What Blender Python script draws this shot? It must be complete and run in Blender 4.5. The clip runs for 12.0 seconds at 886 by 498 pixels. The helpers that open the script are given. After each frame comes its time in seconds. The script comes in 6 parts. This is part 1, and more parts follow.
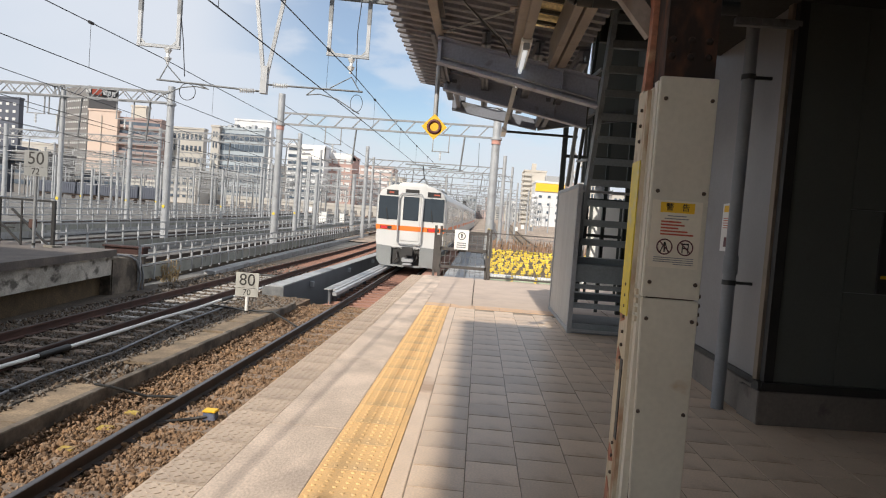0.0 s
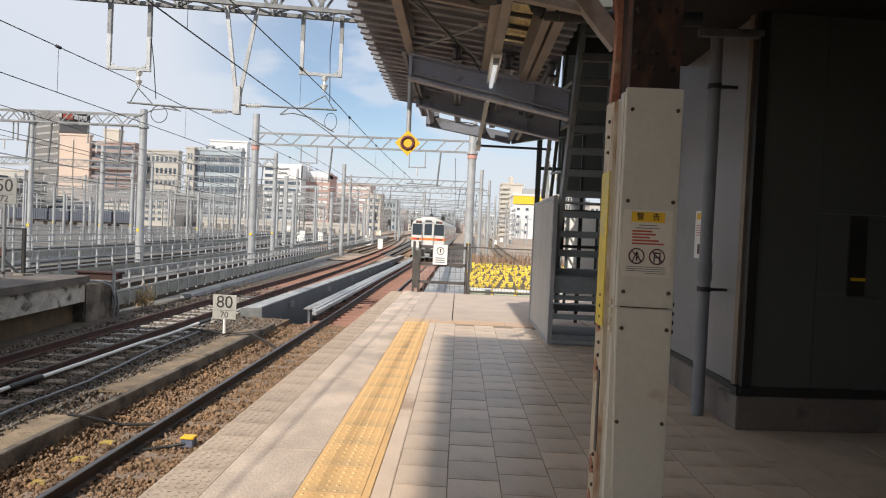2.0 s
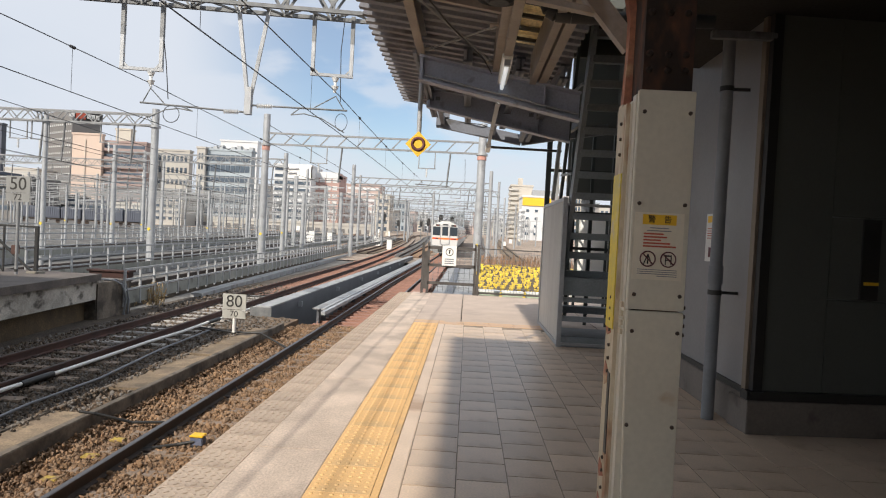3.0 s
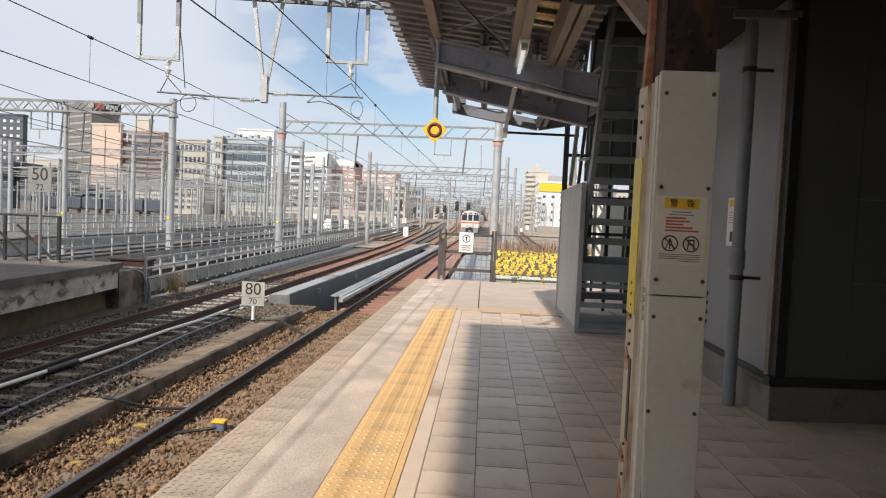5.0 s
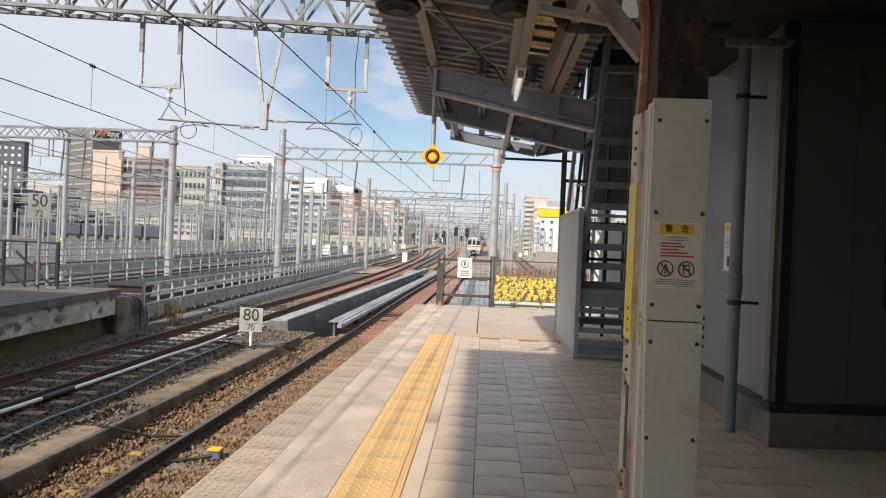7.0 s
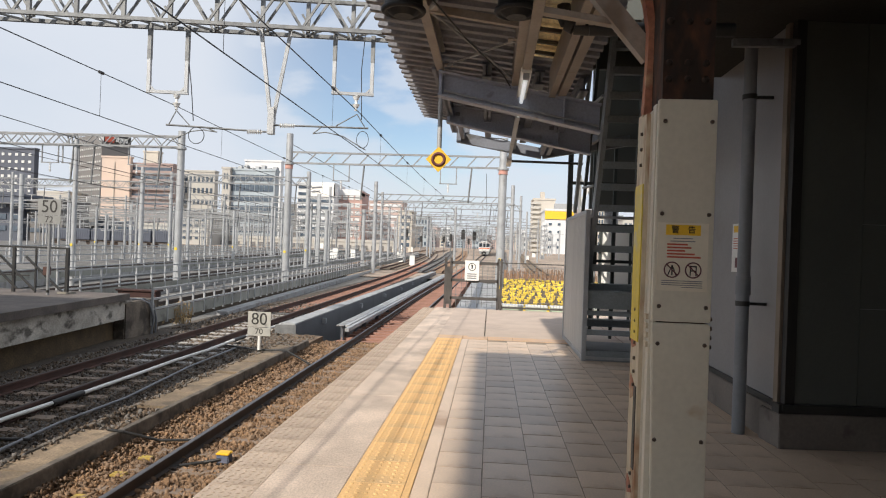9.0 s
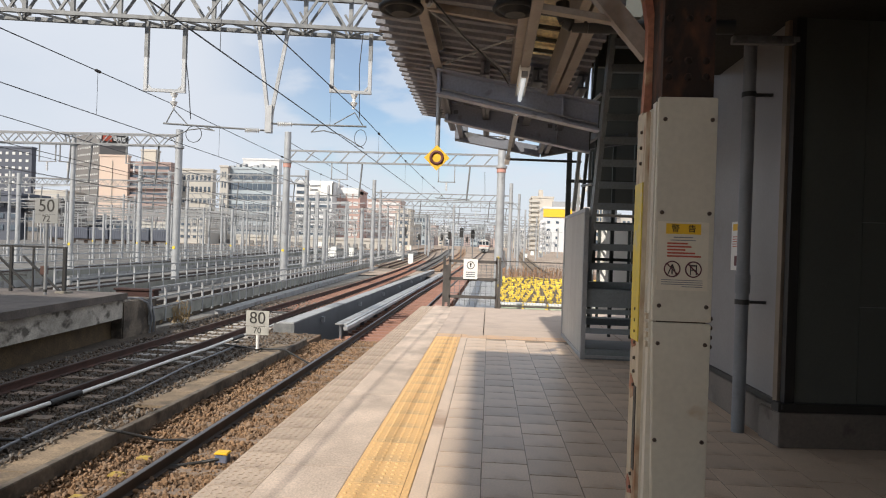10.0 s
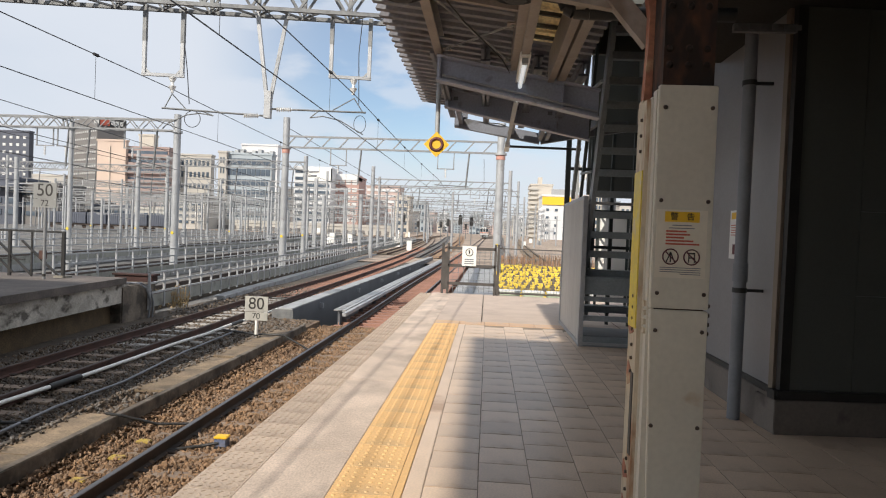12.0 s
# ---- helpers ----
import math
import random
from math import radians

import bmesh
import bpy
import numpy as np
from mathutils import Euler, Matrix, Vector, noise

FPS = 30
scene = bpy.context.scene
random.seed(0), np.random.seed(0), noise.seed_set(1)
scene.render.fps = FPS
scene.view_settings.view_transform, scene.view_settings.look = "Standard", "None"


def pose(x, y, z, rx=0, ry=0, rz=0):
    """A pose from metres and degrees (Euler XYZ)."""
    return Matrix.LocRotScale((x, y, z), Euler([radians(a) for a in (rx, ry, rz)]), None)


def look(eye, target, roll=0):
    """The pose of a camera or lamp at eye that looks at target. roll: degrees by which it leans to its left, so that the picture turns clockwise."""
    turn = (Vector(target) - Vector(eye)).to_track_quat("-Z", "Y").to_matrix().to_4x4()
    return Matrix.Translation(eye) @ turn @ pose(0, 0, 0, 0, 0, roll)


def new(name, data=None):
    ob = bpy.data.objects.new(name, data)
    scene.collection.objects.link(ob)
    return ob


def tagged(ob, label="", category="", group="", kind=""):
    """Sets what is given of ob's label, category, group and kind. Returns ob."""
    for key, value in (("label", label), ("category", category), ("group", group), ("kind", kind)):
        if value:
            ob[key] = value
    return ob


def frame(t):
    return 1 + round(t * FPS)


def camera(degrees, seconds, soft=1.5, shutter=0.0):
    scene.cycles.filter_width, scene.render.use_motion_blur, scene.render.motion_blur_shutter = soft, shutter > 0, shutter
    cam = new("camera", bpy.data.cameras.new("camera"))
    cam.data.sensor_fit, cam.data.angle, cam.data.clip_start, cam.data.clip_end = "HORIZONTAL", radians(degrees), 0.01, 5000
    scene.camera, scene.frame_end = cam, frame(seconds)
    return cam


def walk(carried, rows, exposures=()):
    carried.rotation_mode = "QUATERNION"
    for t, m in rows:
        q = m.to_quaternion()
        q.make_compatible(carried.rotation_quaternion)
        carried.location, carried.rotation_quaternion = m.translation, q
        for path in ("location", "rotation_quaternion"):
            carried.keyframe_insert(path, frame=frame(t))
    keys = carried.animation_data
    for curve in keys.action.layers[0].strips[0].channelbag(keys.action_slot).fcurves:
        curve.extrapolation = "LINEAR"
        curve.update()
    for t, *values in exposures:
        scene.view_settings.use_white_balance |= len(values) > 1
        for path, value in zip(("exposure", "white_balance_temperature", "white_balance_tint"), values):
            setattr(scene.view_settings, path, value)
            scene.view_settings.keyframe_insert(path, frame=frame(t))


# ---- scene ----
cam = camera(69.2, 12.0, soft=1.1)
PATH = [
    (0, pose(-0.024, -0.029, 1.396, 87.28, -4.31, 3.31)),
    (0.5, pose(-0.006, -0.017, 1.401, 87.99, -3.13, 2.73)),
    (1, pose(0.003, -0.007, 1.402, 89.54, -1.87, 2.64)),
    (1.5, pose(0.004, -0.014, 1.401, 89.47, -2.05, 1.18)),
    (2, pose(0.005, -0.013, 1.401, 88.73, -2.58, 1.46)),
    (2.5, pose(0.001, -0.017, 1.401, 88.81, -2.92, 1.96)),
    (4.5, pose(-0.009, -0.003, 1.399, 88.16, -2.69, 3.13)),
    (5, pose(-0.013, 0.003, 1.397, 87.54, -2.55, 3.71)),
    (5.5, pose(-0.008, -0.003, 1.398, 87.89, -2.02, 3.52)),
    (6, pose(-0.002, 0.005, 1.396, 88.32, -2.27, 3.85)),
    (6.5, pose(-0.001, 0.002, 1.398, 89.17, -2.42, 3.64)),
    (8.5, pose(0.005, -0.016, 1.400, 90.27, -2.25, 3.81)),
    (9, pose(0.006, -0.008, 1.397, 90.06, -2.07, 4.28)),
    (9.5, pose(0.009, 0.014, 1.400, 90.13, -1.74, 4.28)),
    (10, pose(0.004, 0.014, 1.403, 89.90, -1.94, 4.14)),
    (10.5, pose(-0.008, -0.003, 1.398, 89.28, -2.67, 3.93)),
    (11, pose(-0.005, -0.000, 1.400, 88.46, -2.54, 3.52)),
    (11.5, pose(0.000, 0.001, 1.402, 88.71, -2.26, 3.75)),
    (12, pose(0.000, 0.000, 1.400, 88.75, -2.30, 4.02)),
]
walk(cam, PATH)

# ---- world and sun ----
SUN = Vector((-0.63, -1.2, 1.0)).normalized()
world = bpy.data.worlds.new("world")
scene.world = world
world.use_nodes = True


def build_world():
    nt = world.node_tree
    nt.nodes.clear()
    N, L = nt.nodes.new, nt.links.new
    sky = N("ShaderNodeTexSky")
    sky.sky_type = "NISHITA"
    sky.sun_disc = False
    sky.sun_elevation = math.asin(SUN.z)
    sky.sun_rotation = math.atan2(SUN.x, SUN.y)
    sky.dust_density = 1.6
    scaled = N("ShaderNodeMix")
    scaled.data_type = "RGBA"
    scaled.blend_type = "MULTIPLY"
    scaled.inputs[0].default_value = 1.0
    scaled.inputs[7].default_value = (SKY, SKY, SKY, 1)
    L(sky.outputs[0], scaled.inputs[6])
    co = N("ShaderNodeTexCoord")
    mp = N("ShaderNodeMapping")
    mp.inputs["Location"].default_value = CLOUD_SHIFT
    mp.inputs["Rotation"].default_value = (0, 0, radians(21))
    mp.inputs["Scale"].default_value = (1.0, 1.0, 2.4)
    L(co.outputs["Generated"], mp.inputs[0])
    nz = N("ShaderNodeTexNoise")
    nz.inputs["Scale"].default_value = 2.1
    nz.inputs["Detail"].default_value = 7.0
    nz.inputs["Roughness"].default_value = 0.52
    L(mp.outputs[0], nz.inputs["Vector"])
    def span(value, lo, hi, a, b):
        r = N("ShaderNodeMapRange")
        r.interpolation_type = "SMOOTHSTEP"
        for key, v in (("From Min", lo), ("From Max", hi), ("To Min", a), ("To Max", b)):
            r.inputs[key].default_value = v
        L(value, r.inputs["Value"])
        return r.outputs[0]

    def calc(kind, a, b):
        m = N("ShaderNodeMath")
        m.operation = kind
        m.use_clamp = kind == "SUBTRACT"
        L(a, m.inputs[0])
        L(b, m.inputs[1])
        return m.outputs[0]

    # a thin overcast with one break of blue above the end of the line
    dot = N("ShaderNodeVectorMath")
    dot.operation = "DOT_PRODUCT"
    L(co.outputs["Generated"], dot.inputs[0])
    dot.inputs[1].default_value = BREAK
    gap = span(dot.outputs["Value"], 0.945, 0.996, 0.0, 1.0)
    cover = span(nz.outputs["Fac"], 0.30, 0.56, 0.86, 0.98)
    fine = N("ShaderNodeTexNoise")
    fine.inputs["Scale"].default_value = 7.0
    fine.inputs["Detail"].default_value = 6.0
    L(mp.outputs[0], fine.inputs["Vector"])
    axes = N("ShaderNodeSeparateXYZ")
    L(co.outputs["Generated"], axes.inputs[0])
    gap = calc("MULTIPLY", gap, span(axes.outputs["Z"], 0.03, 0.17, 0.0, 1.0))
    hole = span(fine.outputs["Fac"], 0.44, 0.60, 0.86, 0.30)
    fac = calc("SUBTRACT", cover, calc("MULTIPLY", gap, hole))
    mix = N("ShaderNodeMix")
    mix.data_type = "RGBA"
    L(fac, mix.inputs[0])
    L(scaled.outputs[2], mix.inputs[6])
    mix.inputs[7].default_value = CLOUD
    bg = N("ShaderNodeBackground")
    L(mix.outputs[2], bg.inputs[0])
    out = N("ShaderNodeOutputWorld")
    L(bg.outputs[0], out.inputs[0])


SKY = 0.15
CLOUD = (0.735, 0.785, 0.87, 1)
CLOUD_SHIFT = (1.7, 0.4, 0.6)
BREAK = (-0.11, 0.965, 0.235)
build_world()
sun = new("sun", bpy.data.lights.new("sun", "SUN"))
sun.data.energy = 5.0
sun.data.angle = radians(0.6)
sun.data.color = (1.0, 0.92, 0.81)
sun.matrix_world = look(SUN * 60, (0, 0, 0))
scene.view_settings.exposure = 0.0

# ---- materials ----
def mat(name, c1, c2=None, scale=3.0, rough=0.7, metal=0.0, bump=0.0, fine=40.0, grain=0.12, stain=None,
        stain_scale=1.2, stain_at=0.58, rand=0.0, island=0.0, stretch=(1, 1, 1), alt=None):
    """A procedural surface: two tones, fine grain, optional stains and a random shade for each piece."""
    m = bpy.data.materials.new(name)
    m.use_nodes = True
    nt = m.node_tree
    N, L = nt.nodes.new, nt.links.new
    b = nt.nodes["Principled BSDF"]
    c2 = c2 or tuple(v * 0.8 for v in c1)
    co = N("ShaderNodeTexCoord")
    mp = N("ShaderNodeMapping")
    mp.inputs["Scale"].default_value = stretch
    L(co.outputs["Object"], mp.inputs[0])

    def noise_node(sc, detail):
        n = N("ShaderNodeTexNoise")
        n.inputs["Scale"].default_value = sc
        n.inputs["Detail"].default_value = detail
        L(mp.outputs[0], n.inputs["Vector"])
        return n

    def mixer(kind, fac, a, b2):
        x = N("ShaderNodeMix")
        x.data_type = "RGBA"
        x.blend_type = kind
        for sock, v in ((x.inputs[0], fac), (x.inputs[6], a), (x.inputs[7], b2)):
            if isinstance(v, (int, float)):
                sock.default_value = v
            elif isinstance(v, tuple):
                sock.default_value = (*v, 1)
            else:
                L(v, sock)
        return x.outputs[2]

    def remap(value, lo, hi, a, b2):
        r = N("ShaderNodeMapRange")
        for key, v in (("From Min", lo), ("From Max", hi), ("To Min", a), ("To Max", b2)):
            r.inputs[key].default_value = v
        L(value, r.inputs["Value"])
        return r.outputs[0]

    big = noise_node(scale, 5)
    small = noise_node(fine, 4)
    col = mixer("MIX", remap(big.outputs["Fac"], 0.35, 0.65, 0, 1), c1, c2)
    if stain:
        st = noise_node(stain_scale, 8)
        col = mixer("MIX", remap(st.outputs["Fac"], stain_at, stain_at + 0.1, 0, 0.85), col, stain)
    if alt:
        ga = N("ShaderNodeNewGeometry")
        col = mixer("MIX", remap(ga.outputs["Random Per Island"], 0.55, 0.75, 0, 1), col, alt)
    shade = remap(small.outputs["Fac"], 0.3, 0.7, 1 - grain, 1 + grain)
    if rand:
        oi = N("ShaderNodeObjectInfo")
        mul = N("ShaderNodeMath")
        mul.operation = "MULTIPLY"
        L(shade, mul.inputs[0])
        L(remap(oi.outputs["Random"], 0, 1, 1 - rand, 1 + rand), mul.inputs[1])
        shade = mul.outputs[0]
    if island:
        ge = N("ShaderNodeNewGeometry")
        mul = N("ShaderNodeMath")
        mul.operation = "MULTIPLY"
        L(shade, mul.inputs[0])
        L(remap(ge.outputs["Random Per Island"], 0, 1, 1 - island, 1 + island), mul.inputs[1])
        shade = mul.outputs[0]
    vm = N("ShaderNodeVectorMath")
    vm.operation = "SCALE"
    L(col, vm.inputs[0])
    L(shade, vm.inputs["Scale"])
    L(vm.outputs[0], b.inputs["Base Color"])
    b.inputs["Metallic"].default_value = metal
    L(remap(small.outputs["Fac"], 0.3, 0.7, max(0.02, rough - 0.08), min(1, rough + 0.08)), b.inputs["Roughness"])
    if bump:
        bp = N("ShaderNodeBump")
        bp.inputs["Strength"].default_value = 0.6
        bp.inputs["Distance"].default_value = bump
        L(small.outputs["Fac"], bp.inputs["Height"])
        L(bp.outputs[0], b.inputs["Normal"])
    return m


def glow(name, c, strength):
    m = mat(name, c, c, rough=0.4)
    b = m.node_tree.nodes["Principled BSDF"]
    b.inputs["Emission Color"].default_value = (*c, 1)
    b.inputs["Emission Strength"].default_value = strength
    return m


CONCRETE = mat("concrete", (0.66, 0.535, 0.44), (0.45, 0.365, 0.30), 2.6, 0.85, bump=0.004, fine=75, grain=0.18, stain=(0.40, 0.325, 0.27), stain_scale=1.9, stain_at=0.54, stretch=(1, 0.6, 1))
CONCRETE_OLD = mat("old_concrete", (0.36, 0.335, 0.29), (0.16, 0.145, 0.12), 2.4, 0.9, bump=0.012, fine=22, grain=0.2, stain=(0.045, 0.038, 0.03), stain_scale=1.9, stain_at=0.52, stretch=(1, 1, 1.6))
PLATFORM_FAR = mat("platform_paving", (0.53, 0.43, 0.36), (0.46, 0.37, 0.31), 2.0, 0.85, bump=0.002, fine=70, stain=(0.36, 0.29, 0.25), stain_scale=0.8)
TILE = mat("grey_tile", (0.66, 0.505, 0.375), (0.57, 0.435, 0.32), 2.5, 0.38, bump=0.0012, fine=80, stain=(0.34, 0.205, 0.11), stain_scale=1.3, stain_at=0.575, rand=0.12)
GROUT = mat("grout", (0.33, 0.26, 0.195), (0.22, 0.175, 0.135), 5, 0.95)
YELLOW_TILE = mat("tactile_yellow", (0.75, 0.475, 0.215), (0.68, 0.43, 0.195), 1.6, 0.75, bump=0.001, fine=90, stain=(0.55, 0.37, 0.20), stain_scale=1.5, stain_at=0.56, rand=0.025)
MARK_YELLOW = mat("worn_yellow_paint", (0.42, 0.30, 0.06), (0.32, 0.22, 0.08), 9, 0.8, grain=0.25, stain=(0.22, 0.15, 0.08), stain_scale=9, stain_at=0.5)
FADED_TACTILE = mat("faded_tactile", (0.60, 0.40, 0.25), (0.54, 0.385, 0.28), 4, 0.8, stain=(0.45, 0.37, 0.31), stain_scale=3)
EDGE_TILE = mat("edge_tile", (0.49, 0.395, 0.315), (0.42, 0.335, 0.265), 2.5, 0.75, bump=0.002, fine=60, rand=0.08, stain=(0.30, 0.235, 0.185), stain_scale=1.5)
BALLAST_BED = mat("ballast_bed", (0.22, 0.145, 0.09), (0.13, 0.09, 0.06), 2.2, 0.95, bump=0.02, fine=55, grain=0.5, stain=(0.07, 0.05, 0.04), stain_scale=5, stain_at=0.56)
BED_DARK = mat("dark_bed", (0.10, 0.078, 0.058), (0.06, 0.048, 0.038), 2.2, 0.95, bump=0.02, fine=55, grain=0.5)
STONE_BROWN = mat("brown_ballast", (0.36, 0.22, 0.12), (0.19, 0.115, 0.068), 1.6, 0.9, bump=0.004, fine=60, island=0.6, alt=(0.17, 0.115, 0.075))
STONE_GREY = mat("grey_ballast", (0.20, 0.145, 0.10), (0.11, 0.082, 0.06), 0.9, 0.9, bump=0.004, fine=60, island=0.8, alt=(0.11, 0.10, 0.09))
COPING = mat("dark_coping", (0.15, 0.125, 0.11), (0.09, 0.078, 0.07), 1.5, 0.9, bump=0.006, fine=25, grain=0.25)
YARD_GROUND = mat("yard_gravel", (0.40, 0.315, 0.245), (0.25, 0.20, 0.16), 0.12, 0.95, bump=0.02, fine=3, grain=0.3, stain=(0.16, 0.12, 0.095), stain_scale=0.35, stain_at=0.55)
YARD_SLAB = mat("yard_slab", (0.17, 0.163, 0.152), (0.09, 0.086, 0.08), 0.6, 0.9, bump=0.02, fine=8, grain=0.35)
ROOF_LIGHT = mat("clear_sheet", (0.80, 0.64, 0.36), (0.40, 0.30, 0.16), 9, 0.5, grain=0.4)
RAIL_SIDE = mat("rail_steel", (0.075, 0.052, 0.042), (0.05, 0.04, 0.035), 3, 0.7, metal=0.3, grain=0.25)
RAIL_HEAD = mat("rail_head", (0.20, 0.19, 0.185), (0.13, 0.12, 0.12), 2, 0.42, metal=0.8, stretch=(1, 0.05, 1))
RAIL_RUST = mat("rusty_rail", (0.095, 0.045, 0.034), (0.06, 0.032, 0.026), 3, 0.8, grain=0.25)
SLEEPER = mat("sleeper", (0.26, 0.20, 0.15), (0.20, 0.15, 0.115), 2, 0.9, bump=0.004, fine=30, rand=0.2)
SLEEPER_GREY = mat("grey_sleeper", (0.42, 0.40, 0.37), (0.32, 0.30, 0.28), 2, 0.9, bump=0.004, fine=30, rand=0.2)
DECK_RED = mat("red_deck", (0.38, 0.205, 0.15), (0.28, 0.15, 0.11), 1.5, 0.85, grain=0.2, rand=0.12)
GALV = mat("galvanised", (0.41, 0.42, 0.43), (0.33, 0.34, 0.35), 2.5, 0.55, metal=0.25, grain=0.1, stain=(0.26, 0.255, 0.245), stain_scale=3, stain_at=0.62)
GALV_MID = mat("grey_steel", (0.27, 0.275, 0.28), (0.21, 0.215, 0.22), 2.5, 0.6, metal=0.2, grain=0.1)
SIGN_DIM = mat("dull_sign_face", (0.27, 0.27, 0.26), (0.23, 0.23, 0.22), 3, 0.6, grain=0.05)
GALV_DARK = mat("weathered_steel", (0.22, 0.225, 0.225), (0.15, 0.155, 0.16), 4, 0.6, metal=0.3, stain=(0.09, 0.09, 0.09), stain_scale=6)
FENCE_PANEL = mat("fence_panel", (0.30, 0.30, 0.265), (0.225, 0.23, 0.205), 1.5, 0.7, rand=0.15, stain=(0.14, 0.135, 0.12), stain_scale=2.5)
WIRE = mat("wire", (0.06, 0.06, 0.065), (0.04, 0.04, 0.045), 3, 0.55, metal=0.6)
INSULATOR = mat("white_porcelain", (0.78, 0.78, 0.76), (0.70, 0.70, 0.69), 5, 0.25)
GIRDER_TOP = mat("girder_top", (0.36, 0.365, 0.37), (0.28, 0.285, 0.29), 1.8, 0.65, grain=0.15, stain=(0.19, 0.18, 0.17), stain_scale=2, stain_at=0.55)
# girder webs and pit: shade below the flanges put into a darker colour
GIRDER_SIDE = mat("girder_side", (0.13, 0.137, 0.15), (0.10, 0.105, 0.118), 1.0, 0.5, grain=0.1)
ROOF_SHEET = mat("roof_sheet", (0.28, 0.285, 0.315), (0.21, 0.214, 0.24), 1.5, 0.6, grain=0.15, stain=(0.12, 0.10, 0.09), stain_scale=2.5)
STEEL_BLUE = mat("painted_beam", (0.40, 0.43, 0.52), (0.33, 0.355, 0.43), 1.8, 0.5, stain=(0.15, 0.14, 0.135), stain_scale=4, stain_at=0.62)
# darker copy of STEEL_BLUE: shade at the canopy end put into the colour
STEEL_SHADED = mat("shaded_beam", (0.17, 0.182, 0.215), (0.13, 0.14, 0.165), 1.8, 0.55, stain=(0.07, 0.065, 0.06), stain_scale=4, stain_at=0.6)
STEEL_TAN = mat("tan_beam", (0.345, 0.30, 0.26), (0.27, 0.235, 0.205), 2.2, 0.55, stain=(0.20, 0.15, 0.115), stain_scale=5, stain_at=0.62)
RUST = mat("rust", (0.13, 0.05, 0.022), (0.025, 0.015, 0.012), 7, 0.85, bump=0.004, fine=30, grain=0.3, stain=(0.013, 0.010, 0.008), stain_scale=6, stain_at=0.44, stretch=(1, 1, 0.5))
RED_RUST = mat("red_rust", (0.40, 0.19, 0.11), (0.30, 0.11, 0.07), 5, 0.75, grain=0.25, stain=(0.45, 0.33, 0.2), stain_scale=7, stain_at=0.58)
FLANGE = mat("column_flange", (0.56, 0.50, 0.38), (0.47, 0.38, 0.26), 4, 0.7, grain=0.15, stain=(0.28, 0.12, 0.05), stain_scale=7, stain_at=0.55, stretch=(1, 1, 0.35))
CREAM = mat("cream_paint", (0.64, 0.60, 0.50), (0.58, 0.54, 0.45), 1.5, 0.5, grain=0.04, stain=(0.40, 0.27, 0.15), stain_scale=5, stain_at=0.665)
BOLT = mat("bolt", (0.12, 0.09, 0.07), (0.07, 0.05, 0.04), 8, 0.6, metal=0.5)
TAPE_YELLOW = mat("yellow_tape", (0.72, 0.55, 0.04), (0.62, 0.48, 0.05), 5, 0.5, stain=(0.50, 0.46, 0.33), stain_scale=7, stain_at=0.6)
PAPER = mat("sticker", (0.72, 0.66, 0.54), (0.68, 0.62, 0.51), 3, 0.5, grain=0.03)
WHITE = mat("white_sign", (0.82, 0.81, 0.77), (0.76, 0.75, 0.72), 3, 0.5, grain=0.03)
SIGN_GREY = mat("sign_face", (0.44, 0.43, 0.39), (0.37, 0.36, 0.33), 3, 0.6, grain=0.05, stain=(0.27, 0.25, 0.21), stain_scale=5, stain_at=0.62)
INK = mat("ink", (0.025, 0.022, 0.02), (0.03, 0.028, 0.025), 3, 0.6)
INK_RED = mat("red_ink", (0.50, 0.10, 0.06), (0.45, 0.10, 0.06), 3, 0.6)
INK_BROWN = mat("maroon_ink", (0.13, 0.035, 0.04), (0.11, 0.035, 0.04), 3, 0.6)
SIGN_YELLOW = mat("sign_yellow", (0.82, 0.50, 0.03), (0.78, 0.47, 0.03), 3, 0.5, grain=0.03)
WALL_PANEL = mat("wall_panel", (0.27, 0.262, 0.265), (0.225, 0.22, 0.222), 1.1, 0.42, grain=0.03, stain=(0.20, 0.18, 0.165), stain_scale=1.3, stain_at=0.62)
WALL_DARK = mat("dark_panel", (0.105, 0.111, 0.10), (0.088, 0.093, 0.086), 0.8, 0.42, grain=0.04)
PLINTH = mat("plinth", (0.20, 0.172, 0.15), (0.15, 0.13, 0.112), 2, 0.8, bump=0.002, stain=(0.08, 0.065, 0.055), stain_scale=3)
PALE_WALL = mat("patched_wall", (0.56, 0.52, 0.46), (0.27, 0.245, 0.21), 1.6, 0.9, bump=0.012, fine=22, grain=0.2, stain=(0.055, 0.047, 0.038), stain_scale=2.3, stain_at=0.55, stretch=(1, 1, 1.6))
TROUGH_WALL = mat("trough_wall", (0.20, 0.165, 0.13), (0.11, 0.09, 0.072), 2.4, 0.9, bump=0.008, fine=22, grain=0.25, stain=(0.05, 0.042, 0.034), stain_scale=2, stain_at=0.52)
MAROON = mat("maroon_steel", (0.05, 0.02, 0.016), (0.032, 0.014, 0.012), 4, 0.8, grain=0.25)
TRIM = mat("bronze_trim", (0.30, 0.245, 0.19), (0.22, 0.18, 0.14), 3, 0.55, metal=0.5, grain=0.05)
TRIM_DARK = mat("black_trim", (0.03, 0.028, 0.026), (0.02, 0.02, 0.02), 3, 0.5)
PIPE = mat("grey_pipe", (0.22, 0.228, 0.245), (0.175, 0.183, 0.20), 3, 0.5, grain=0.06)
DARK_STEEL = mat("dark_green_steel", (0.055, 0.065, 0.062), (0.04, 0.048, 0.046), 3, 0.6, grain=0.15)
STAIR_STEEL = mat("stair_steel", (0.27, 0.30, 0.315), (0.21, 0.235, 0.245), 2, 0.6, grain=0.12)
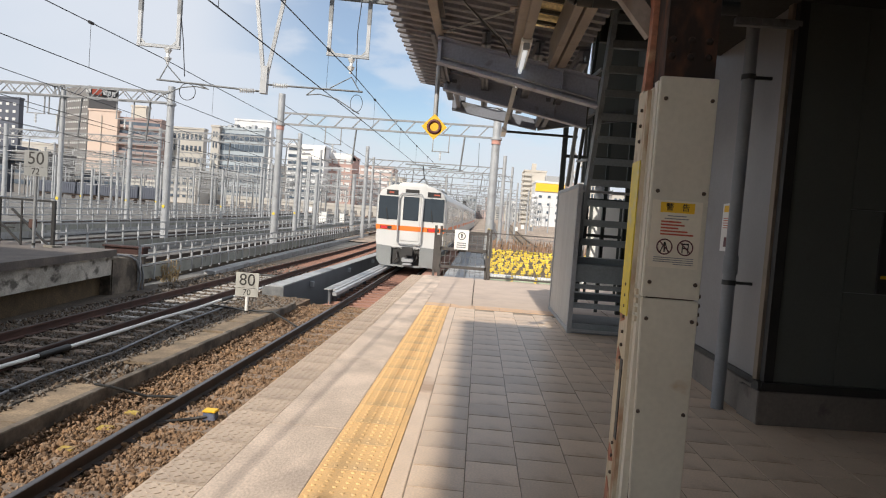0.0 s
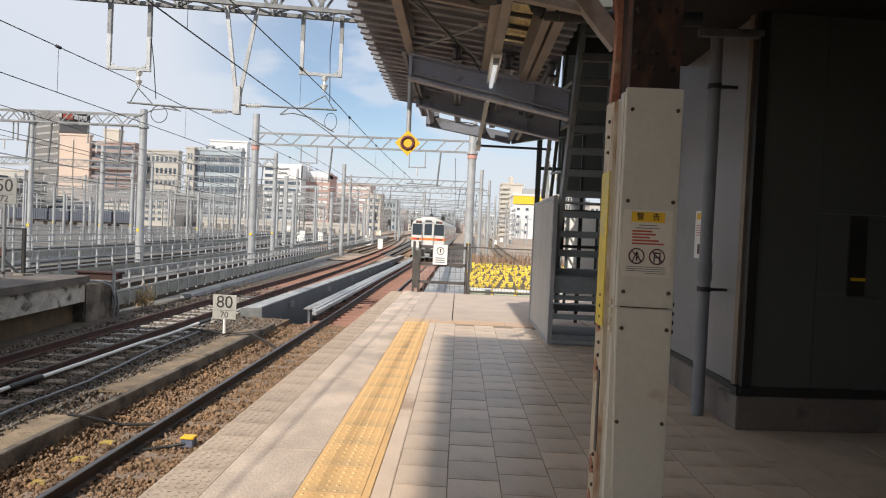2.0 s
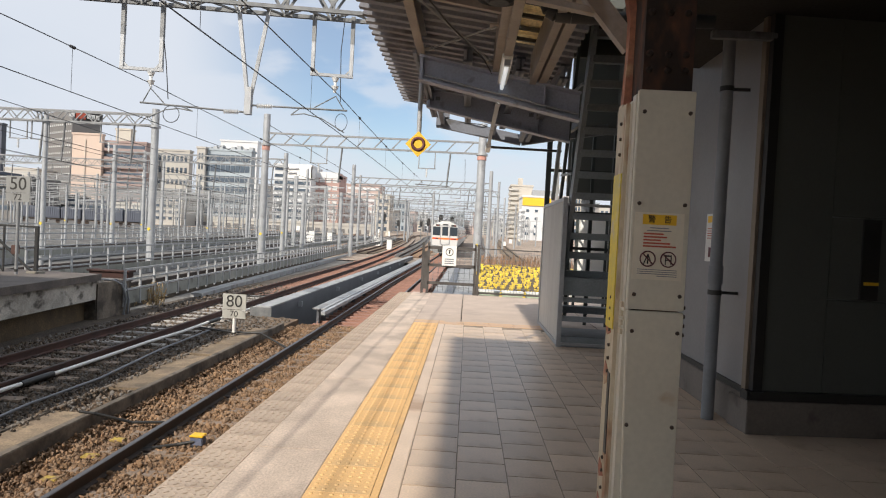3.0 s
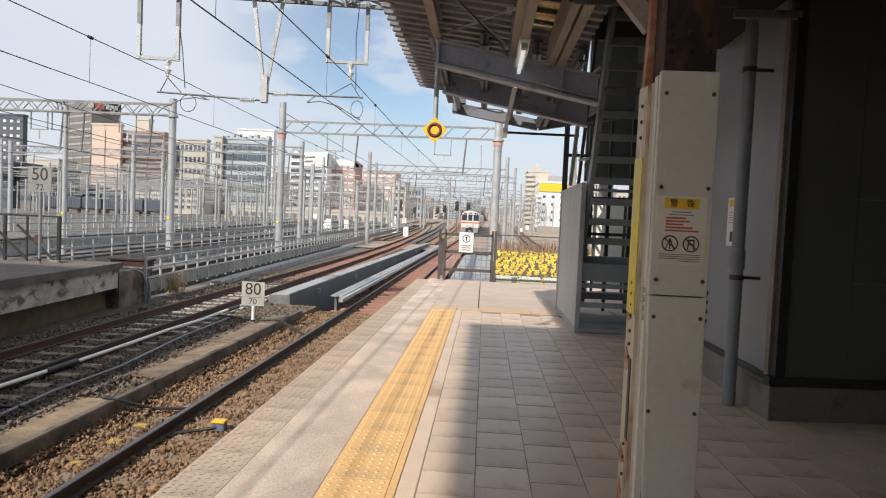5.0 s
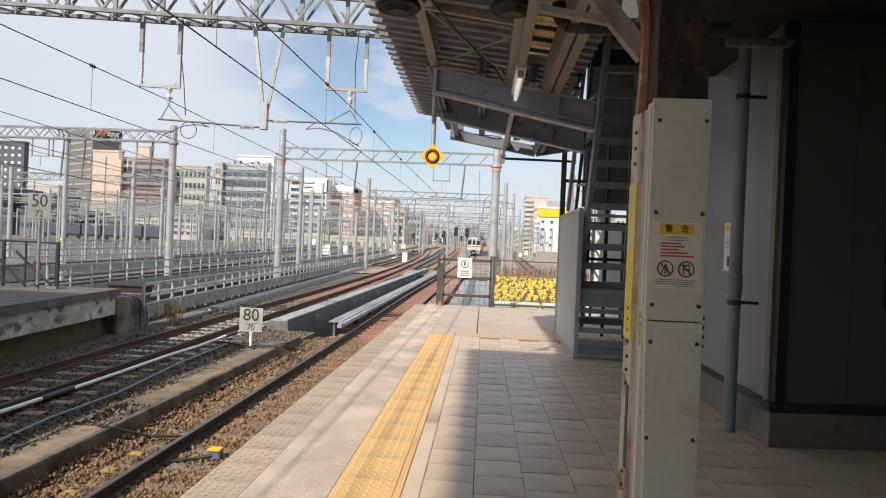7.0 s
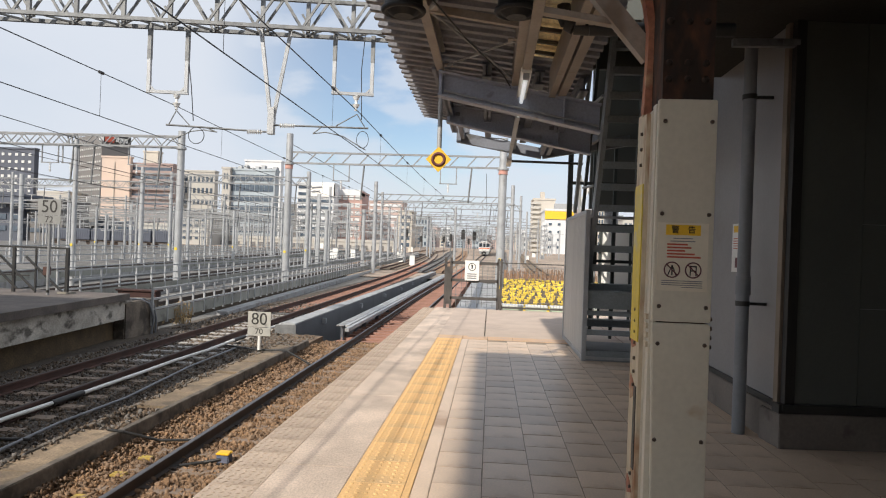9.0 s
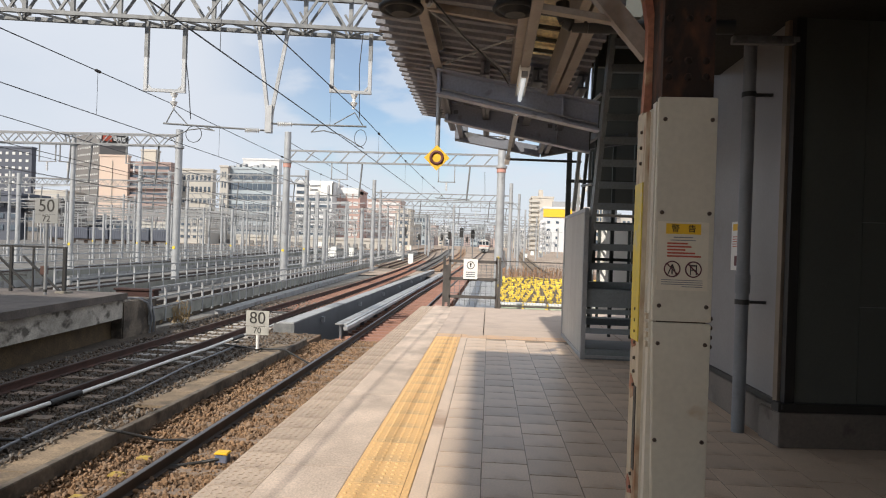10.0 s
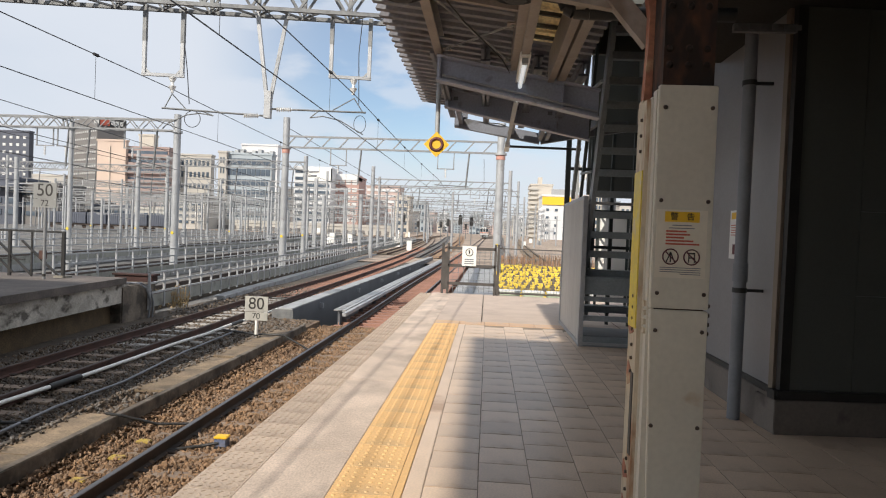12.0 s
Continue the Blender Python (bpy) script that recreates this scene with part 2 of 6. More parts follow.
MESH_GREY = mat("screen_panel", (0.60, 0.59, 0.56), (0.53, 0.52, 0.50), 2, 0.7, grain=0.05, stretch=(1, 6, 0.3))
GATE = mat("gate_steel", (0.085, 0.075, 0.07), (0.06, 0.055, 0.05), 4, 0.6)
SPIKE = mat("yellow_rubber", (0.78, 0.56, 0.06), (0.66, 0.47, 0.07), 2, 0.7, island=0.2)
SPIKE_BASE = mat("black_rubber_recess_shade", (0.075, 0.052, 0.03), (0.13, 0.088, 0.045), 2.5, 0.9, grain=0.4)
ASPHALT = mat("yard_ground", (0.30, 0.24, 0.19), (0.19, 0.16, 0.13), 0.25, 0.95, bump=0.02, fine=6, grain=0.35)
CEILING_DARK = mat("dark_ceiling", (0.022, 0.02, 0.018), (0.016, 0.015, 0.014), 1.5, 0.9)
BLACK_GLOSS = mat("black_plastic", (0.012, 0.013, 0.016), (0.009, 0.010, 0.012), 3, 0.6)
TRAIN_WHITE = mat("train_white", (0.64, 0.635, 0.62), (0.59, 0.585, 0.57), 0.8, 0.4, grain=0.03)
TRAIN_STEEL = mat("train_steel", (0.55, 0.55, 0.55), (0.48, 0.48, 0.48), 0.8, 0.35, metal=0.7, stretch=(1, 0.1, 1))
TRAIN_ORANGE = mat("train_orange", (0.82, 0.20, 0.03), (0.78, 0.19, 0.03), 1, 0.45, grain=0.03)
TRAIN_GREY = mat("train_grey", (0.25, 0.26, 0.26), (0.21, 0.22, 0.22), 1, 0.6, grain=0.08)
TRAIN_DARK = mat("train_dark", (0.03, 0.03, 0.03), (0.045, 0.042, 0.04), 3, 0.7)
GLASS_DARK = mat("dark_glass", (0.035, 0.045, 0.055), (0.03, 0.04, 0.05), 0.7, 0.08, grain=0.02)
TAIL_RED = glow("tail_lamp", (0.55, 0.03, 0.03), 0.15)
# unlit tube; the emission is added only to brighten its white
LAMP = glow("fluorescent", (0.86, 0.90, 0.92), 0.6)


# ---- building helpers ----
class Shape:
    """Collects faces for one mesh."""

    def __init__(self):
        self.v, self.f, self.s = [], [], []

    def add(self, vs, fs, smooth=False):
        n = len(self.v)
        self.v += [tuple(p) for p in vs]
        self.f += [tuple(i + n for i in q) for q in fs]
        self.s += [smooth] * len(fs)
        return self

    def box(self, x0, x1, y0, y1, z0, z1):
        return self.add([(x0, y0, z0), (x1, y0, z0), (x1, y1, z0), (x0, y1, z0), (x0, y0, z1), (x1, y0, z1), (x1, y1, z1), (x0, y1, z1)],
                        [(0, 3, 2, 1), (4, 5, 6, 7), (0, 1, 5, 4), (1, 2, 6, 5), (2, 3, 7, 6), (3, 0, 4, 7)])

    def bar(self, p, q, w, h=None, up=(0, 0, 1)):
        """A bar with a rectangular section from p to q; w across, h along up."""
        h = h or w
        p, q = Vector(p), Vector(q)
        d = (q - p).normalized()
        u = Vector(up)
        if abs(d.dot(u)) > 0.99:
            u = Vector((0, 1, 0))
        s = d.cross(u).normalized() * (w / 2)
        t = s.cross(d).normalized() * (h / 2)
        c = [p - s - t, p + s - t, p + s + t, p - s + t, q - s - t, q + s - t, q + s + t, q - s + t]
        return self.add(c, [(0, 1, 2, 3), (7, 6, 5, 4), (0, 4, 5, 1), (1, 5, 6, 2), (2, 6, 7, 3), (3, 7, 4, 0)])

    def cyl(self, p, q, r, n=10, r2=None, caps=True):
        p, q = Vector(p), Vector(q)
        d = (q - p).normalized()
        a = d.orthogonal().normalized()
        b = d.cross(a)
        r2 = r if r2 is None else r2
        vs = []
        for o, rr in ((p, r), (q, r2)):
            vs += [o + (a * math.cos(2 * math.pi * i / n) + b * math.sin(2 * math.pi * i / n)) * rr for i in range(n)]
        self.add(vs, [(i, (i + 1) % n, n + (i + 1) % n, n + i) for i in range(n)], True)
        if caps:
            self.add(vs, [tuple(reversed(range(n))), tuple(range(n, 2 * n))])
        return self

    def tube(self, pts, r, n=6):
        for a, b in zip(pts, pts[1:]):
            self.cyl(a, b, r, n)
        return self

    def ring(self, c, r, thick, axis="y", n=20, m=6, sx=1.0):
        c = Vector(c)
        vs, fs = [], []
        for i in range(n):
            a = 2 * math.pi * i / n
            for j in range(m):
                b = 2 * math.pi * j / m
                rr = r + thick * math.cos(b)
                x, z, y = rr * math.cos(a) * sx, rr * math.sin(a), thick * math.sin(b)
                vs.append(c + (Vector((x, y, z)) if axis == "y" else Vector((y, x, z)) if axis == "x" else Vector((x, z, y))))
                fs.append((i * m + j, i * m + (j + 1) % m, ((i + 1) % n) * m + (j + 1) % m, ((i + 1) % n) * m + j))
        return self.add(vs, fs, True)

    def prism(self, poly, lo, hi, axis="y"):
        """A polygon in the plane across axis, drawn out from lo to hi. axis y: poly is (x, z); x: (y, z); z: (x, y)."""
        def place(p, t):
            return (p[0], t, p[1]) if axis == "y" else (t, p[0], p[1]) if axis == "x" else (p[0], p[1], t)
        n = len(poly)
        vs = [place(p, lo) for p in poly] + [place(p, hi) for p in poly]
        fs = [tuple(range(n)), tuple(reversed(range(n, 2 * n)))] + [(i, n + i, n + (i + 1) % n, (i + 1) % n) for i in range(n)]
        return self.add(vs, fs)

    def ribbon(self, pts, w, h):
        """One continuous bar of rectangular section along a line of points."""
        n = len(self.v)
        for x, y, z in pts:
            self.v += [(x - w / 2, y, z - h / 2), (x + w / 2, y, z - h / 2), (x + w / 2, y, z + h / 2), (x - w / 2, y, z + h / 2)]
        for i in range(len(pts) - 1):
            for j in range(4):
                self.f.append((n + 4 * i + j, n + 4 * i + (j + 1) % 4, n + 4 * i + 4 + (j + 1) % 4, n + 4 * i + 4 + j))
                self.s.append(False)
        return self

    def mesh(self, name, material, bevel=0.0):
        me = bpy.data.meshes.new(name)
        me.from_pydata(self.v, [], self.f)
        me.polygons.foreach_set("use_smooth", self.s)
        bm = bmesh.new()
        bm.from_mesh(me)
        if bevel:
            bmesh.ops.bevel(bm, geom=list(bm.edges), offset=bevel, segments=2, affect="EDGES", clamp_overlap=True)
        bmesh.ops.recalc_face_normals(bm, faces=bm.faces)
        bm.to_mesh(me)
        bm.free()
        me.materials.append(material)
        return me


def part(name, shape, material, parent=None, label="", bevel=0.0):
    data = shape.mesh(name, material, bevel) if isinstance(shape, Shape) else shape
    ob = new(name, data)
    if parent:
        ob.parent = parent
    return tagged(ob, label)


def thing(name, label, category, group="", kind="", at=(0, 0, 0)):
    ob = new(name)
    ob.location = at
    ob.empty_display_size = 0.1
    return tagged(ob, label, category, group, kind)


def solid(name, shape, material, label, category="", group="", kind="", bevel=0.0):
    return tagged(part(name, shape, material, None, "", bevel), label, category, group, kind)


def text_mesh(body, size, material, depth=0.002):
    """Writing as a mesh in the x-z plane, centred, facing -y."""
    cu = bpy.data.curves.new("writing", "FONT")
    cu.body, cu.size, cu.extrude = body, size, depth
    cu.align_x, cu.align_y = "CENTER", "CENTER"
    ob = bpy.data.objects.new("writing", cu)
    scene.collection.objects.link(ob)
    bpy.context.view_layer.update()
    me = bpy.data.meshes.new_from_object(ob.evaluated_get(bpy.context.evaluated_depsgraph_get()))
    bpy.data.objects.remove(ob)
    me.transform(pose(0, 0, 0, 90, 0, 0))
    me.materials.clear()
    me.materials.append(material)
    return me


def writing(body, size, material, parent, m, name="writing"):
    ob = new(name, text_mesh(body, size, material))
    ob.parent = parent
    ob.matrix_basis = m
    return ob


# ---- levels and lines of the plan ----
tb = ROOF_LIGHT.node_tree.nodes["Principled BSDF"]
tb.inputs["Transmission Weight"].default_value = 0.75

RAIL = -0.95
BED = -1.12
BED_A = -1.27
DECK_Y = 17.6
END_Y = 15.55


def rail_z(y):
    """Level of the rails: flat by the platform, then a gentle climb."""
    return RAIL + (0 if y < 35 else 0.0001 * (y - 35) ** 2 if y < 95 else 0.36 + 0.0113 * (min(y, 420) - 95))


def line_a(y):
    return -3.07 + 0.0076 * max(0, y - 20)


def rail_a(y):
    """Level of the platform track: a little lower beside the platform."""
    u = min(1.0, max(0.0, (y - 15) / 19))
    return rail_z(y) - 0.15 * (1 - u * u * (3 - 2 * u))


def line_b(y):
    """The middle of the second track, which bends away from the platform."""
    if y < 20:
        return -7.242 + 0.03 * (20 - y)
    return -7.1 - 0.00022 * max(0, y - 10) ** 2 - 0.012 * max(0, y - 10)


def fence_x(y):
    return -8.95 - 0.083 * (y - 16) + 0.0003 * (y - 16) ** 2


# ---- ground and tracks ----
def strip(s, ys, x0, x1, level):
    """A sheet across the line that follows a level along the line."""
    n = len(s.v)
    for y in ys:
        s.v += [(x0, y, level(y)), (x1, y, level(y))]
    for i in range(len(ys) - 1):
        s.f.append((n + 2 * i, n + 2 * i + 1, n + 2 * i + 3, n + 2 * i + 2))
        s.s.append(False)
    return s


def build_ground():
    s = Shape().box(-2500, 2500, -300, 4500, -6.2, -6.0)
    solid("ground", s, ASPHALT, "brown gravelly railway yard ground under the tracks", "ground", kind="structure")
    # BED_DARK puts the shade beside the opposite platform into the bed colour
    s = Shape().box(-9.3, -5.95, DECK_Y, 55, -3.0, BED - 0.015).box(-9.3, -5.16, -12, DECK_Y, -3.0, BED - 0.015)
    solid("dark_ballast_bed", s, BED_DARK, "track bed under the second track with shade darkened into its colour", "ballast", kind="structure")
    s = Shape().box(-4.58, -1.6, -12, DECK_Y, -3.0, BED_A - 0.01).box(-5.16, -4.58, -12, DECK_Y, -3.0, BED - 0.01)
    solid("ballast_bed", s, BALLAST_BED, "brown track bed of fine gravel between the rails", "ballast", kind="structure")
    s = Shape().box(-90, -9.35, -12, 56, -3.0, BED - 0.12)
    strip(s, [55, 75, 95, 130, 180], -120, -16, lambda y: rail_z(y) - 0.3)
    solid("yard_slab", s, YARD_SLAB, "grey concrete and gravel yard floor beyond the railing", "ground", kind="structure")
    s = Shape().box(0.4, 60, END_Y + 0.3, 60, -3.2, -1.55)
    strip(s, [55, 65, 75, 85, 95, 130, 180, 250, 420, 1500], -16, 160, lambda y: rail_z(y) - 0.24)
    strip(s, [180, 250, 420, 1500], -400, -16, lambda y: rail_z(y) - 0.25)
    solid("yard_ground", s, YARD_GROUND, "brown gravel yard beyond the platform end", "ground", kind="structure")


def stones(name, label, material, boxes, seed):
    """Loose ballast: many small broken stones, one mesh."""
    rng = random.Random(seed)
    t = (1 + 5 ** 0.5) / 2
    base = [Vector(p).normalized() for p in ((-1, t, 0), (1, t, 0), (-1, -t, 0), (1, -t, 0), (0, -1, t), (0, 1, t), (0, -1, -t), (0, 1, -t), (t, 0, -1), (t, 0, 1), (-t, 0, -1), (-t, 0, 1))]
    faces = [(0, 11, 5), (0, 5, 1), (0, 1, 7), (0, 7, 10), (0, 10, 11), (1, 5, 9), (5, 11, 4), (11, 10, 2), (10, 7, 6), (7, 1, 8), (3, 9, 4), (3, 4, 2), (3, 2, 6), (3, 6, 8), (3, 8, 9), (4, 9, 5), (2, 4, 11), (6, 2, 10), (8, 6, 7), (9, 8, 1)]
    vs, fs = [], []
    for x0, x1, y0, y1, z, count, size in boxes:
        for _ in range(count):
            r = size * rng.uniform(0.55, 1.3)
            m = pose(rng.uniform(x0, x1), rng.uniform(y0, y1), z + rng.uniform(-0.02, 0.022), rng.uniform(0, 360), rng.uniform(0, 360), rng.uniform(0, 360))
            sx, sy, sz = r * rng.uniform(0.8, 1.3), r * rng.uniform(0.7, 1.1), r * rng.uniform(0.5, 0.8)
            n = len(vs)
            vs += [tuple(m @ Vector((p.x * sx * rng.uniform(0.6, 1.3), p.y * sy * rng.uniform(0.6, 1.3), p.z * sz * rng.uniform(0.7, 1.2)))) for p in base]
            fs += [(a + n, b + n, c + n) for a, b, c in faces]
    me = bpy.data.meshes.new(name)
    me.from_pydata(vs, [], fs)
    me.materials.append(material)
    tagged(new(name, me), label, "ballast", kind="stuff")


def rail_profile(x):
    return [(x - 0.06, -0.153), (x + 0.06, -0.153), (x + 0.06, -0.14), (x + 0.012, -0.125), (x + 0.012, -0.045), (x + 0.033, -0.035),
            (x + 0.033, -0.003), (x - 0.033, -0.003), (x - 0.033, -0.035), (x - 0.012, -0.045), (x - 0.012, -0.125), (x - 0.06, -0.14)]


def build_track(label, centre, y0, y1, side_mat, sleepers, step_far=6.0, head=None, near_sleepers=None, level=rail_z):
    track = thing("railway_track", label, "railway track")
    ys = [y0]
    while ys[-1] < y1:
        ys.append(min(y1, ys[-1] + step_far))
    for off in (-0.5335 - 0.033, 0.5335 + 0.033):
        prof = rail_profile(0)
        s, h = Shape(), Shape()
        rows = [[(centre(y) + off + p[0], y, level(y) + p[1]) for p in prof] for y in ys]
        n = len(prof)
        s.add([p for r in rows for p in r], [(i * n + j, i * n + (j + 1) % n, (i + 1) * n + (j + 1) % n, (i + 1) * n + j) for i in range(len(ys) - 1) for j in range(n)])
        rail = part("rail", s, side_mat, track)
        cap = ((-0.031, -0.003), (0.031, -0.003), (0.022, 0.003), (-0.022, 0.003))
        h.add([(centre(y) + off + p, y, level(y) + q) for y in ys for p, q in cap],
              [(i * 4 + j, i * 4 + (j + 1) % 4, i * 4 + 4 + (j + 1) % 4, i * 4 + 4 + j) for i in range(len(ys) - 1) for j in range(4)])
        part("rail_head", h, head or RAIL_HEAD, rail, "worn shining rail head")
    tie = Shape().box(-1.0, 1.0, -0.1, 0.1, -0.29, -0.155).mesh("sleeper", sleepers, 0.012)
    tie_near = Shape().box(-1.0, 1.0, -0.1, 0.1, -0.29, -0.155).mesh("sleeper", near_sleepers or sleepers, 0.012)
    tie_deck = Shape().box(-1.15, 1.0, -0.1, 0.1, -0.29, -0.155).mesh("sleeper", DECK_RED, 0.012)
    clip = Shape().box(-0.12, 0.12, -0.05, 0.05, -0.156, -0.13).mesh("rail_clip", RAIL_SIDE, 0.006)
    y = y0 + 0.3
    k = 0
    while y < min(y1, 100):
        for nm, me, dx in (("sleeper", tie_near if y < 12.5 else tie_deck if y > (DECK_Y if side_mat is RAIL_SIDE else 23) else tie, 0), ("rail_clip", clip, -0.5665), ("rail_clip", clip, 0.5665)):
            if nm == "sleeper" or y < 40:
                o = part(nm, me, None, track)
                o.location = (centre(y) + dx, y, level(y))
        y += 0.62
        k += 1
    return track


TROUGH_LID = mat("trough_lid", (0.27, 0.20, 0.13), (0.16, 0.12, 0.082), 2.6, 0.9, bump=0.008, fine=40, grain=0.3, stain=(0.11, 0.085, 0.06), stain_scale=2.2, stain_at=0.56, rand=0.2)


def build_tracks():
    build_track("steel railway track on brown ballast beside the platform", line_a, -8, 420, RAIL_SIDE, SLEEPER, step_far=3.0, level=rail_a)
    build_track("rust-red railway track with grey sleepers bending away", line_b, -8, 260, RAIL_RUST, SLEEPER_GREY, head=RAIL_SIDE, near_sleepers=SLEEPER)
    stones("platform_ballast", "rust-brown broken ballast stones beside the platform rail", STONE_BROWN,
           [(-4.5, -2.2, 4.6, 8, BED_A - 0.004, 10500, 0.023), (-4.5, -2.0, 8, 12, BED_A - 0.004, 9500, 0.027), (-4.5, -1.62, 12, DECK_Y, BED_A - 0.004, 7500, 0.032), (-4.5, -2.3, 4.6, 11, BED_A + 0.006, 900, 0.04), (-4.55, -4.2, 4.6, 16.5, BED_A + 0.035, 2200, 0.026), (-4.54, -4.4, 4.6, 16.5, BED_A + 0.075, 1300, 0.025)], 3)
    stones("middle_ballast", "grey-brown ballast stones between the two tracks", STONE_GREY,
           [(-8.3, -5.3, 5, 11, BED - 0.012, 9000, 0.025), (-8.6, -4.7, 11, DECK_Y, BED - 0.012, 7000, 0.033), (-9.0, -6.1, DECK_Y, 27, BED - 0.02, 2600, 0.045), (-8.6, -5.2, 5, 11, BED - 0.012, 2500, 0.022), (-5.2, -5.02, 5, 15.5, -1.05, 500, 0.024), (-5.1, -4.75, 7.9, 9.1, -1.1, 160, 0.026)], 4)
    # concrete cable trough between the tracks
    tr = thing("cable_trough", "weathered concrete cable trough with broken lids between tracks", "cable trough")
    part("trough_wall", Shape().box(-4.62, -4.52, -4, 16.0, -1.2, -1.02), TROUGH_WALL, tr, bevel=0.01)
    part("trough_wall", Shape().box(-5.2, -5.12, -4, 15.4, -1.2, -1.06), TROUGH_WALL, tr, bevel=0.01)
    rng = random.Random(8)
    for y0, y1 in ((2.5, 6.3), (6.36, 7.9), (9.1, 10.0), (10.05, 11.7), (11.8, 12.9), (12.95, 15.2)):
        part("trough_lid", Shape().box(-5.12, -4.62, y0, y1, -1.10, -1.05 - rng.uniform(0, 0.025)), TROUGH_LID, tr, "", 0.01)
    # white pipe beside the second track
    pipe = thing("cable_pipe", "white plastic cable pipe with dark couplings beside rail", "pipe")
    pts = [(-6.25, y, -1.03 + 0.012 * math.sin(y * 1.7)) for y in np.arange(2, 30, 1.5)]
    part("tube", Shape().tube(pts, 0.03, 10), WHITE, pipe)
    for y in (5.2, 9.2, 15.8):
        part("coupling", Shape().cyl((-6.25, y - 0.35, -1.03), (-6.25, y + 0.35, -1.03), 0.046, 10), TRIM_DARK, pipe, "black sleeve")
    cables = ((("loose_cable", "dark cable lying across the ballast"), [(-3.8, 8.1, -1.2), (-4.15, 7.95, -1.18), (-4.5, 7.7, -1.02), (-4.66, 7.65, -0.99)], 0.018),
              (("loose_cable", "dark cable lying across the ballast"), [(-3.12, 7.45, -1.2), (-3.3, 7.4, -1.23), (-3.62, 7.2, -1.24)], 0.02),
              (("loose_cable", "dark cable lying across the ballast"), [(-6.1, 14.6, -1.02), (-5.2, 14.1, -1.0), (-4.5, 14.1, -0.99), (-3.75, 13.6, -1.2)], 0.022),
              (("loose_cable", "thin grey hose along the ballast"), [(-5.4, 6.0, -1.06), (-5.55, 8.0, -1.05), (-5.5, 9.5, -1.05), (-5.75, 12, -1.05), (-5.8, 14.5, -1.04)], 0.02),
              (("loose_cable", "dark cable lying across the ballast"), [(-6.9, 6.6, -1.06), (-6.0, 7.2, -1.05), (-5.4, 7.3, -1.05)], 0.02))
    for (nm, lab), pts, r in cables:
        solid(nm, Shape().tube(pts, r, 8), TRIM_DARK if "dark" in lab else PIPE, lab, "cable")
    # small yellow marks painted on sleepers' ends and a track box beside the platform edge
    for y in (5.2, 6.24, 6.92, 7.5):
        solid("yellow_mark", Shape().box(-4.15, -3.99, y - 0.06, y + 0.06, -1.27, -1.240), MARK_YELLOW, "faded yellow-painted block beside the rail", "marker", "yellow marks", bevel=0.008)
    box = thing("track_box", "small blue and yellow track detector box on ballast", "track box", at=(-3.1, 7.5, -1.25))
    part("body", Shape().box(-0.075, 0.075, -0.06, 0.06, 0, 0.1), mat("blue_grey_box", (0.10, 0.13, 0.22), (0.14, 0.15, 0.2), 6, 0.5), box, bevel=0.01)
    part("lid", Shape().box(-0.082, 0.082, -0.068, 0.068, 0.1, 0.125), SIGN_YELLOW, box, "yellow lid", 0.008)
    part("base", Shape().box(-0.07, 0.05, -0.07, 0.07, -0.05, 0.0), TRIM_DARK, box)


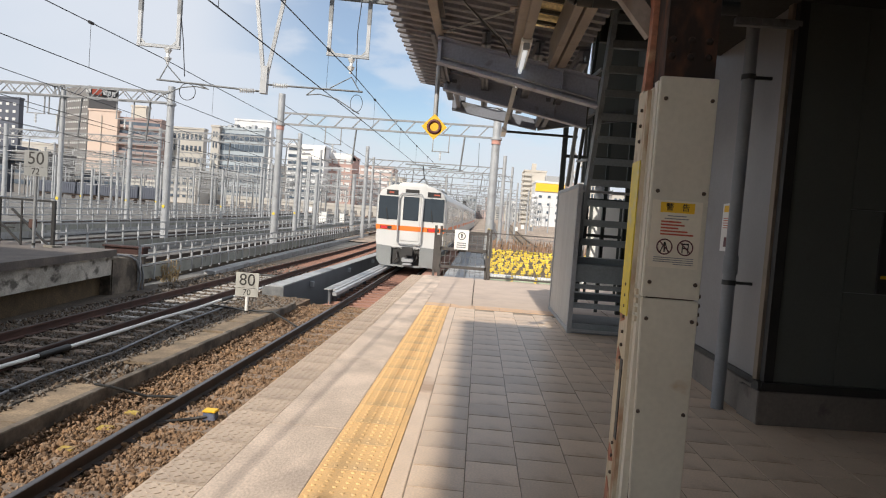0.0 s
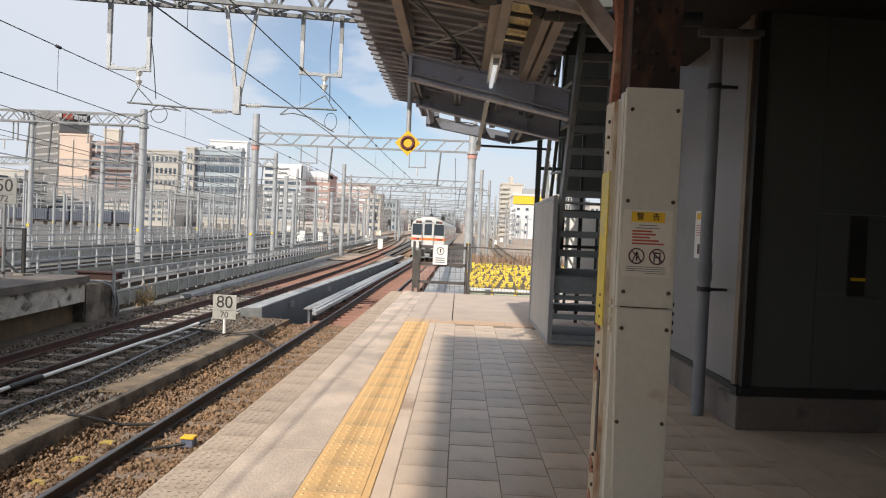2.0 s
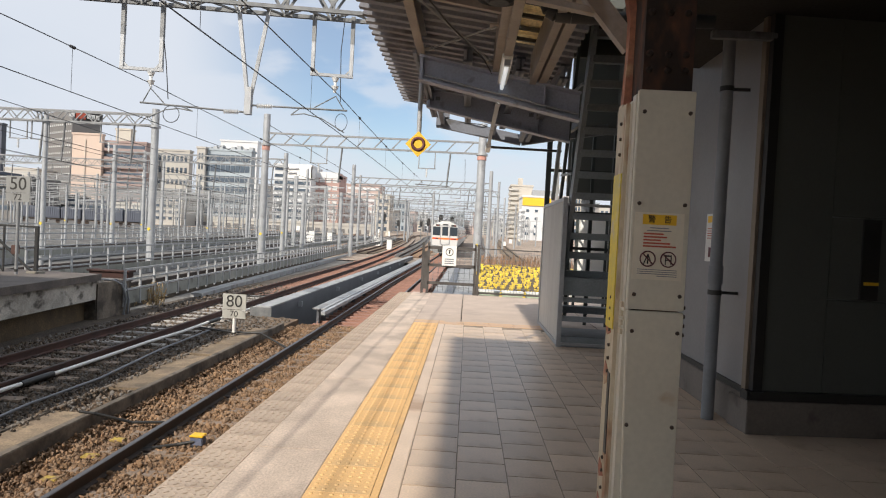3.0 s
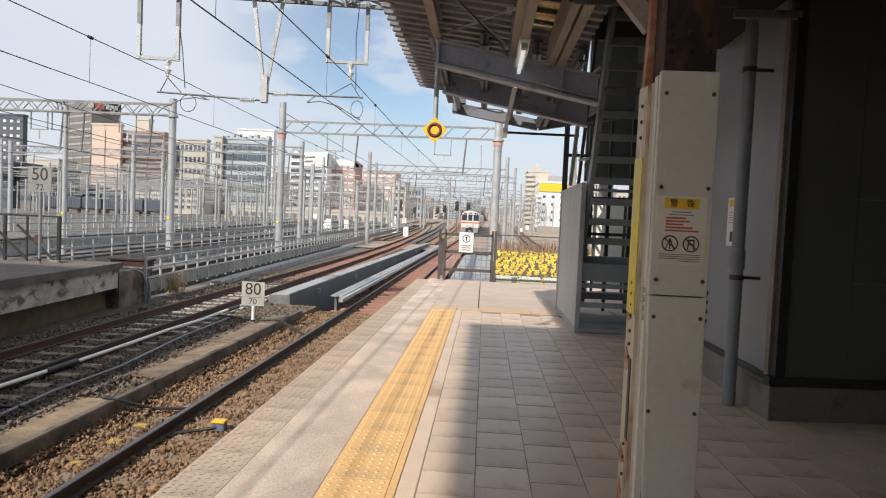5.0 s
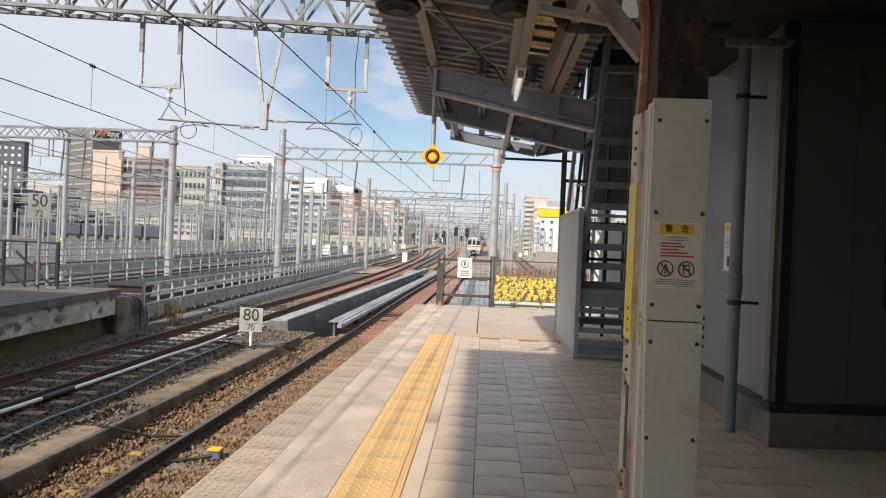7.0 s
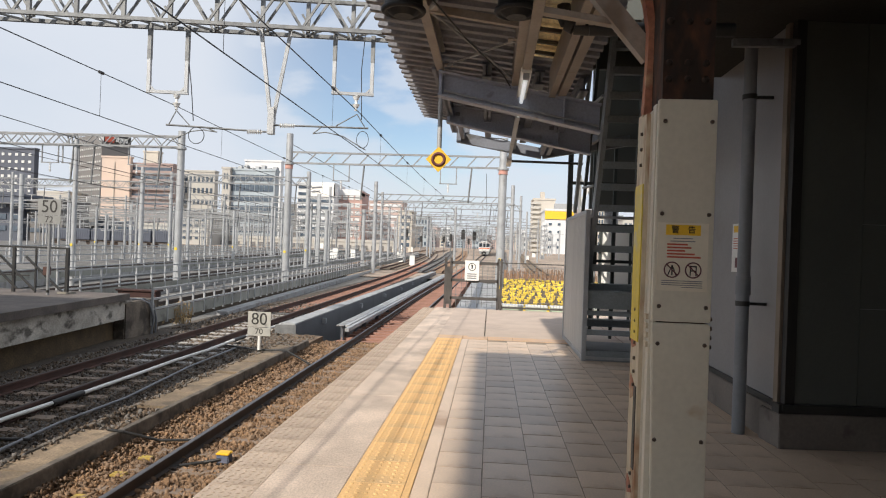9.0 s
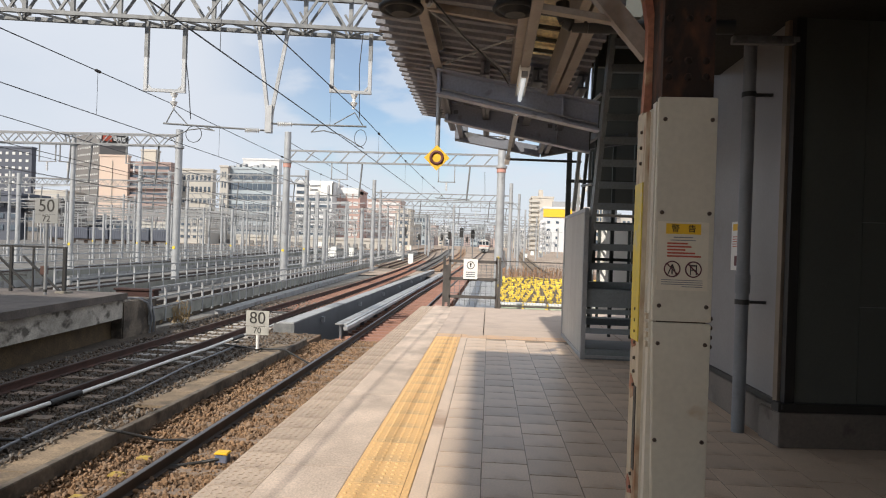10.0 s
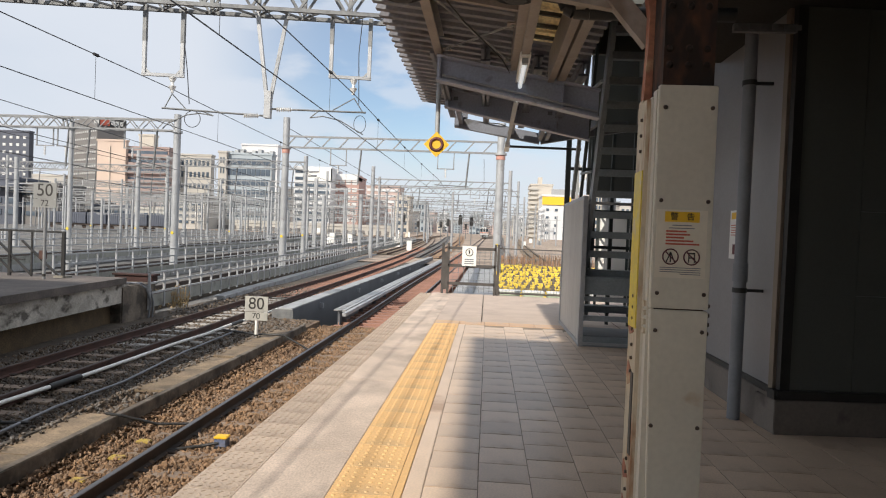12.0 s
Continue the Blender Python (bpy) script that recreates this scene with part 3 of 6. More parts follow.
# ---- girder bridge beyond the platform end ----
def build_bridge():
    g = thing("bridge_girder", "grey steel bridge girder with flat top flange beside rail", "bridge girder", "bridge girders")
    part("flange", Shape().box(-4.3, -4.08, DECK_Y + 0.4, 62, -0.88, -0.85), GIRDER_TOP, g)
    part("cover_strip", Shape().box(-4.05, -3.95, DECK_Y + 0.4, 62, -0.90, -0.84), GALV, g, "pale cover strip")
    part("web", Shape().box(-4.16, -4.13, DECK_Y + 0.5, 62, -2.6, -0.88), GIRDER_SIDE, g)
    part("cable_duct", Shape().box(-3.88, -3.76, DECK_Y - 0.4, 62, -0.93, -0.83), GALV, g, "", 0.01)
    for y in np.arange(DECK_Y + 0.8, 60, 2.4):
        part("stiffener", Shape().box(-4.27, -4.0, y, y + 0.03, -2.0, -0.88), GIRDER_SIDE, g)
    g = thing("bridge_girder", "grey steel bridge girder with dark web along gap", "bridge girder", "bridge girders")
    part("flange", Shape().box(-5.80, -5.38, DECK_Y, 64, -0.86, -0.82), GIRDER_TOP, g)
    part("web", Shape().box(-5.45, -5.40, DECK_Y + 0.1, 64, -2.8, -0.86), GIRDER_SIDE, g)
    part("end_plate", Shape().box(-5.95, -5.35, DECK_Y - 0.02, DECK_Y, -1.2, -0.86), GALV_DARK, g)
    for y in np.arange(DECK_Y + 3, 62, 6.0):
        part("bracket", Shape().box(-5.40, -5.28, y, y + 0.12, -1.15, -0.98), GALV, g)
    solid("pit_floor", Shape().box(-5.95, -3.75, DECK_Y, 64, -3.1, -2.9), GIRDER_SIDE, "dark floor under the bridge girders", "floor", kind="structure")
    s = Shape().box(-3.75, -1.45, DECK_Y, 60, -1.56, -1.44)
    solid("bridge_deck", s, DECK_RED, "rust-red bridge deck under the sleepers", "deck", kind="structure")
    planks = thing("edge_walkway", "red-brown planked edge walkway beside the rail", "walkway")
    for y in np.arange(END_Y + 0.4, 60, 1.2):
        part("plank", Shape().box(-2.2, -1.55, y, y + 1.17, -0.98, -0.92), DECK_RED, planks, "", 0.008)
    # concrete kerb walkway between the second track and the railing
    s = Shape()
    ys = np.arange(21.5, 160, 6.0)
    for a, b in zip(ys, ys[1:]):
        xa, xb = fence_x(a), fence_x(b)
        s.add([(xa + 0.05, a, -1.0), (xa + 0.45, a, -1.0), (xb + 0.45, b, -1.0), (xb + 0.05, b, -1.0), (xa + 0.05, a, -1.3), (xa + 0.45, a, -1.3), (xb + 0.45, b, -1.3), (xb + 0.05, b, -1.3)],
              [(0, 1, 2, 3), (0, 4, 5, 1), (1, 5, 6, 2), (2, 6, 7, 3), (3, 7, 4, 0)])
    solid("kerb_walkway", s, GIRDER_TOP, "pale grey concrete walkway beside the railing", "walkway", kind="structure")


def build_fence(label, curve, y0, y1, z, height, step, panel, group="railings"):
    f = thing("railing", label, "railing", group)
    ys = np.arange(y0, y1, step)
    for k, (a, b) in enumerate(zip(ys, ys[1:])):
        p, q = Vector((curve(a), a, z + rail_z(a) - RAIL)), Vector((curve(b), b, z + rail_z(b) - RAIL))
        part("post", Shape().bar(p, p + Vector((0, 0, height)), 0.055), GALV, f)
        if panel:
            part("panel", Shape().bar(p + Vector((0, 0, 0.22)), q + Vector((0, 0, 0.22)), 0.012, 0.34), FENCE_PANEL, f)
    for h in (height, height * 0.72, height * 0.45):
        part("rail", Shape().ribbon([(curve(a), a, z + h + rail_z(a) - RAIL) for a in ys], 0.05, 0.05), GALV, f)
    return f


def build_fences():
    build_fence("galvanised pipe railing with grey kick panels along the track", fence_x, 16.6, 130, -0.92, 0.98, 0.95, True)
    build_fence("galvanised pipe railing between further tracks", lambda y: fence_x(y) - 4.2, 19, 120, -0.8, 1.1, 1.3, True)
    build_fence("galvanised pipe railing between further tracks", lambda y: fence_x(y) * 1.0 - 9.5 - 0.05 * (y - 16), 22, 150, -0.6, 1.1, 1.6, True)
    build_fence("galvanised pipe railing between further tracks", lambda y: fence_x(y) - 17 - 0.1 * (y - 16), 26, 170, -0.5, 1.2, 1.9, False)
    for off, slope, z in ((-2.2, 0.0, -1.0), (-6.8, 0.03, -0.75), (-13.0, 0.08, -0.6)):
        ys = np.arange(18, 170, 8.0)
        far = thing("railway_track", "dark distant rails of a neighbouring track", "railway track", "far tracks")
        for dx in (-0.55, 0.55):
            part("rail", Shape().ribbon([(fence_x(a) + off - slope * (a - 16) + dx, a, z + rail_z(a) - RAIL) for a in ys], 0.07, 0.15), RAIL_SIDE, far)
        s = Shape()
        for a, b in zip(ys, ys[1:]):
            xa, xb = fence_x(a) + off - slope * (a - 16), fence_x(b) + off - slope * (b - 16)
            za, zb = z + rail_z(a) - RAIL, z + rail_z(b) - RAIL
            s.add([(xa - 1.4, a, za - 0.1), (xa + 1.4, a, za - 0.1), (xb + 1.4, b, zb - 0.1), (xb - 1.4, b, zb - 0.1), (xa + 1.4, a, za - 0.6), (xb + 1.4, b, zb - 0.6)], [(0, 1, 2, 3), (1, 4, 5, 2)])
        solid("track_slab", s, BED_DARK if off > -3 else GIRDER_TOP, "dark bed of a neighbouring track" if off > -3 else "pale concrete slab carrying a neighbouring track", "track slab", kind="structure")


def build_yard_tracks():
    for k, (xa, xb, ya, yb) in enumerate(((-5.5, -9.5, 66, 260), (-7.5, -14, 66, 260), (-11.5, -19, 70, 260), (-14.5, -27, 76, 260), (1.8, 4.5, 66, 300), (5.5, 11, 66, 300), (-18, -40, 84, 240))):
        t = thing("railway_track", "distant brown yard track with shining rails", "railway track", "yard tracks")
        ys = np.linspace(ya, yb, 14)

        def mid(y):
            u = (y - ya) / (yb - ya)
            return xa + (xb - xa) * u + 1.2 * math.sin(u * 5 + k) * u
        for dx in (-0.56, 0.56):
            part("rail", Shape().ribbon([(mid(y) + dx, y, rail_z(y) - 0.08) for y in ys], 0.08, 0.16), RAIL_SIDE if k % 2 else RAIL_RUST, t)
        part("ballast_strip", Shape().ribbon([(mid(y), y, rail_z(y) - 0.21) for y in ys], 2.3, 0.1), (STONE_BROWN, YARD_SLAB, TROUGH_LID)[k % 3], t)


# ---- platform ----
def build_platform():
    s = Shape().box(-1.45, 9, -10, END_Y, -3.0, -0.03)
    s.box(-1.57, -1.44, -10, END_Y, -0.30, -0.03)
    solid("platform", s, CONCRETE_OLD, "concrete railway platform body", "platform", kind="structure", bevel=0.01)
    fl = thing("floor", "platform floor of grey tiles, concrete and yellow tactile strip", "floor", kind="structure")
    part("grout_bed", Shape().box(-0.80, 9, -10, 10.15, -0.03, -0.003), GROUT, fl, "dark joints between the tiles")
    # cast edge slabs
    y = -10.0
    while y < END_Y:
        y2 = min(END_Y, y + 2.0)
        part("edge_slab", Shape().box(-1.274, -0.80, y + 0.004, y2 - 0.004, -0.03, 0.0), CONCRETE, fl, "", 0.003)
        y = y2
    bump = Shape().box(-0.145, 0.145, -0.145, 0.145, -0.03, 0.0)
    for i in range(6):
        for j in range(6):
            a = 45 if (i + j) % 2 else -45
            c = Vector((-0.12 + 0.048 * i, -0.12 + 0.048 * j, 0.0005))
            d = Vector((math.cos(radians(a)), math.sin(radians(a)), 0)) * 0.015
            bump.bar(c - d, c + d, 0.009, 0.007)
    bump = bump.mesh("edge_tile", EDGE_TILE)
    for k in range(int((END_Y + 3) / 0.3)):
        o = part("edge_tile", bump, None, fl)
        o.location = (-1.42, -3 + 0.15 + 0.3 * k, 0)
    # yellow tactile blocks
    tac = Shape().box(-0.172, 0.172, -0.1992, 0.1992, -0.03, 0.002)
    for i in range(6):
        for j in range(6):
            x, yy = -0.1375 + 0.055 * i, -0.165 + 0.066 * j
            tac.cyl((x, yy, 0.002), (x, yy, 0.007), 0.013, 8, 0.008)
    tac = tac.mesh("tactile_block", YELLOW_TILE)
    for k in range(32):
        y = 10.16 - 0.2 - 0.4 * k
        o = part("tactile_block", tac, None, fl)
        o.location = (-0.624, y, 0)
    part("guide_line", Shape().box(-0.448, -0.405, -3, 10.16, -0.03, 0.004), YELLOW_TILE, fl, "narrow yellow guide line", 0.002)
    # grey tiles
    part("border_strip", Shape().box(-0.402, -0.304, -3, 10.15, -0.03, 0.0), TILE, fl, "narrow tile border", 0.002)
    rng = random.Random(21)
    til = Shape().box(-0.1475, 0.1475, -0.1475, 0.1475, -0.03, 0.0).mesh("tile", TILE, 0.002)
    rest = Shape()
    cols = 30
    for c in range(cols):
        x = -0.30 + 0.15 + 0.3 * c
        off = (0.02, 0.19, 0.08, 0.24, 0.13, 0.28, 0.05)[c % 7]
        for k in range(44):
            y = 10.0 - off - 0.3 * k
            if c < 8 and y > 2.1:
                o = part("tile", til, None, fl)
                o.location = (x, y, rng.uniform(-0.0012, 0.0012))
                o.rotation_euler = (rng.uniform(-0.002, 0.002), rng.uniform(-0.002, 0.002), 0)
            else:
                z = rng.uniform(-0.001, 0.001)
                rest.box(x - 0.1465, x + 0.1465, y - 0.1465, y + 0.1465, -0.03, z)
    tagged(part("tile_field", rest, TILE, fl, "further grey floor tiles"), kind="stuff")
    for k in range(14):
        part("cross_tactile", Shape().box(-0.80 + 0.4 * k + 0.003, -0.40 + 0.4 * k - 0.003, 10.17, 10.55, -0.03, 0.001), FADED_TACTILE, fl, "", 0.002)
    for i in range(3):
        for j in range(6):
            x0 = (-0.80, -0.04, 2.2)[i]
            x1 = (-0.05, 2.19, 9.0)[i]
            part("paving_slab", Shape().box(x0, x1 - 0.008, 10.56 + 0.832 * j, 10.56 + 0.832 * (j + 1) - 0.006, -0.03, -0.001), PLATFORM_FAR, fl, "", 0.003)


# ---- platform end gate and fence ----
def build_gate():
    y = END_Y - 0.12
    g = thing("end_gate", "dark steel gate at the platform end with mesh infill", "gate", at=(0, y, 0))
    for x in (-1.06, -0.93, 0.20, 0.27):
        part("post", Shape().bar((x, 0, 0), (x, 0, 1.22), 0.06), GATE, g)
    for z in (0.25, 0.68, 1.1):
        part("rail", Shape().bar((-0.93, 0, z), (0.20, 0, z), 0.06, 0.07), GATE, g)
    for k in range(1, 9):
        x = -0.93 + 1.13 * k / 9
        part("wire", Shape().cyl((x, 0, 0.05), (x, 0, 1.1), 0.006, 5), GALV_DARK, g)
    for k in range(1, 7):
        part("wire", Shape().cyl((-0.93, 0, 0.17 * k), (0.2, 0, 0.17 * k), 0.005, 5), GALV_DARK, g)
    part("infill", Shape().box(-1.06, -0.93, -0.02, 0.02, 0.1, 1.0), GATE, g)
    sign = thing("gate_notice", "white no-entry notice hung on the platform end gate", "sign", at=(-0.43, y - 0.06, 0.92))
    part("plate", Shape().box(-0.17, 0.17, -0.006, 0.006, -0.24, 0.24), WHITE, sign, "", 0.004)
    part("circle", Shape().ring((0, -0.008, 0.09), 0.085, 0.009), INK, sign)
    part("figure", Shape().box(-0.015, 0.015, -0.011, -0.006, 0.045, 0.11).box(-0.022, 0.022, -0.011, -0.006, 0.11, 0.14), INK, sign, "dark pictogram bars")
    for z in (-0.08, -0.13, -0.18):
        part("text_line", Shape().box(-0.11, 0.11, -0.010, -0.006, z - 0.012, z + 0.012), PIPE, sign)
    f = thing("end_fence", "thin wire mesh fence at the platform end", "fence", at=(0, y + 0.02, 0))
    for x in (1.95, 3.6):
        part("post", Shape().bar((x, 0, 0), (x, 0, 1.15), 0.03), GATE, f)
    part("rail", Shape().bar((0.29, 0, 1.13), (5, 0, 1.13), 0.025), GATE, f)
    part("rail", Shape().bar((0.29, 0, 0.06), (5, 0, 0.06), 0.035), GATE, f)
    for k in range(60):
        x = 0.33 + 0.075 * k
        part("wire", Shape().cyl((x, 0, 0.06), (x, 0, 1.13), 0.004, 4), GALV_DARK, f)
    for k in range(7):
        part("wire", Shape().cyl((0.29, 0, 0.2 + 0.14 * k), (5, 0, 0.2 + 0.14 * k), 0.004, 4), GALV_DARK, f)
    # trestle walk behind the gate
    w = thing("service_walk", "grey steel service walkway beyond the gate", "walkway")
    part("deck", Shape().box(-1.2, 0.35, END_Y + 0.3, 42, -0.75, -0.70), GIRDER_TOP, w)
    part("trough", Shape().box(-0.75, -0.45, END_Y + 0.3, 42, -0.70, -0.62), GIRDER_SIDE, w, "dark cable trough")
    for x in (0.62, 1.22, 1.86, 2.5):
        c = thing("plastic_crate", "pale green plastic crate behind the end fence", "crate", "green crates", at=(x, 16.75, -0.32))
        part("body", Shape().box(-0.26, 0.26, -0.2, 0.2, 0, 0.34), mat("pale_green", (0.45, 0.55, 0.42), (0.55, 0.58, 0.40), 5, 0.7), c, "", 0.02)
        part("rim", Shape().box(-0.28, 0.28, -0.22, 0.22, 0.32, 0.36), WHITE, c)
    part_base = Shape().box(0.3, 4.0, END_Y + 0.3, 17.2, -1.6, -0.32)
    solid("crate_ledge", part_base, CONCRETE_OLD, "concrete ledge behind the end fence", "ledge", kind="structure")
    # dry reddish scrub and rough fence beyond the wedges
    rg = random.Random(9)
    sc = Shape()
    for k in range(900):
        x, yy = rg.uniform(0.6, 14), rg.uniform(47.5, 56)
        h = rg.uniform(0.3, 1.1)
        sc.bar((x, yy, -1.5), (x + rg.uniform(-0.3, 0.3), yy, -1.0 + h), 0.05, 0.02)
    tagged(solid("dry_scrub", sc, mat("red_scrub", (0.28, 0.16, 0.10), (0.20, 0.13, 0.08), 3, 0.9, island=0.4), "reddish dry scrub beyond the yellow wedges", "scrub"), kind="stuff")
    # yellow anti-trespass spikes
    s, b = Shape(), Shape()
    rng = random.Random(5)
    b.box(0.45, 7.2, 17.2, 47, -1.56, -0.62)
    rows = [18.8 + 0.92 * k * (1 + 0.035 * k) for k in range(18)]
    for j, yy in enumerate(rows):
        for i in range(22):
            x = 0.58 + 0.315 * i + 0.157 * (j % 2) + rng.uniform(-0.09, 0.09)
            z, h, w2 = -0.62, rng.uniform(0.11, 0.16) * (1 + 0.03 * j), rng.uniform(0.075, 0.11) * (1 + 0.012 * j)
            lean, tilt = rng.uniform(-0.04, 0.04), rng.uniform(-0.02, 0.02)
            y2 = yy + rng.uniform(-0.2, 0.2)
            s.add([(x - w2 + lean, y2 - 0.02, z + h + tilt), (x + w2 + lean, y2 - 0.02, z + h - tilt), (x + w2 + lean, y2 + 0.06, z + h + 0.03 - tilt), (x - w2 + lean, y2 + 0.06, z + h + 0.03 + tilt), (x, y2, z)],
                  [(0, 1, 2, 3), (0, 4, 1), (1, 4, 2), (2, 4, 3), (3, 4, 0)])
    t = thing("spike_mat", "rows of yellow anti-trespass wedges on dark base", "spike mat")
    part("base", b, SPIKE_BASE, t)
    tagged(part("wedge_field", s, SPIKE, t, "yellow wedges"), kind="stuff")


# ---- canopy ----
ROOF_X, ROOF_Z, ROOF_SLOPE, ROOF_END = -1.09, 3.40, 0.13, 9.85


def roof_z(x):
    return ROOF_Z - ROOF_SLOPE * (x + 1.03)


def fold_sheet(x0, x1, y0, y1, pitch, d, lip=0.0):
    """Folded steel sheet whose folds run across the platform."""
    prof = []
    y = y0
    while y < y1 - pitch:
        prof += [(y, 0), (y + pitch * 0.38, 0), (y + pitch * 0.5, d), (y + pitch * 0.88, d)]
        y += pitch
    prof.append((y, 0))
    n = len(prof)
    vs = [(x - (lip if b and x == x0 else 0), a, roof_z(x) + b + up) for up in (0, 0.004) for x in (x0, x1) for a, b in prof]
    fs = [(i, i + 1, n + i + 1, n + i) for i in range(n - 1)] + [(2 * n + i, 3 * n + i, 3 * n + i + 1, 2 * n + i + 1) for i in range(n - 1)]
    fs += [(i, 2 * n + i, 2 * n + i + 1, i + 1) for i in range(n - 1)] + [(n + i, n + i + 1, 3 * n + i + 1, 3 * n + i) for i in range(n - 1)]
    return Shape().add(vs, fs)


def build_canopy():
    roof = thing("platform_canopy", "brown folded-steel platform canopy on painted steel beams", "canopy", kind="structure")
    part("roof_sheet", fold_sheet(ROOF_X, 0.30, -7, ROOF_END, 0.19, 0.09, -0.05), ROOF_SHEET, roof, "folded steel roof sheet with saw-toothed edge")
    part("roof_sheet", fold_sheet(0.56, 0.90, -7, ROOF_END, 0.19, 0.09), ROOF_SHEET, roof, "folded steel roof sheet")
    part("roof_sheet", fold_sheet(0.30, 0.56, -7, 2.6, 0.19, 0.09), ROOF_SHEET, roof, "folded steel roof sheet")
    part("roof_sheet", fold_sheet(0.30, 0.56, 6.0, ROOF_END, 0.19, 0.09), ROOF_SHEET, roof, "folded steel roof sheet")
    part("roof_light", fold_sheet(0.30, 0.56, 2.62, 6.1, 0.19, 0.05), ROOF_LIGHT, roof, "dirty translucent roof light")
    for y in (3.6, 4.1, 4.5, 4.9, 5.2, 5.5, 5.8):
        part("glazing_bar", Shape().bar((0.30, y, roof_z(0.30) - 0.02), (0.56, y, roof_z(0.56) - 0.02), 0.03), TRIM_DARK, roof)

    def i_beam(name, p, q, w, h, material):
        p, q = Vector(p), Vector(q)
        up = Vector((0, 0, h / 2 - 0.01))
        sh = Shape().bar(p, q, 0.016, h).bar(p + up, q + up, w, 0.02).bar(p - up, q - up, w, 0.02)
        return part(name, sh, material, roof)

    def channel_beam(name, x, y0, y1, zb, w, h, material):
        """A channel with its back to the track side."""
        sh = Shape().box(x - w / 2, x - w / 2 + 0.014, y0, y1, zb, zb + h)
        sh.box(x - w / 2 + 0.014, x + w / 2, y0, y1, zb, zb + 0.016).box(x - w / 2 + 0.014, x + w / 2, y0, y1, zb + h - 0.016, zb + h)
        return part(name, sh, material, roof)

    channel_beam("purlin", -0.545, -7, 6.22, 3.135, 0.075, 0.2, STEEL_TAN)
    channel_beam("purlin", 0.19, -7, 6.22, 2.985, 0.085, 0.24, STEEL_TAN)
    channel_beam("purlin", 0.535, -7, 6.22, 2.895, 0.06, 0.27, STEEL_TAN)
    channel_beam("purlin", 0.625, -7, 6.22, 2.895, 0.075, 0.25, STEEL_TAN)

    # rafters across the platform: sloping web, pale lower flange, stiffeners
    for y, xa, xb, top_a, low_a, fall in ((2.9, -0.5, 1.5, 3.29, 3.06, 0.16), (6.25, -0.56, 1.0, 3.12, 2.895, 0.212), (8.5, -0.64, 1.25, 3.33, 3.086, 0.202)):
        za, zb = top_a, top_a - (0.19 if y == 6.25 else 0.15) * (xb - xa)
        la, lb = low_a, low_a - fall * (xb - xa)
        part("rafter", Shape().prism([(xa, za), (xb, zb), (xb, lb), (xa, la)], y, y + 0.02), STEEL_BLUE, roof, "blue-grey painted rafter web")
        part("rafter_flange", Shape().bar((xa, y - 0.04, la), (xb, y - 0.04, lb), 0.13, 0.022), STEEL_BLUE, roof, "blue-grey lower flange")
        part("rafter_flange", Shape().bar((xa, y - 0.04, za), (xb, y - 0.04, zb), 0.11, 0.02), STEEL_BLUE, roof)
        for u in (0.02, 0.5, 0.78):
            x = xa + (xb - xa) * u
            z0, z1 = la + (lb - la) * u, za + (zb - za) * u
            part("stiffener", Shape().box(x - 0.006, x + 0.006, y - 0.08, y, z0, z1), STEEL_BLUE, roof)
    for x in (-0.60, -0.1, 0.42, 0.85):
        i_beam("purlin", (x, 6.3, roof_z(x) - 0.10), (x, 9.7, roof_z(x) - 0.10), 0.09, 0.14, STEEL_SHADED)
    part("cross_conduit", Shape().tube([(0.28, 10.4, 2.865), (1.42, 10.4, 2.85)], 0.02, 8), TRIM_DARK, roof, "dark conduit towards the stair")
    # gutter beam at the end, bent to a valley
    pts = [(-0.585, 3.195), (0.75, 2.965), (1.28, 3.065), (2.1, 3.2)]
    sh = Shape()
    for a, b in zip(pts, pts[1:]):
        sh.bar((a[0], 10.2, a[1]), (b[0], 10.2, b[1]), 0.10, 0.16, (0, 0, 1))
    part("gutter_beam", sh, STEEL_SHADED, roof, "bent gutter beam")
    part("gutter_end", Shape().box(-0.60, -0.53, 10.1, 10.25, 3.11, 3.36).box(-0.53, -0.40, 10.12, 10.22, 3.26, 3.33), STEEL_SHADED, roof, "upturned gutter end")
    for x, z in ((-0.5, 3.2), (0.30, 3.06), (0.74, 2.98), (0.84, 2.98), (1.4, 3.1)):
        part("outrigger", Shape().bar((x, 8.5, roof_z(x) - 0.1), (x, 10.2, z), 0.06, 0.10), STEEL_SHADED, roof)
    part("tie_cable", Shape().tube([(-0.48, 10.2, 3.22), (0.1, 10.1, 3.17), (0.3, 10.2, 3.12)], 0.008, 5), TRIM_DARK, roof)
    # tie rods with turnbuckles
    def rod(a, b):
        p, q = Vector((a[0], a[1], roof_z(a[0]) - 0.17)), Vector((b[0], b[1], roof_z(b[0]) - 0.19))
        d = q - p
        part("tie_rod", Shape().cyl(p, q, 0.008, 6).cyl(p + d * 0.45, p + d * 0.53, 0.015, 6).cyl(p, p + d * 0.06, 0.018, 6).cyl(q - d * 0.06, q, 0.018, 6), GALV, roof, "thin tie rod with turnbuckle")
        for o in (p, q):
            part("gusset", Shape().bar(o - Vector((0.05, 0, 0)), o + Vector((0.05, 0, 0)), 0.09, 0.01), STEEL_TAN, roof)
    rod((-0.49, 3.0), (0.13, 4.55))
    rod((0.13, 3.0), (-0.49, 4.6))
    rod((-0.49, 4.75), (0.13, 6.1))
    rod((-0.47, 6.1), (0.13, 5.05))
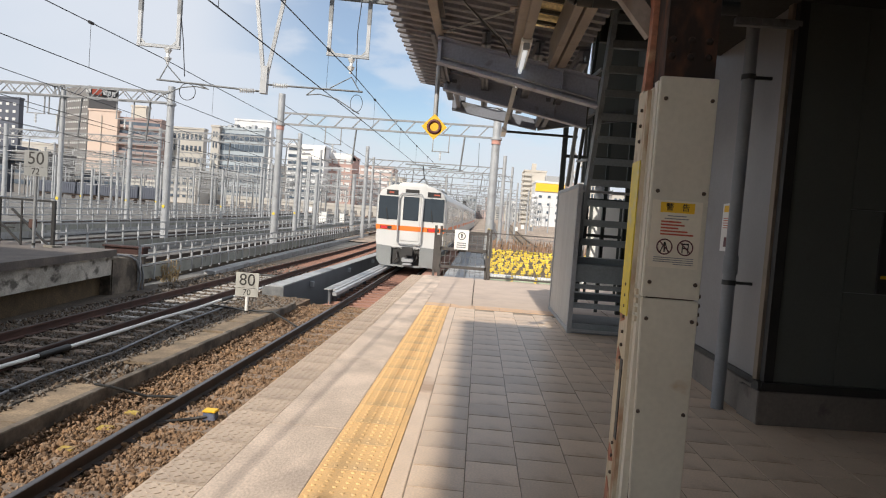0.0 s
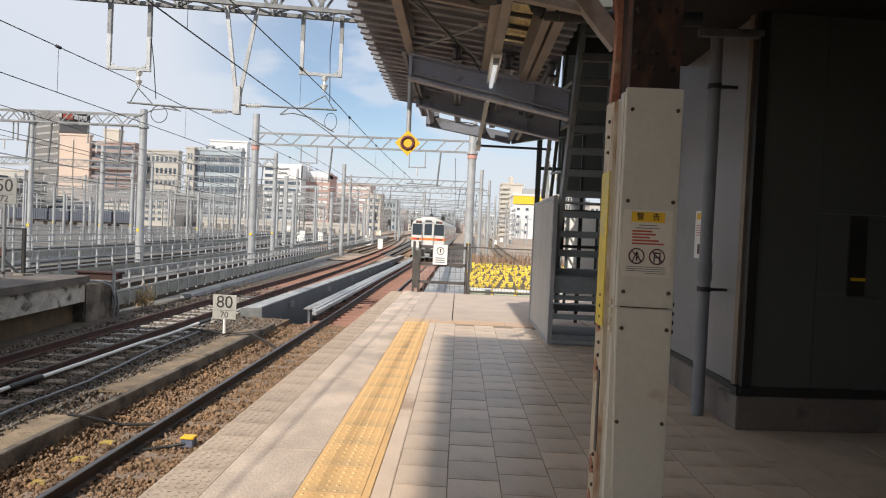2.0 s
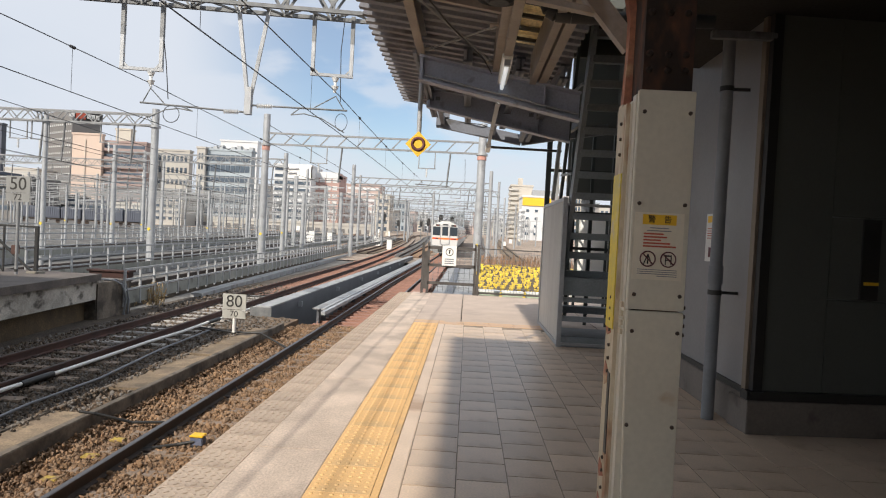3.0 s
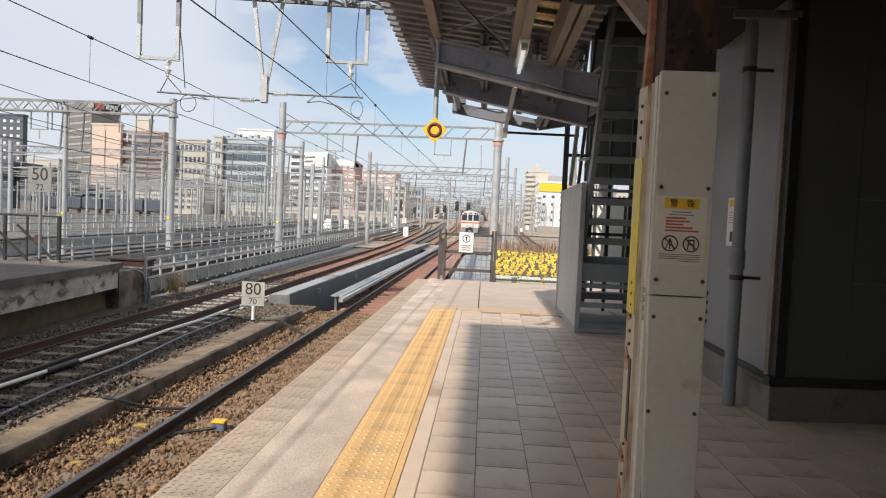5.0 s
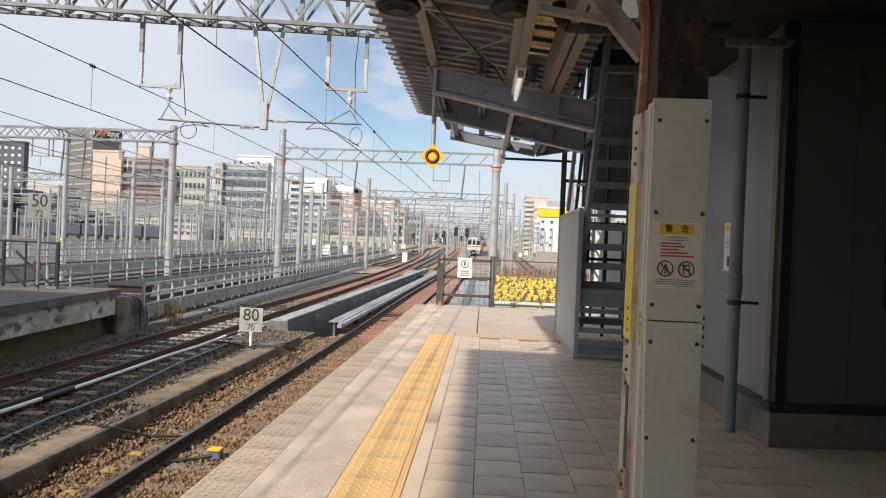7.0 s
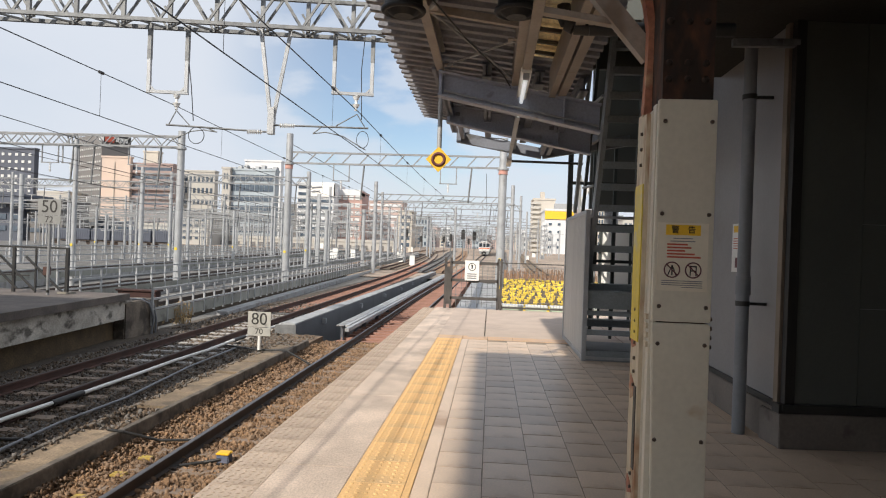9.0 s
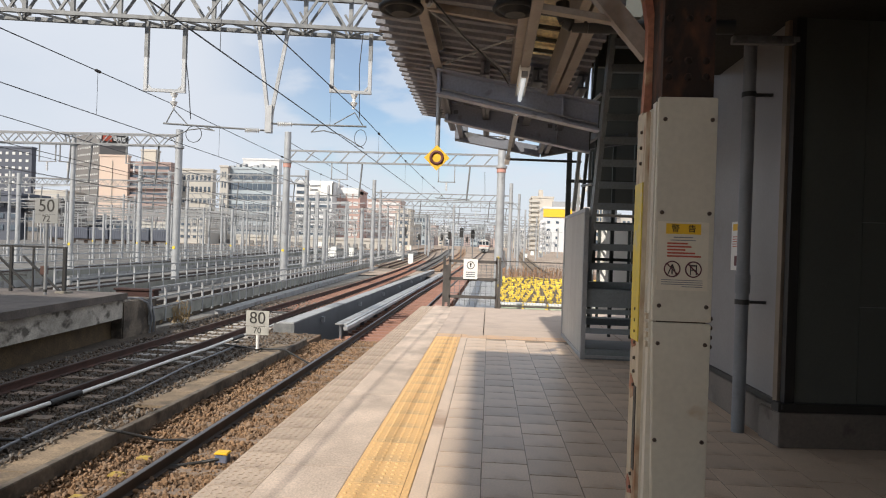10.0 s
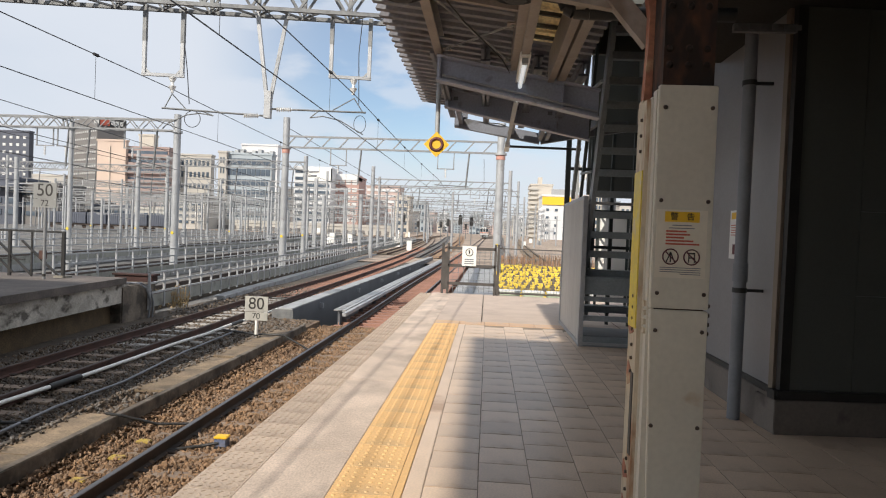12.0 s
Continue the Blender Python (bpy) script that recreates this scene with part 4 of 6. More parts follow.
    part("strut", Shape().bar((-0.5, 4.68, roof_z(-0.5) - 0.17), (0.16, 4.68, roof_z(0.16) - 0.19), 0.045, 0.055), STEEL_TAN, roof)
    part("loose_wire", Shape().tube([(-0.50, 4.3, 3.14), (-0.25, 5.1, 3.08), (0.06, 5.9, 3.02), (0.14, 6.2, 2.98)], 0.007, 6), TRIM_DARK, roof, "black cable under the sheet")
    part("conduit", Shape().tube([(-0.5, 6.17, 2.93), (0.98, 6.17, 2.62)], 0.012, 8), GALV, roof, "pale conduit along the rafter")
    part("drain_pipe", Shape().tube([(0.43, 4.3, 3.05), (0.435, 4.3, 2.97), (0.455, 4.3, 2.925), (0.50, 4.29, 2.895), (0.60, 4.28, 2.885), (1.5, 4.2, 2.86)], 0.045, 14), TRIM_DARK, roof, "black drain pipe")


def build_canopy_fittings():
    lamp = thing("tube_lamp", "unlit fluorescent tube lamp fixed under the canopy, brightened by emission", "lamp")
    part("housing", Shape().box(0.20, 0.29, 5.3, 7.0, 2.88, 2.93), WHITE, lamp, "white lamp housing", 0.01)
    part("tube", Shape().cyl((0.245, 5.42, 2.855), (0.245, 6.88, 2.855), 0.018, 10), LAMP, lamp, "pale fluorescent tube")
    for y in (5.36, 6.92):
        part("socket", Shape().box(0.22, 0.27, y - 0.03, y + 0.03, 2.835, 2.88), GALV, lamp)
    part("channel", Shape().box(0.21, 0.28, 3.4, 5.3, 2.90, 2.94), STEEL_TAN, lamp, "tan carrier channel", 0.004)
    part("channel", Shape().box(0.22, 0.27, 7.0, 10.3, 2.88, 2.92), GALV, lamp, "grey carrier channel", 0.004)
    part("end_box", Shape().box(0.205, 0.285, 10.3, 10.9, 2.84, 2.93), WHITE, lamp, "", 0.008)
    for y in (4.2, 5.6, 6.8, 9.0):
        part("hanger", Shape().cyl((0.245, y, 2.93), (0.245, y, 3.22), 0.01, 6), GALV_DARK, lamp)
    for x, y, r in ((-0.612, 4.1, 0.128), (0.115, 4.1, 0.128)):
        d = thing("dome_speaker", "glossy black round dome unit under the canopy", "speaker", "dome units", at=(x, y, 2.95))
        part("body", Shape().cyl((0, 0, -0.03), (0, 0, 0.14), r, 28, r * 0.9), BLACK_GLOSS, d, "", 0.0)
        part("rim", Shape().ring((0, 0, -0.02), r, 0.018, "z", 28, 8), BLACK_GLOSS, d)
        part("dome", Shape().cyl((0, 0, -0.03), (0, 0, -0.06), r * 0.8, 24, r * 0.5), BLACK_GLOSS, d)
        part("stem", Shape().cyl((0, 0, 0.14), (0, 0, 0.36), 0.022, 8), GALV_DARK, d)
    m = thing("stop_marker", "yellow diamond stop marker with brown ring hanging from canopy", "sign", at=(-0.556, 6.45, 2.306))
    q = 0.129
    part("plate", Shape().prism([(0, -q), (q, 0), (0, q), (-q, 0)], -0.004, 0.004), SIGN_YELLOW, m)
    part("ring", Shape().ring((0, -0.006, 0), 0.059, 0.0155, "y", 28, 6), INK_BROWN, m, "brown ring")
    part("pole", Shape().cyl((0, 0.03, -0.08), (0, 0.03, 1.0), 0.024, 12), GALV, m)


# ---- riveted column with its cover plates ----
def build_column():
    c = thing("canopy_column", "rusty riveted steel column with cream cover plates", "column")
    x0, x1, y0, y1 = 0.70, 0.945, 2.80, 3.06
    part("core", Shape().box(x0 + 0.02, x1 - 0.01, y0 + 0.03, y1, -0.02, 3.12), RUST, c, "rust-brown riveted core")
    part("cover_plate", Shape().box(x0, x1, y0 - 0.006, y0 + 0.022, 1.125, 2.075), CREAM, c, "cream cover plate", 0.004)
    part("cover_plate", Shape().prism([(x0 + 0.002, 1.119), (x1, 1.119), (x1, 0.02), (x0 + 0.03, 0.02)], y0 - 0.006, y0 + 0.022), CREAM, c, "cream cover plate", 0.004)
    part("side_plate", Shape().box(x0 - 0.004, x0 + 0.024, y0 + 0.024, y0 + 0.078, 0.02, 2.06), CREAM, c)
    part("side_cover", Shape().box(x0 - 0.012, x0 + 0.02, y0 + 0.07, y1 - 0.03, 0.01, 2.04), CREAM, c, "", 0.003)
    part("flange", Shape().box(x0 - 0.022, x0 + 0.03, y1 - 0.06, y1 + 0.015, -0.02, 2.05), FLANGE, c, "peeling flange")
    part("flange", Shape().box(x0 - 0.03, x0 - 0.01, y0 + 0.08, y1 - 0.02, -0.02, 2.03), FLANGE, c, "peeling flange")
    part("warning_tape", Shape().box(x0 - 0.036, x0 - 0.031, y0 + 0.09, y1 - 0.03, 1.02, 1.72), TAPE_YELLOW, c, "worn yellow tape")
    part("slot", Shape().box(x0 - 0.034, x0 - 0.005, y0 + 0.1, y0 + 0.14, 0.45, 0.82), TRIM_DARK, c)
    # flange bends over into the canopy bracket
    pts = [(x0, 2.02), (x0 + 0.012, 2.3), (x0 + 0.012, 2.45), (x0 - 0.01, 2.58), (x0 - 0.06, 2.72), (x0 - 0.15, 2.88), (x0 - 0.3, 3.02)]
    sh = Shape()
    for a, b in zip(pts, pts[1:]):
        sh.bar((a[0], y1 - 0.02, a[1]), (b[0], y1 - 0.02, b[1]), 0.035, 0.06, (0, 1, 0))
    part("curved_flange", sh, RED_RUST, c, "red-rusted curved flange")
    part("bracket_arm", Shape().bar((0.73, 3.12, 2.35), (0.36, 3.12, 2.79), 0.085, 0.06, (0, 1, 0)).bar((0.22, 3.14, 2.575), (0.60, 3.14, 2.51), 0.03, 0.05, (0, 1, 0)), STEEL_TAN, c, "tan bracket arm")
    rivet = Shape()
    rivet.cyl((0, 0, 0), (0, -0.012, 0), 0.017, 10, 0.009)
    rivet = rivet.mesh("rivet", RUST)
    for z in (2.17, 2.24, 2.42, 2.62, 2.85):
        for x in (0.745, 0.825, 0.90):
            o = part("rivet", rivet, None, c)
            o.location = (x, y0 + 0.03, z)
    bolt = Shape().cyl((0, 0, 0), (0, -0.009, 0), 0.0095, 8, 0.007).mesh("bolt", BOLT)
    for z in (1.98, 1.585, 1.19, 1.03, 0.62, 0.2):
        for x in (x0 + 0.028, x1 - 0.022):
            o = part("bolt", bolt, None, c)
            o.location = (x, y0 - 0.006, z)
    side = Shape().cyl((0, 0, 0), (-0.009, 0, 0), 0.009, 8, 0.007).mesh("side_bolt", BOLT)
    for z in (1.95, 1.88, 1.81, 1.16, 1.11, 1.06, 1.01, 0.94, 0.88, 0.82, 0.42, 0.36, 0.28, 0.15):
        o = part("side_bolt", side, None, c)
        o.location = (x0 - 0.03, y0 + 0.15, z)
    for z in (1.14, 1.10, 1.06, 1.02):
        o = part("side_bolt", side, None, c)
        o.location = (x1 + 0.012, y0 + 0.02, z)
        part("bracket", Shape().box(x0 - 0.014, x0 + 0.005, y0 + 0.03, y0 + 0.075, z - 0.012, z + 0.012), FLANGE, c)
    for z, w, h in ((0.10, 0.05, 0.14), (0.34, 0.03, 0.06), (0.78, 0.035, 0.08), (1.0, 0.03, 0.05)):
        part("rust_patch", Shape().prism([(y1 - 0.10 - w, z), (y1 - 0.06, z - h * 0.4), (y1 - 0.03, z + h * 0.2), (y1 - 0.05, z + h), (y1 - 0.08 - w * 0.5, z + h * 0.7)], x0 - 0.0335, x0 - 0.029, "x"), RED_RUST, c, "peeled rust patch")
    part("rust_foot", Shape().box(x0 - 0.034, x0 + 0.02, y0 + 0.02, y1 + 0.018, -0.01, 0.09), RUST, c, "rusted column foot", 0.004)
    # warning notice
    n = thing("warning_notice", "cream warning sticker with yellow heading on the column", "sign", at=(0.818, y0 - 0.008, 1.402))
    part("sheet", Shape().box(-0.105, 0.105, -0.0015, 0.0015, -0.145, 0.145), PAPER, n)
    part("heading", Shape().box(-0.072, 0.072, -0.003, -0.001, 0.093, 0.137), SIGN_YELLOW, n, "yellow heading bar")
    writing("\u8b66\u3000\u544a", 0.034, INK, n, pose(0, -0.004, 0.115))
    for k in range(2):
        part("text_line", Shape().box(-0.04 - 0.012 * k, 0.04 + 0.012 * k, -0.003, -0.001, 0.077 - 0.012 * k, 0.081 - 0.012 * k), PIPE, n)
    for k, (a, b) in enumerate(((-0.065, 0.02), (-0.065, 0.035), (-0.065, 0.01), (-0.065, 0.05), (-0.065, 0.075))):
        part("text_line", Shape().box(a, b, -0.003, -0.001, 0.050 - 0.0135 * k, 0.057 - 0.0135 * k), INK_RED, n, "red text line")
    for x in (-0.042, 0.046):
        part("prohibition_ring", Shape().ring((x, -0.002, -0.055), 0.032, 0.003, "y", 24, 5), INK_BROWN, n, "maroon ring")
        part("slash", Shape().bar((x - 0.022, -0.003, -0.033), (x + 0.022, -0.003, -0.077), 0.005, 0.003, (0, 1, 0)), INK_BROWN, n)
        if x < 0:
            part("pictogram", Shape().bar((x, -0.003, -0.035), (x - 0.017, -0.003, -0.078), 0.004, 0.002, (0, 1, 0)).bar((x, -0.003, -0.035), (x + 0.017, -0.003, -0.078), 0.004, 0.002, (0, 1, 0)).bar((x, -0.003, -0.035), (x, -0.003, -0.078), 0.005, 0.002, (0, 1, 0)), INK, n)
        else:
            part("pictogram", Shape().box(x - 0.014, x - 0.010, -0.004, -0.002, -0.078, -0.035).box(x + 0.010, x + 0.014, -0.004, -0.002, -0.078, -0.035).box(x - 0.012, x + 0.012, -0.004, -0.002, -0.042, -0.036).box(x - 0.012, x + 0.012, -0.004, -0.002, -0.060, -0.055), INK, n)
    for k in range(4):
        part("text_line", Shape().box(-0.085 if k < 3 else 0.0, 0.085, -0.003, -0.001, -0.103 - 0.009 * k, -0.100 - 0.009 * k), PIPE, n)


# ---- enclosure wall, pipe, dark ceiling ----
WALL_A = Vector((2.195, 4.96, 0))
DIR_FACE = Vector((0.9957, 0.0926, 0))
DIR_SIDE = Vector((0.0, 1.0, 0))


def wall_slab(p, d, length, z0, z1, thick, inward):
    q = p + d * length
    s = Shape()
    vs = [(v.x, v.y, z) for z in (z0, z1) for v in (p, q, q + inward * thick, p + inward * thick)]
    s.add(vs, [(0, 3, 2, 1), (4, 5, 6, 7), (0, 1, 5, 4), (1, 2, 6, 5), (2, 3, 7, 6), (3, 0, 4, 7)])
    return s


def build_enclosure():
    inn_f, inn_s = Vector((-0.0926, 0.9957, 0)), Vector((1.0, 0.0, 0))
    w = thing("wall_side", "pale grey panelled enclosure wall on a stone plinth", "wall", kind="structure")
    part("plinth", wall_slab(WALL_A + DIR_SIDE * 0.04, DIR_SIDE, 3.6, 0, 0.285, 0.12, inn_s), PLINTH, w, "grey stone plinth", 0.006)
    part("panel", wall_slab(WALL_A + inn_s * 0.04 + DIR_SIDE * 0.16, DIR_SIDE, 1.69, 0.31, 3.4, 0.05, inn_s), WALL_PANEL, w)
    part("panel", wall_slab(WALL_A + inn_s * 0.04 + DIR_SIDE * 1.86, DIR_SIDE, 1.74, 0.31, 3.4, 0.05, inn_s), WALL_PANEL, w)
    part("sill_trim", wall_slab(WALL_A + inn_s * 0.02, DIR_SIDE, 3.6, 0.285, 0.33, 0.1, inn_s), TRIM_DARK, w)
    w = thing("wall_front", "dark green-grey panelled enclosure wall on a stone plinth", "wall", kind="structure")
    part("plinth", wall_slab(WALL_A, DIR_FACE, 6, 0, 0.26, 0.3, inn_f), PLINTH, w, "grey stone plinth", 0.006)
    part("sill_trim", wall_slab(WALL_A + inn_f * 0.015, DIR_FACE, 6, 0.262, 0.33, 0.1, inn_f), TRIM_DARK, w)
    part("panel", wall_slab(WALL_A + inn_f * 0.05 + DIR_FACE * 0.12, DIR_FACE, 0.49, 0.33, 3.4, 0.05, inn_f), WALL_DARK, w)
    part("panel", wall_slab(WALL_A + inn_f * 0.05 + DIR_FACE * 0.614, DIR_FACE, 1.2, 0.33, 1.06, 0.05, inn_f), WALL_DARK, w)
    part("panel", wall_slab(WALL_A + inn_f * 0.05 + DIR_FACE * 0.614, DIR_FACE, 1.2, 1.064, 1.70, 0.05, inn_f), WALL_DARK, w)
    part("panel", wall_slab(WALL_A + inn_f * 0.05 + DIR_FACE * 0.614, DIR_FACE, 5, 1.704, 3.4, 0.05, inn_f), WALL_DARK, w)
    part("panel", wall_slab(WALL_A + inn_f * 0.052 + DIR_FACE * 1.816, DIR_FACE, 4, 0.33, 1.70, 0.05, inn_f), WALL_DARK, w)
    part("joint", wall_slab(WALL_A + inn_f * 0.07 + DIR_FACE * 0.1, DIR_FACE, 5, 0.33, 3.4, 0.02, inn_f), GALV, w)
    part("lock_case", wall_slab(WALL_A + inn_f * 0.03 + DIR_FACE * 0.86, DIR_FACE, 0.14, 1.07, 1.69, 0.03, inn_f), TRIM_DARK, w, "dark lock case")
    part("lock_label", wall_slab(WALL_A + inn_f * 0.026 + DIR_FACE * 0.88, DIR_FACE, 0.12, 1.185, 1.21, 0.004, inn_f), SIGN_YELLOW, w, "small yellow label")
    t = thing("corner_trim", "bronze metal corner trim on the enclosure", "trim", kind="structure")
    part("strip", wall_slab(WALL_A + DIR_SIDE * 0.10 + inn_s * 0.02, DIR_FACE, 0.10, 0.31, 3.4, 0.06, inn_f), TRIM, t)
    part("strip", wall_slab(WALL_A + DIR_FACE * 0.05 + inn_f * 0.03, DIR_FACE, 0.075, 0.33, 3.4, 0.06, inn_f), TRIM_DARK, t)
    n = thing("wall_notice", "narrow white notice with yellow heading on enclosure wall", "sign")
    part("sheet", wall_slab(WALL_A + DIR_SIDE * 0.86 + inn_s * 0.034, DIR_SIDE, 0.30, 1.29, 1.73, 0.004, inn_s), WHITE, n)
    part("heading", wall_slab(WALL_A + DIR_SIDE * 0.90 + inn_s * 0.03, DIR_SIDE, 0.22, 1.65, 1.71, 0.003, inn_s), SIGN_YELLOW, n)
    for k in range(5):
        part("text_line", wall_slab(WALL_A + DIR_SIDE * 0.90 + inn_s * 0.03, DIR_SIDE, 0.22, 1.59 - 0.022 * k, 1.597 - 0.022 * k, 0.003, inn_s), INK_RED, n)
    part("ring", wall_slab(WALL_A + DIR_SIDE * 1.0 + inn_s * 0.03, DIR_SIDE, 0.07, 1.33, 1.42, 0.003, inn_s), INK_BROWN, n)
    p = thing("down_pipe", "grey plastic down pipe beside the enclosure wall", "pipe", at=(2.05, 5.36, 0))
    part("tube", Shape().cyl((0, 0, 0), (0, 0, 3.15), 0.05, 18), PIPE, p)
    part("socket", Shape().cyl((0, 0, 1.12), (0, 0, 1.27), 0.058, 18), PIPE, p)
    for z in (1.05, 2.72):
        part("clip", Shape().cyl((0, 0, z - 0.02), (0, 0, z + 0.02), 0.056, 14).box(0.05, 0.19, -0.012, 0.012, z - 0.012, z + 0.012), TRIM_DARK, p)
    b = thing("slotted_channel", "perforated steel channel under the ceiling", "channel")
    s = Shape().box(1.78, 2.28, 5.0, 5.05, 3.02, 3.08)
    for k in range(6):
        s.box(1.80 + 0.085 * k, 1.84 + 0.085 * k, 4.985, 5.0, 3.03, 3.07)
    part("channel", s, GALV_DARK, b, "", 0.003)
    # soffit; the high lid and last small sheet are added to keep the stair dark
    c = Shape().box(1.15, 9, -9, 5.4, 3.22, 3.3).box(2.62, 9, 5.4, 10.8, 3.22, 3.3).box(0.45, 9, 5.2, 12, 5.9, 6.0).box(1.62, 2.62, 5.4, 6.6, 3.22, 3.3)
    solid("ceiling", c, CEILING_DARK, "dark soffit over the inner platform with sheets added to block light", "ceiling", kind="structure")
    # two unseen walls, added to block light from the side and behind
    solid("wall_back", Shape().box(8.8, 9.0, -9, 9, 0, 3.42), WALL_DARK, "unseen dark wall added to block light from the inner platform", "wall", kind="structure")
    solid("wall_south", Shape().box(1.0, 9, -1.0, -0.85, 0, 3.22), WALL_DARK, "unseen dark wall added to block light from the inner platform", "wall", kind="structure")
    # closures added round the stairwell to keep sky and sun out
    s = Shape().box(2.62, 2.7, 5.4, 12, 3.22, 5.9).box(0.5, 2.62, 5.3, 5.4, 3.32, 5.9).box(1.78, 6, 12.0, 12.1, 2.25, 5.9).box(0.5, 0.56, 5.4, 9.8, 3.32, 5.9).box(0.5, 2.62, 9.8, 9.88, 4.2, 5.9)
    solid("wall_stair", s, WALL_DARK, "dark walls added round the upper stair to block light", "wall", kind="structure")
    # unseen slab added above and behind to cast the shadow edge on the floor
    solid("upper_concourse", Shape().box(-5.83, 30, -40, -1.95, 9.0, 9.04), WALL_PANEL, "unseen grey slab added above the platform to cast its shadow", "building", kind="structure")


# ---- open steel stair ----
def build_stair():
    st = thing("steel_stair", "dark steel open-riser stair rising under the canopy", "stair")
    x0, x1, y0, rise, run = 1.36, 2.3, 9.445, 0.262, 0.1266
    tread = Shape().box(x0, x1, -0.13, 0.13, -0.02, 0.02).box(x0, x1, -0.135, -0.12, -0.07, 0.02).mesh("tread", STAIR_STEEL, 0.004)
    for k in range(1, 23):
        o = part("tread", tread, None, st)
        o.location = (0, y0 - run * k, 0.2 + rise * k)
    top = (y0 - run * 22, 0.2 + rise * 22)
    for x in (x0 - 0.03, x1 + 0.03):
        sh = Shape().bar((x, y0 + 0.097, 0.0), (x, *top), 0.012, 0.2, (0, 1, 0))
        sh.bar((x + 0.025, y0 + 0.007, 0.0), (x + 0.025, top[0] - 0.09, top[1]), 0.06, 0.012, (0, 1, 0)).bar((x + 0.025, y0 + 0.187, 0.0), (x + 0.025, top[0] + 0.09, top[1]), 0.06, 0.012, (0, 1, 0))
        part("stringer", sh, STAIR_STEEL, st, "steel channel stringer")
    part("handrail", Shape().bar((1.27, 9.99, 2.05), (1.27, 8.5, 4.6), 0.05, 0.09), STAIR_STEEL, st, "steel hand rail bar")
    part("handrail", Shape().bar((1.30, 9.35, 2.0), (1.30, 8.05, 4.6), 0.04, 0.07), DARK_STEEL, st)
    for k in (4, 8, 12):
        part("baluster", Shape().bar((1.30, y0 - run * k, 0.2 + rise * k), (1.28, y0 + 0.8 - run * k, 0.25 + rise * k), 0.03), STAIR_STEEL, st)
    part("landing", Shape().box(1.3, x1, 8.62, 8.9, 0.69, 0.90).box(1.3, x1, 8.6, 8.92, 0.90, 0.925), STAIR_STEEL, st, "", 0.004)
    for za, zb in ((0.60, 0.66), (0.34, 0.41), (0.0, 0.13)):
        part("front_bar", Shape().box(1.3, x1, 8.6, 8.66, za, zb), STAIR_STEEL, st, "", 0.004)
    part("kick_plate", Shape().box(1.3, x1, 8.75, 9.6, 0.10, 0.125), GALV_MID, st, "perforated grey base plate")
    sc = thing("stair_screen", "pale grey ribbed screen panel enclosing the stair foot", "screen")
    xs = 1.25
    part("sheet", Shape().box(xs + 0.012, xs + 0.024, 8.62, 10.85, 0.05, 1.97), MESH_GREY, sc)
    for k in range(37):
        y = 8.66 + 0.06 * k
        part("rib", Shape().box(xs + 0.006, xs + 0.012, y, y + 0.03, 0.06, 1.96), MESH_GREY, sc)
    for y in (8.6, 10.85):
        part("post", Shape().bar((xs + 0.02, y, 0), (xs + 0.02, y, 1.99), 0.06), GALV, sc)
    for z in (0.03, 1.97):
        part("rail", Shape().bar((xs + 0.02, 8.6, z), (xs + 0.02, 10.85, z), 0.05), GALV, sc)
    for z in (0.04, 1.9):
        part("rail", Shape().bar((xs + 0.02, 8.6, z), (2.3, 8.6, z), 0.035), GALV, sc)
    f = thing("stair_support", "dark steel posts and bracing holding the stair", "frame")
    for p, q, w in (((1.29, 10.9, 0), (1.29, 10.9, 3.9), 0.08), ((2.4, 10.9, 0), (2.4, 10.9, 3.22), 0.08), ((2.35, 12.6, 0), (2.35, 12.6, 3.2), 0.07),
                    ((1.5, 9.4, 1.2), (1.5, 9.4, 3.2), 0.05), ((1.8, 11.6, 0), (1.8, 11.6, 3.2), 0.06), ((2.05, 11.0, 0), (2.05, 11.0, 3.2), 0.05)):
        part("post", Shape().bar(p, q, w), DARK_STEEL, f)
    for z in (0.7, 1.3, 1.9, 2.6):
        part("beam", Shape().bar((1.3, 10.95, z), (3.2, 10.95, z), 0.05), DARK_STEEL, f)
    lat = thing("brace_frame", "white cross-braced steel frame behind the stair", "frame")
    for x in (1.70, 2.02):
        part("post", Shape().bar((x, 12.75, 0), (x, 12.75, 2.95), 0.05), GALV, lat)
    for k in range(6):
        z = 0.2 + 0.45 * k
        part("brace", Shape().bar((1.72, 12.75, z), (2.0, 12.75, z + 0.42), 0.045), INSULATOR, lat)
        part("brace", Shape().bar((2.0, 12.78, z), (1.72, 12.78, z + 0.42), 0.045), INSULATOR, lat)
    back = thing("wall_screen", "pale panelled screen wall behind the stair", "wall", kind="structure")
    for k in range(5):
        part("panel", Shape().box(2.3 + 0.62 * k, 2.88 + 0.62 * k, 13.6, 13.65, 0.2, 1.9), WHITE, back)
        part("post", Shape().bar((2.27 + 0.62 * k, 13.58, 0), (2.27 + 0.62 * k, 13.58, 2.0), 0.05), DARK_STEEL, back)


